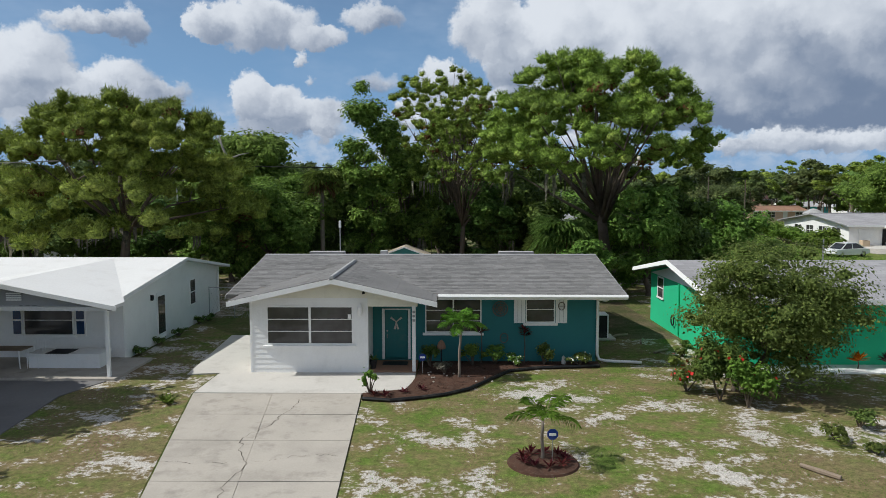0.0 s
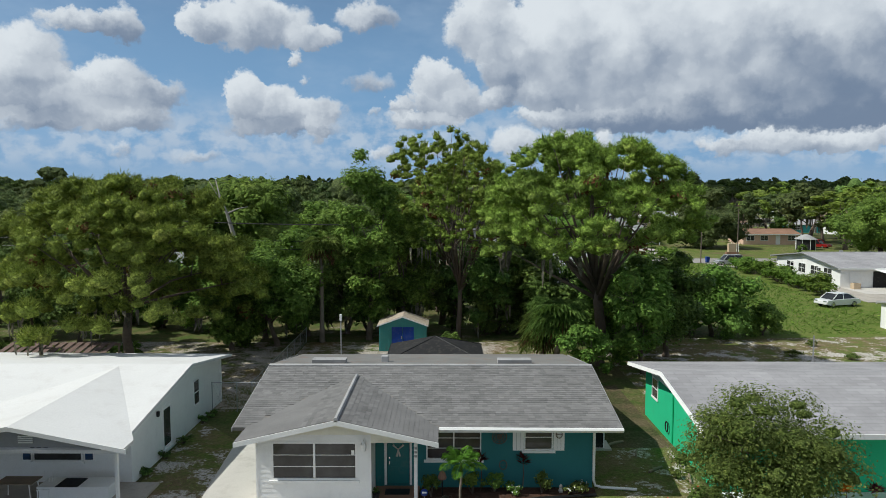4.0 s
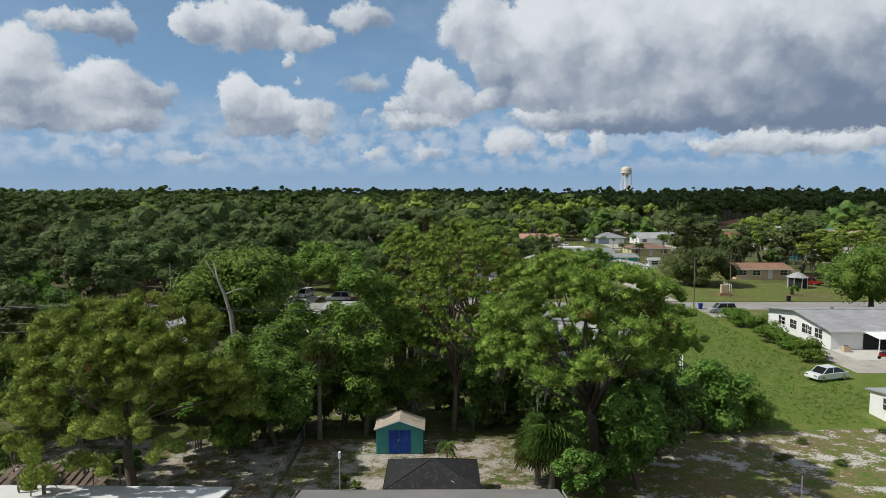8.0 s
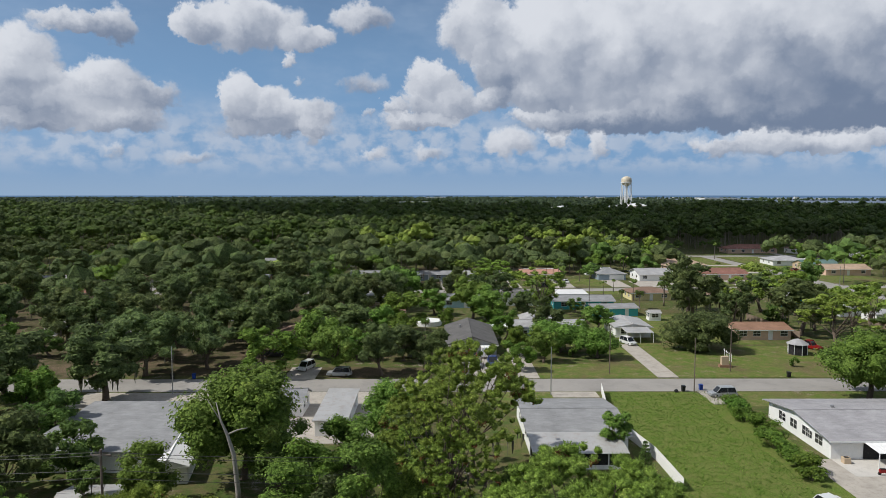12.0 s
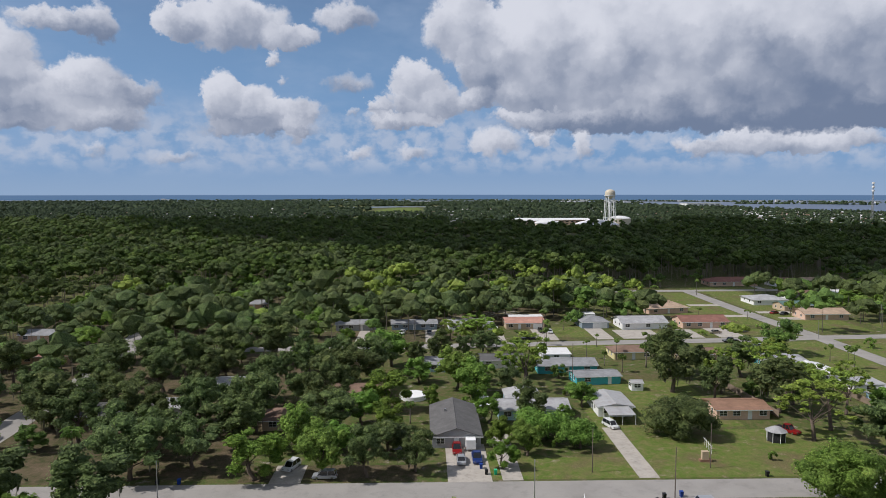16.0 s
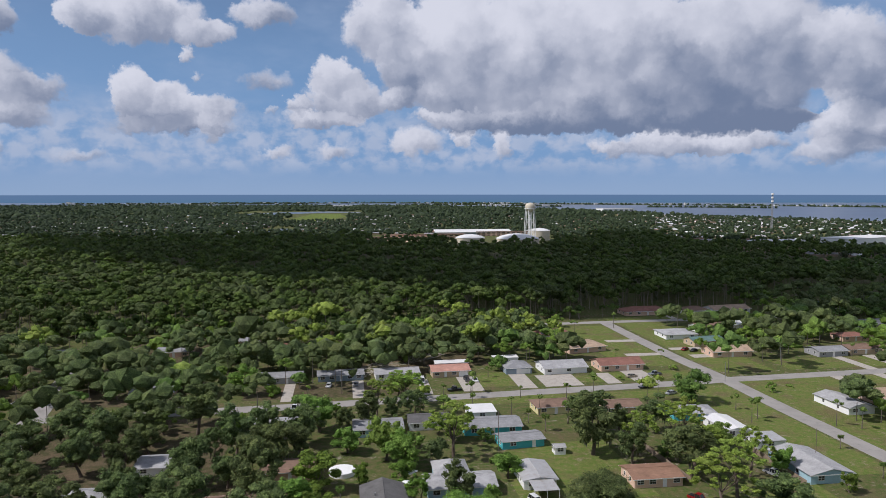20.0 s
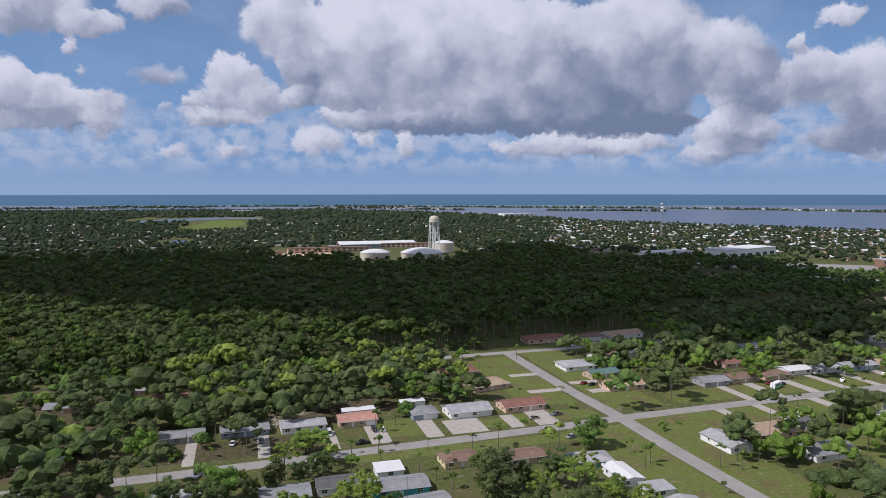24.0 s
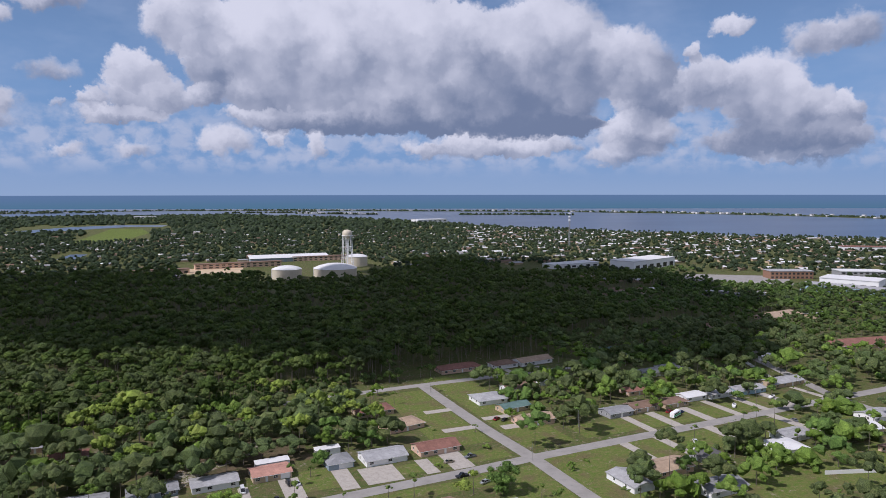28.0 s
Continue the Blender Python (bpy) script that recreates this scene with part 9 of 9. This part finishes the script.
g_ = np.random.default_rng(31)
for kind, r, h, mat, label in (("oak", 6.2, 10.6, "oak", "spreading live oaks beyond the second street"), ("oak2", 5.2, 12.6, "oak", "tall live oaks beyond the second street"), ("broad", 4.4, 8.2, "broad", "green broadleaf trees around the far houses"), ("lime", 4.1, 8.6, "lime", "bright green trees around the far houses"), ("dark", 4.4, 7.4, "darkleaf", "dark rounded trees around the far houses"), ("pine", 4.6, 14, "pine", "slash pines beyond the second street"), ("palm", 1.7, 7, "cabbage", "cabbage palms around the far houses"), ("bush", 1.6, 2.4, "broad", "yard bushes around the far houses")):
    pts = [(x, y, k, tall) for q, x, y, k, tall in REST if q == kind]
    if pts:
        a = np.array(pts)
        wood("far_%s_trees" % {"oak2": "tall_oak"}.get(kind, kind), label, a[:, 0], a[:, 1], r * a[:, 2] * 1.22, h * a[:, 2] * a[:, 3] * 1.05, 150 if r > 3 else 42, 0.42 if r > 3 else 0.3, mat, 60 + len(kind), lobes=10 if r > 3 else 3)
x, y = jitter_grid(-420, 400, 384, 640, 8.6, g_)
m = in_view(x, y) & keep_out(x, y, 2, list(FOOT) + ROADS + [(140, 380, 266, 420)]) & ~((x > 262) & (y < 470))
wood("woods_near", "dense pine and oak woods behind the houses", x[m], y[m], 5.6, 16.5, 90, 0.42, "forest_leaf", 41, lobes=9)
x, y = jitter_grid(-160, 420, 384, 408, 5.6, g_)
m = keep_out(x, y, 2, list(FOOT) + ROADS + [(140, 380, 266, 400)])
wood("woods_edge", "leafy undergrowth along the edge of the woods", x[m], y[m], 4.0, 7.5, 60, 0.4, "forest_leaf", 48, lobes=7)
x, y = jitter_grid(-760, 560, 640, 985, 9.8, g_)
m = in_view(x, y) & (y < np.where(x > 430, 760, 985)) & keep_out(x, y, 4, list(FOOT)) & (np.hypot(x - 168, y - 950) > 28) & (np.hypot(x - 236, y - 955) > 38) & ~((x > 0.145 * y) & (x < 0.30 * y) & (y > 800)) & ~((x > 30) & (x < 340) & (y > 880))
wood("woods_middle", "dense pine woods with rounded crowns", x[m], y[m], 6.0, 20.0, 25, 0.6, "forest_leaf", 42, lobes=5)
# left country beyond the oaks, seen from low down
x, y = jitter_grid(-300, -160, 130, 384, 8.0, g_)
m = in_view(x, y)
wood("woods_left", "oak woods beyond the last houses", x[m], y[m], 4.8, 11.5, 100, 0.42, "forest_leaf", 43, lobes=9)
x, y = jitter_grid(470, 760, 250, 520, 10.0, g_)
m = in_view(x, y) & keep_out(x, y, 3, list(FOOT))
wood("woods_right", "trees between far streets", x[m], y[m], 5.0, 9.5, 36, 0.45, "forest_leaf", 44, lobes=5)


def land(x, y):
    sx, sy = np.array([p[0] for p in SHORE]), np.array([p[1] for p in SHORE])
    inside = np.zeros(len(x), bool)
    px = np.concatenate([[-5200, 5200, 5200], sx])
    py = np.concatenate([[-3000, -3000, -600], sy])
    j = len(px) - 1
    for i in range(len(px)):
        cross = ((py[i] > y) != (py[j] > y)) & (x < (px[j] - px[i]) * (y - py[i]) / (py[j] - py[i] + 1e-9) + px[i])
        inside ^= cross
        j = i
    return inside


open_bits = [(40, 900, 340, 1200), (640, 620, 800, 770), (-165, 1820, 0, 2480), (-155, 1360, -105, 1490), (-380, 2300, 60, 2760)]
hx, hy = jitter_grid(-900, 2100, 985, 2300, 42, g_)
hm = in_view(hx, hy) & land(hx + 40, hy + 40) & (g_.random(len(hx)) < np.where(hx > 0.45 * hy, 0.85, 0.5)) & keep_out(hx, hy, 8, list(FOOT) + open_bits)
hx2, hy2 = jitter_grid(560, 1500, 420, 985, 40, g_)
hm2 = in_view(hx2, hy2) & land(hx2 + 40, hy2 + 40) & keep_out(hx2, hy2, 10, list(FOOT) + open_bits) & (g_.random(len(hx2)) < 0.6)
hx, hy = np.concatenate([hx[hm], hx2[hm2]]), np.concatenate([hy[hm], hy2[hm2]])
n = len(hx)
busy = hx > 0.45 * hy
W_, D_, T_ = g_.uniform(9, 20, n) * np.where(busy, g_.uniform(1.0, 1.9, n), 1.0), g_.uniform(8, 12, n) * np.where(busy, 1.3, 1.0), g_.uniform(-0.3, 0.3, n)
unit = np.array([(-.5, -.5, 0), (.5, -.5, 0), (.5, .5, 0), (-.5, .5, 0), (-.5, -.5, 1), (.5, -.5, 1), (.5, .5, 1), (-.5, .5, 1)])
roofu = np.array([(-.55, -.58, 0.98), (.55, -.58, 0.98), (.55, .58, 0.98), (-.55, .58, 0.98), (-.5, 0, 1.55), (.5, 0, 1.55)])
ct, st = np.cos(T_)[:, None], np.sin(T_)[:, None]


def placed(u):
    ux, uy = u[None, :, 0] * W_[:, None], u[None, :, 1] * D_[:, None]
    return np.stack([hx[:, None] + ux * ct - uy * st, hy[:, None] + ux * st + uy * ct, np.broadcast_to(u[None, :, 2] * 3.0, ux.shape)], 2).reshape(-1, 3)


wf = np.array([(0, 1, 5, 4), (1, 2, 6, 5), (2, 3, 7, 6), (3, 0, 4, 7)])
bodies = soup("distant_house_walls", placed(unit), (wf[None] + (np.arange(n) * 8)[:, None, None]).reshape(-1, 4), M["tan"])
tagged(bodies, "tan walls of distant bungalows among trees", "houses", "", "stuff")
rf = np.array([(0, 1, 5, 4), (2, 3, 4, 5), (1, 2, 5, 5), (3, 0, 4, 4)])[:2]
roofs_m = [M["roof_light"], M["whiteroof"], M["roof_brown"], M["roof_grey"]]
roofs = soup("distant_house_roofs", placed(roofu), (rf[None] + (np.arange(n) * 6)[:, None, None]).reshape(-1, 4), roofs_m, None, "", np.repeat(np.where(busy, g_.choice([0, 1, 1, 1, 2, 0], n), g_.choice([0, 0, 1, 2, 2, 3, 3], n)), 2))
tagged(roofs, "pale and brown roofs of distant bungalows", "houses", "", "stuff")
x, y = jitter_grid(-1100, 2100, 985, 2000, 12.5, g_)
x2, y2 = jitter_grid(560, 1700, 400, 985, 13, g_)
x, y = np.concatenate([x, x2]), np.concatenate([y, y2])
m = in_view(x, y) & land(x + 15, y + 15) & (g_.random(len(x)) < np.where(x > 0.45 * y, 0.5, 0.74)) & keep_out(x, y, 3, list(FOOT) + open_bits)
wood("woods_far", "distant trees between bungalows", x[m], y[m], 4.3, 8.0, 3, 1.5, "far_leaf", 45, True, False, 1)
x, y = jitter_grid(-2200, 2000, 2000, 3900, 27, g_)
m = in_view(x, y) & land(x + 30, y + 30) & (g_.random(len(x)) < 0.75) & keep_out(x, y, 3, open_bits)
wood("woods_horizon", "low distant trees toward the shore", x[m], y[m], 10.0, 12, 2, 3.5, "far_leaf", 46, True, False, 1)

x, y = jitter_grid(400, 720, 500, 800, 9.4, g_)
m = keep_out(x, y, 1, list(FOOT) + open_bits) & ~((x < 560) & (y > 640))
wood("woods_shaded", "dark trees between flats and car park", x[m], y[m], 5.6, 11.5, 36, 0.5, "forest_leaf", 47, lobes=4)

# barrier islands across the bay
def island(name, label, pts, half, seed, houses=40):
    g2 = np.random.default_rng(seed)
    left, right = [], []
    for i, (a, b) in enumerate(pts):
        p, q = Vector(pts[max(i - 1, 0)]), Vector(pts[min(i + 1, len(pts) - 1)])
        d = (q - p).normalized()
        k = half * (0.35 if i in (0, len(pts) - 1) else 1) * g2.uniform(0.8, 1.2)
        left.append((a - d.y * k, b + d.x * k)), right.append((a + d.y * k, b - d.x * k))
    sheet(name, right + left[::-1], -0.3, M["ground"], label, "structure", "island")
    xs, ys, hs = [], [], []
    for (a, b), (c, d) in zip(pts, pts[1:]):
        k = int(math.hypot(c - a, d - b) / 9)
        t = g2.random(k)
        xs.append(a + (c - a) * t + g2.uniform(-half, half, k) * 0.85), ys.append(b + (d - b) * t + g2.uniform(-half, half, k) * 0.85)
    xs, ys = np.concatenate(xs), np.concatenate(ys)
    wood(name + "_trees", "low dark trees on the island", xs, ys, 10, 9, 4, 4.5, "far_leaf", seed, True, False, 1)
    if houses:
        vs, fs = [], []
        for k in range(houses):
            i = g2.integers(0, len(pts) - 1)
            t = g2.random()
            a, b = pts[i][0] + (pts[i + 1][0] - pts[i][0]) * t + g2.normal(0, half * 0.5), pts[i][1] + (pts[i + 1][1] - pts[i][1]) * t + g2.normal(0, half * 0.45)
            w, d, h = g2.uniform(10, 30), 14, g2.choice([6, 8, 10, 13], p=[0.5, 0.3, 0.15, 0.05])
            o = len(vs)
            vs += [(a + ux * w, b + uy * d, uz * h) for ux, uy, uz in unit]
            fs += [tuple(o + q for q in f) for f in [(0, 1, 5, 4), (1, 2, 6, 5), (2, 3, 7, 6), (3, 0, 4, 7), (4, 5, 6, 7)]]
        o = soup(name + "_houses", vs, fs, M["whiteroof"])
        tagged(o, "white beach houses on the island", "houses", "", "stuff")


island("island_barrier", "long low barrier island with beach houses", [(-900, 4820), (200, 4800), (900, 4560), (1403, 4180), (1900, 3900), (2296, 3620), (2600, 3200), (2850, 2800), (2960, 2400), (3000, 2000), (3050, 1400)], 75, 51, 80)
island("island_mangrove", "low mangrove island in the bay", [(420, 4130), (700, 4080), (930, 4030)], 38, 52, 0)
island("island_key", "small wooded key with a red roofed hotel", [(760, 3850), (960, 3720), (1100, 3560)], 45, 53, 26)
island("island_flat", "flat mangrove key in the bay", [(1500, 3350), (1800, 3200), (1990, 3010)], 30, 54, 0)
island("island_left", "mangrove shore across the left bay", [(-1700, 4600), (-900, 4500), (-250, 4560)], 50, 55, 10)

# cumulus outside the view whose shade lies over the woods
gen = random.Random(8)
vs, fs, off = [], [], 0
SHADED = [(-244, 804, 83), (-284, 939, 83), (-175, 772, 104), (-212, 944, 104), (-101, 696, 93), (-123, 853, 93), (-145, 1010, 93), (-38, 625, 95), (-47, 787, 95), (-56, 948, 95), (16, 579, 89), (22, 729, 89), (27, 879, 89), (70, 573, 118), (96, 772, 118), (121, 544, 114), (163, 732, 114), (159, 516, 102), (211, 681, 102), (263, 846, 102), (193, 484, 99)]
SHADED += [(257, 640, 99), (320, 796, 99), (383, 953, 99), (234, 472, 110), (317, 638, 110), (399, 805, 110), (482, 971, 110), (273, 458, 107), (366, 614, 107), (459, 770, 107), (552, 926, 107), (314, 447, 96), (407, 581, 96), (501, 714, 96), (595, 848, 96), (368, 453, 93), (467, 576, 93), (567, 698, 93), (425, 470, 78), (514, 568, 78)]
for a, b, r in SHADED:
    alt = 950
    cx, cy = a + SUN.x / SUN.z * alt, b + SUN.y / SUN.z * alt
    for j in range(3):
        k = r * (1 if j == 0 else gen.uniform(0.45, 0.7))
        dx, dy, dz = (0, 0, 0) if j == 0 else (gen.uniform(-0.6, 0.6) * r, gen.uniform(-0.6, 0.6) * r, gen.uniform(0.1, 0.4) * r)
        jig = 1 + 0.13 * np.random.default_rng(off).normal(0, 1, (len(ICO2_V), 1)).clip(-1.5, 1.5)
        v = ICO2_V * jig * k * np.array([1, 1, 0.45])
        v[:, 2] = np.maximum(v[:, 2], -0.12 * k)
        vs.append(v + [cx + dx, cy + dy, alt + dz])
        fs.append(ICO2_F + off)
        off += len(ICO2_V)
tagged(soup("cumulus_cloud", np.concatenate(vs), np.concatenate(fs), M["cloud"]), "white cumulus cloud drifting over the woods", "cloud", "", "structure")


# ---- small things by the house ----
def yard_sign(x, y, z, h):
    s = thing("yard_sign", "blue octagonal yard sign on a stake", "sign", (x, y, z))
    part("stake", tube([(0, 0, -0.05), (0, 0, h)], 0.012, 6), M["metal"], s)
    pl = part("plate", lathe([(0.15, -0.01), (0.15, 0.01)], 8), M["signblue"], s)
    pl.matrix_basis = pose(0, -0.015, h, 90, 22.5, 0)
    part("emblem", box(-0.09, 0.09, -0.032, -0.027, h - 0.035, h + 0.035), M["white"], s, "plain white band")


yard_sign(-1.05, 26.3, 0.09, 0.62)
yard_sign(2.62, 17.5, 0.1, 0.72)
ac2 = thing("air_conditioner", "outdoor air conditioner on a slab beside the house", "air conditioner", (7.0, 33.2, 0))
part("slab", box(-0.6, 0.8, -0.6, 0.6, -0.02, 0.1), M["concrete"], ac2)
part("body", box(-0.45, 0.45, -0.42, 0.42, 0.1, 1.15, bevel=0.03), M["black"], ac2)
for x in (-0.45, 0.45):
    for y in (-0.42, 0.42):
        part("corner_post", box(x - 0.03, x + 0.03, y - 0.03, y + 0.03, 0.1, 1.2), M["white"], ac2)
part("top", box(-0.48, 0.48, -0.45, 0.45, 1.16, 1.21, bevel=0.01), M["white"], ac2)
gn = thing("garden_ornament", "small white garden figurine", "ornament", (4.55, 27.75, 0.09))
part("figure", lathe([(0.08, 0), (0.1, 0.08), (0.06, 0.2), (0.07, 0.27), (0.02, 0.34)], 10), M["concrete"], gn)
pot = thing("lantern", "copper garden lantern in the bed", "lantern", (-0.35, 27.4, 0.09))
part("post", tube([(0, 0, 0), (0, 0, 0.7)], 0.03, 6), M["black"], pot)
part("lamp", lathe([(0.16, 0.7), (0.18, 0.78), (0.12, 0.95), (0.03, 1.05)], 10), M["roof_rust"], pot)
pl = thing("plant_pot", "dark potted plant on the porch", "plant pot", (-3.0, 26.9, 0.12))
part("pot", lathe([(0.1, 0), (0.15, 0.3), (0.16, 0.32)], 10), M["black"], pl)
spiky("leafy plant in the porch pot", -3.0, 26.9, 0.3, 18, 0.3, 201, "darkleaf", 0.42, False, "pot_plant")
gen = random.Random(12)
for i, (x, y, a) in enumerate([(8.2, 33.5, 30), (8.9, 32.2, 70), (9.2, 30.2, 40), (9.2, 17.0, 125), (10.4, 29.2, 75)]):
    lg = tagged(part("log", tube([(-0.5, 0, 0.06), (0, 0.03, 0.07), (0.5, 0, 0.06)], [0.06, 0.07, 0.05], 7), M["wood"]), "short weathered log on the ground", "log", "logs")
    lg.matrix_basis = pose(x, y, 0.01, 0, 0, a)
for i in range(14):
    st_ = tagged(part("stone", lathe([(0.02, 0), (0.045, 0.015), (0.035, 0.04), (0.01, 0.05)], 7), M["concrete_old"]), "small pale stone in the bed", "stone", "stones")
    st_.matrix_basis = pose(gen.uniform(-1.0, 1.8), gen.uniform(25.0, 26.4), 0.085, 0, 0, gen.uniform(0, 360))
# back yard of the street behind: parasols, pool, billboard
for i, (x, y) in enumerate([(12.5, 172), (16.5, 173), (19, 171.5), (14, 186)]):
    ps = thing("parasol", "white round garden parasol open", "parasol", (x, y, 0), 0, "parasols")
    part("pole", tube([(0, 0, 0), (0, 0, 2.4)], 0.03, 6), M["white"], ps)
    part("canopy", lathe([(1.5, 2.05), (0.8, 2.4), (0.05, 2.65)], 8), M["white"], ps)
pool = thing("swimming_pool", "round above ground pool with pale blue water", "pool", (-3.5, 185, 0))
part("wall", lathe([(3.6, 0), (3.6, 1.2), (3.4, 1.25)], 28), M["white"], pool)
part("water", lathe([(3.38, 1.0), (3.38, 1.1)], 28), M["pool"], pool)
rp = thing("parasol", "red round garden parasol open", "parasol", (-1, 207, 0), 0, "parasols")
part("pole", tube([(0, 0, 0), (0, 0, 2.4)], 0.03, 6), M["white"], rp)
part("canopy", lathe([(1.6, 2.05), (0.8, 2.4), (0.05, 2.65)], 8), M["redcloth"], rp)
tn = thing("shade_canopy", "white fabric shade canopy on posts", "canopy", (14, 178.5, 0))
for x in (-1.5, 1.5):
    for y in (-1.5, 1.5):
        part("post", tube([(x, y, 0), (x, y, 2.3)], 0.03, 6), M["white"], tn)
part("cover", lathe([(2.3, 2.25), (1.0, 2.8), (0.05, 3.0)], 4), M["white"], tn)
gz = thing("gazebo", "small screened garden gazebo", "gazebo", (77.5, 150.5, 0))
part("wall", lathe([(2.0, 0.05), (2.0, 2.3)], 8), M["screen"], gz)
part("roof", lathe([(2.4, 2.3), (1.0, 3.1), (0.1, 3.4)], 8), M["roof_light"], gz)
for k in range(8):
    part("post", tube([(2.02 * math.cos(0.7854 * k), 2.02 * math.sin(0.7854 * k), 0), (2.02 * math.cos(0.7854 * k), 2.02 * math.sin(0.7854 * k), 2.3)], 0.06, 5), M["white"], gz)
ut = thing("utility_box", "beige utility box on a brick base by the street", "utility box", (57, 139, 0))
part("base", box(-1.2, 1.2, -0.5, 0.5, 0, 0.5), M["brick"], ut)
part("body", box(-0.8, 0.6, -0.4, 0.4, 0.5, 2.2, bevel=0.03), M["tan"], ut)
board_fence("short ladder like wooden gate", [(60.0, 143), (60.6, 149)], 1.8, "white", 0.16, 0.9)
mg = thing("motor_scooter", "dark red scooter on the patio", "scooter", (54.6, 84.6, 0.1))
part("body", box(-0.6, 0.5, -0.16, 0.16, 0.3, 0.75, bevel=0.06), M["carred"], mg)
part("seat", box(-0.5, 0.15, -0.14, 0.14, 0.76, 0.86, bevel=0.03), M["black"], mg)
part("handlebar", tube([(0.45, -0.3, 1.0), (0.5, 0, 0.95), (0.45, 0.3, 1.0)], 0.025, 6), M["black"], mg)
for x in (-0.55, 0.6):
    part("wheel", lathe([(0.22, -0.05), (0.23, 0), (0.22, 0.05)], 12), M["rubber"], mg).matrix_basis = pose(x, 0, 0.23, 90)

# grass blades where the flight starts low
gen = np.random.default_rng(77)


def blades(name, label, n, region, h, mat, thin):
    xs, ys = [], []
    while len(xs) < n:
        x, y = gen.uniform(region[0], region[1], 4000), gen.uniform(region[2], region[3], 4000)
        keep = np.array([noise.noise((a * thin, b * thin, 3.3)) + 0.25 * noise.noise((a * 2.1, b * 2.1, 1.1)) > 0.02 for a, b in zip(x, y)])
        keep &= ~((x > -9.1) & (x < -2.0) & (y < 33.6)) & ~((x > -3.1) & (x < 6.1) & (y > np.interp(x, [p[0] for p in BED[:10]], [p[1] for p in BED[:10]]) - 0.15)) & ~((x < -13) & (y < 26)) & ~((x < -13.2) & (y > 26)) & ~((x > 10.9) & (y > 26.3))
        xs, ys = xs + list(x[keep]), ys + list(y[keep])
    xs, ys = np.array(xs[:n]), np.array(ys[:n])
    a, hh, w = gen.uniform(0, 6.283, n), h * gen.uniform(0.5, 1.4, n), gen.uniform(0.008, 0.02, n)
    dx, dy = np.cos(a) * w, np.sin(a) * w
    lean = gen.normal(0, 0.5, (n, 2)) * hh[:, None]
    v = np.stack([np.stack([xs - dx, ys - dy, np.full(n, 0.01)], 1), np.stack([xs + dx, ys + dy, np.full(n, 0.01)], 1), np.stack([xs + lean[:, 0], ys + lean[:, 1], hh], 1)], 1).reshape(-1, 3)
    tagged(soup(name, v, np.arange(3 * n).reshape(-1, 3), M[mat]), label, "grass", "", "stuff")


blades("lawn_grass", "short patchy lawn grass", 26000, (-13, 16, 13, 33), 0.035, "grassblade", 0.45)
xs, ys = gen.uniform(28, 60, 15000), gen.uniform(60, 121, 15000)
k = keep_out(xs, ys, 0.3, [(44, 72, 72, 110), (39, 54, 48, 64), (47, 78, 62, 90)]) & (xs < 50 + 10 * (ys < 78))
n = int(k.sum())
v, f = leaf_cards(np.stack([xs[k], ys[k], np.full(n, 0.12)], 1), np.tile([0.0, 0.0, 0.3], (n, 1)), 0.28, gen, 0.12, 0.9)
v[:, 2] = np.maximum(v[:, 2], 0.0)
tagged(soup("tall_grass", v, f, M["lime"]), "tall bright grass on the vacant lot", "grass", "", "stuff")
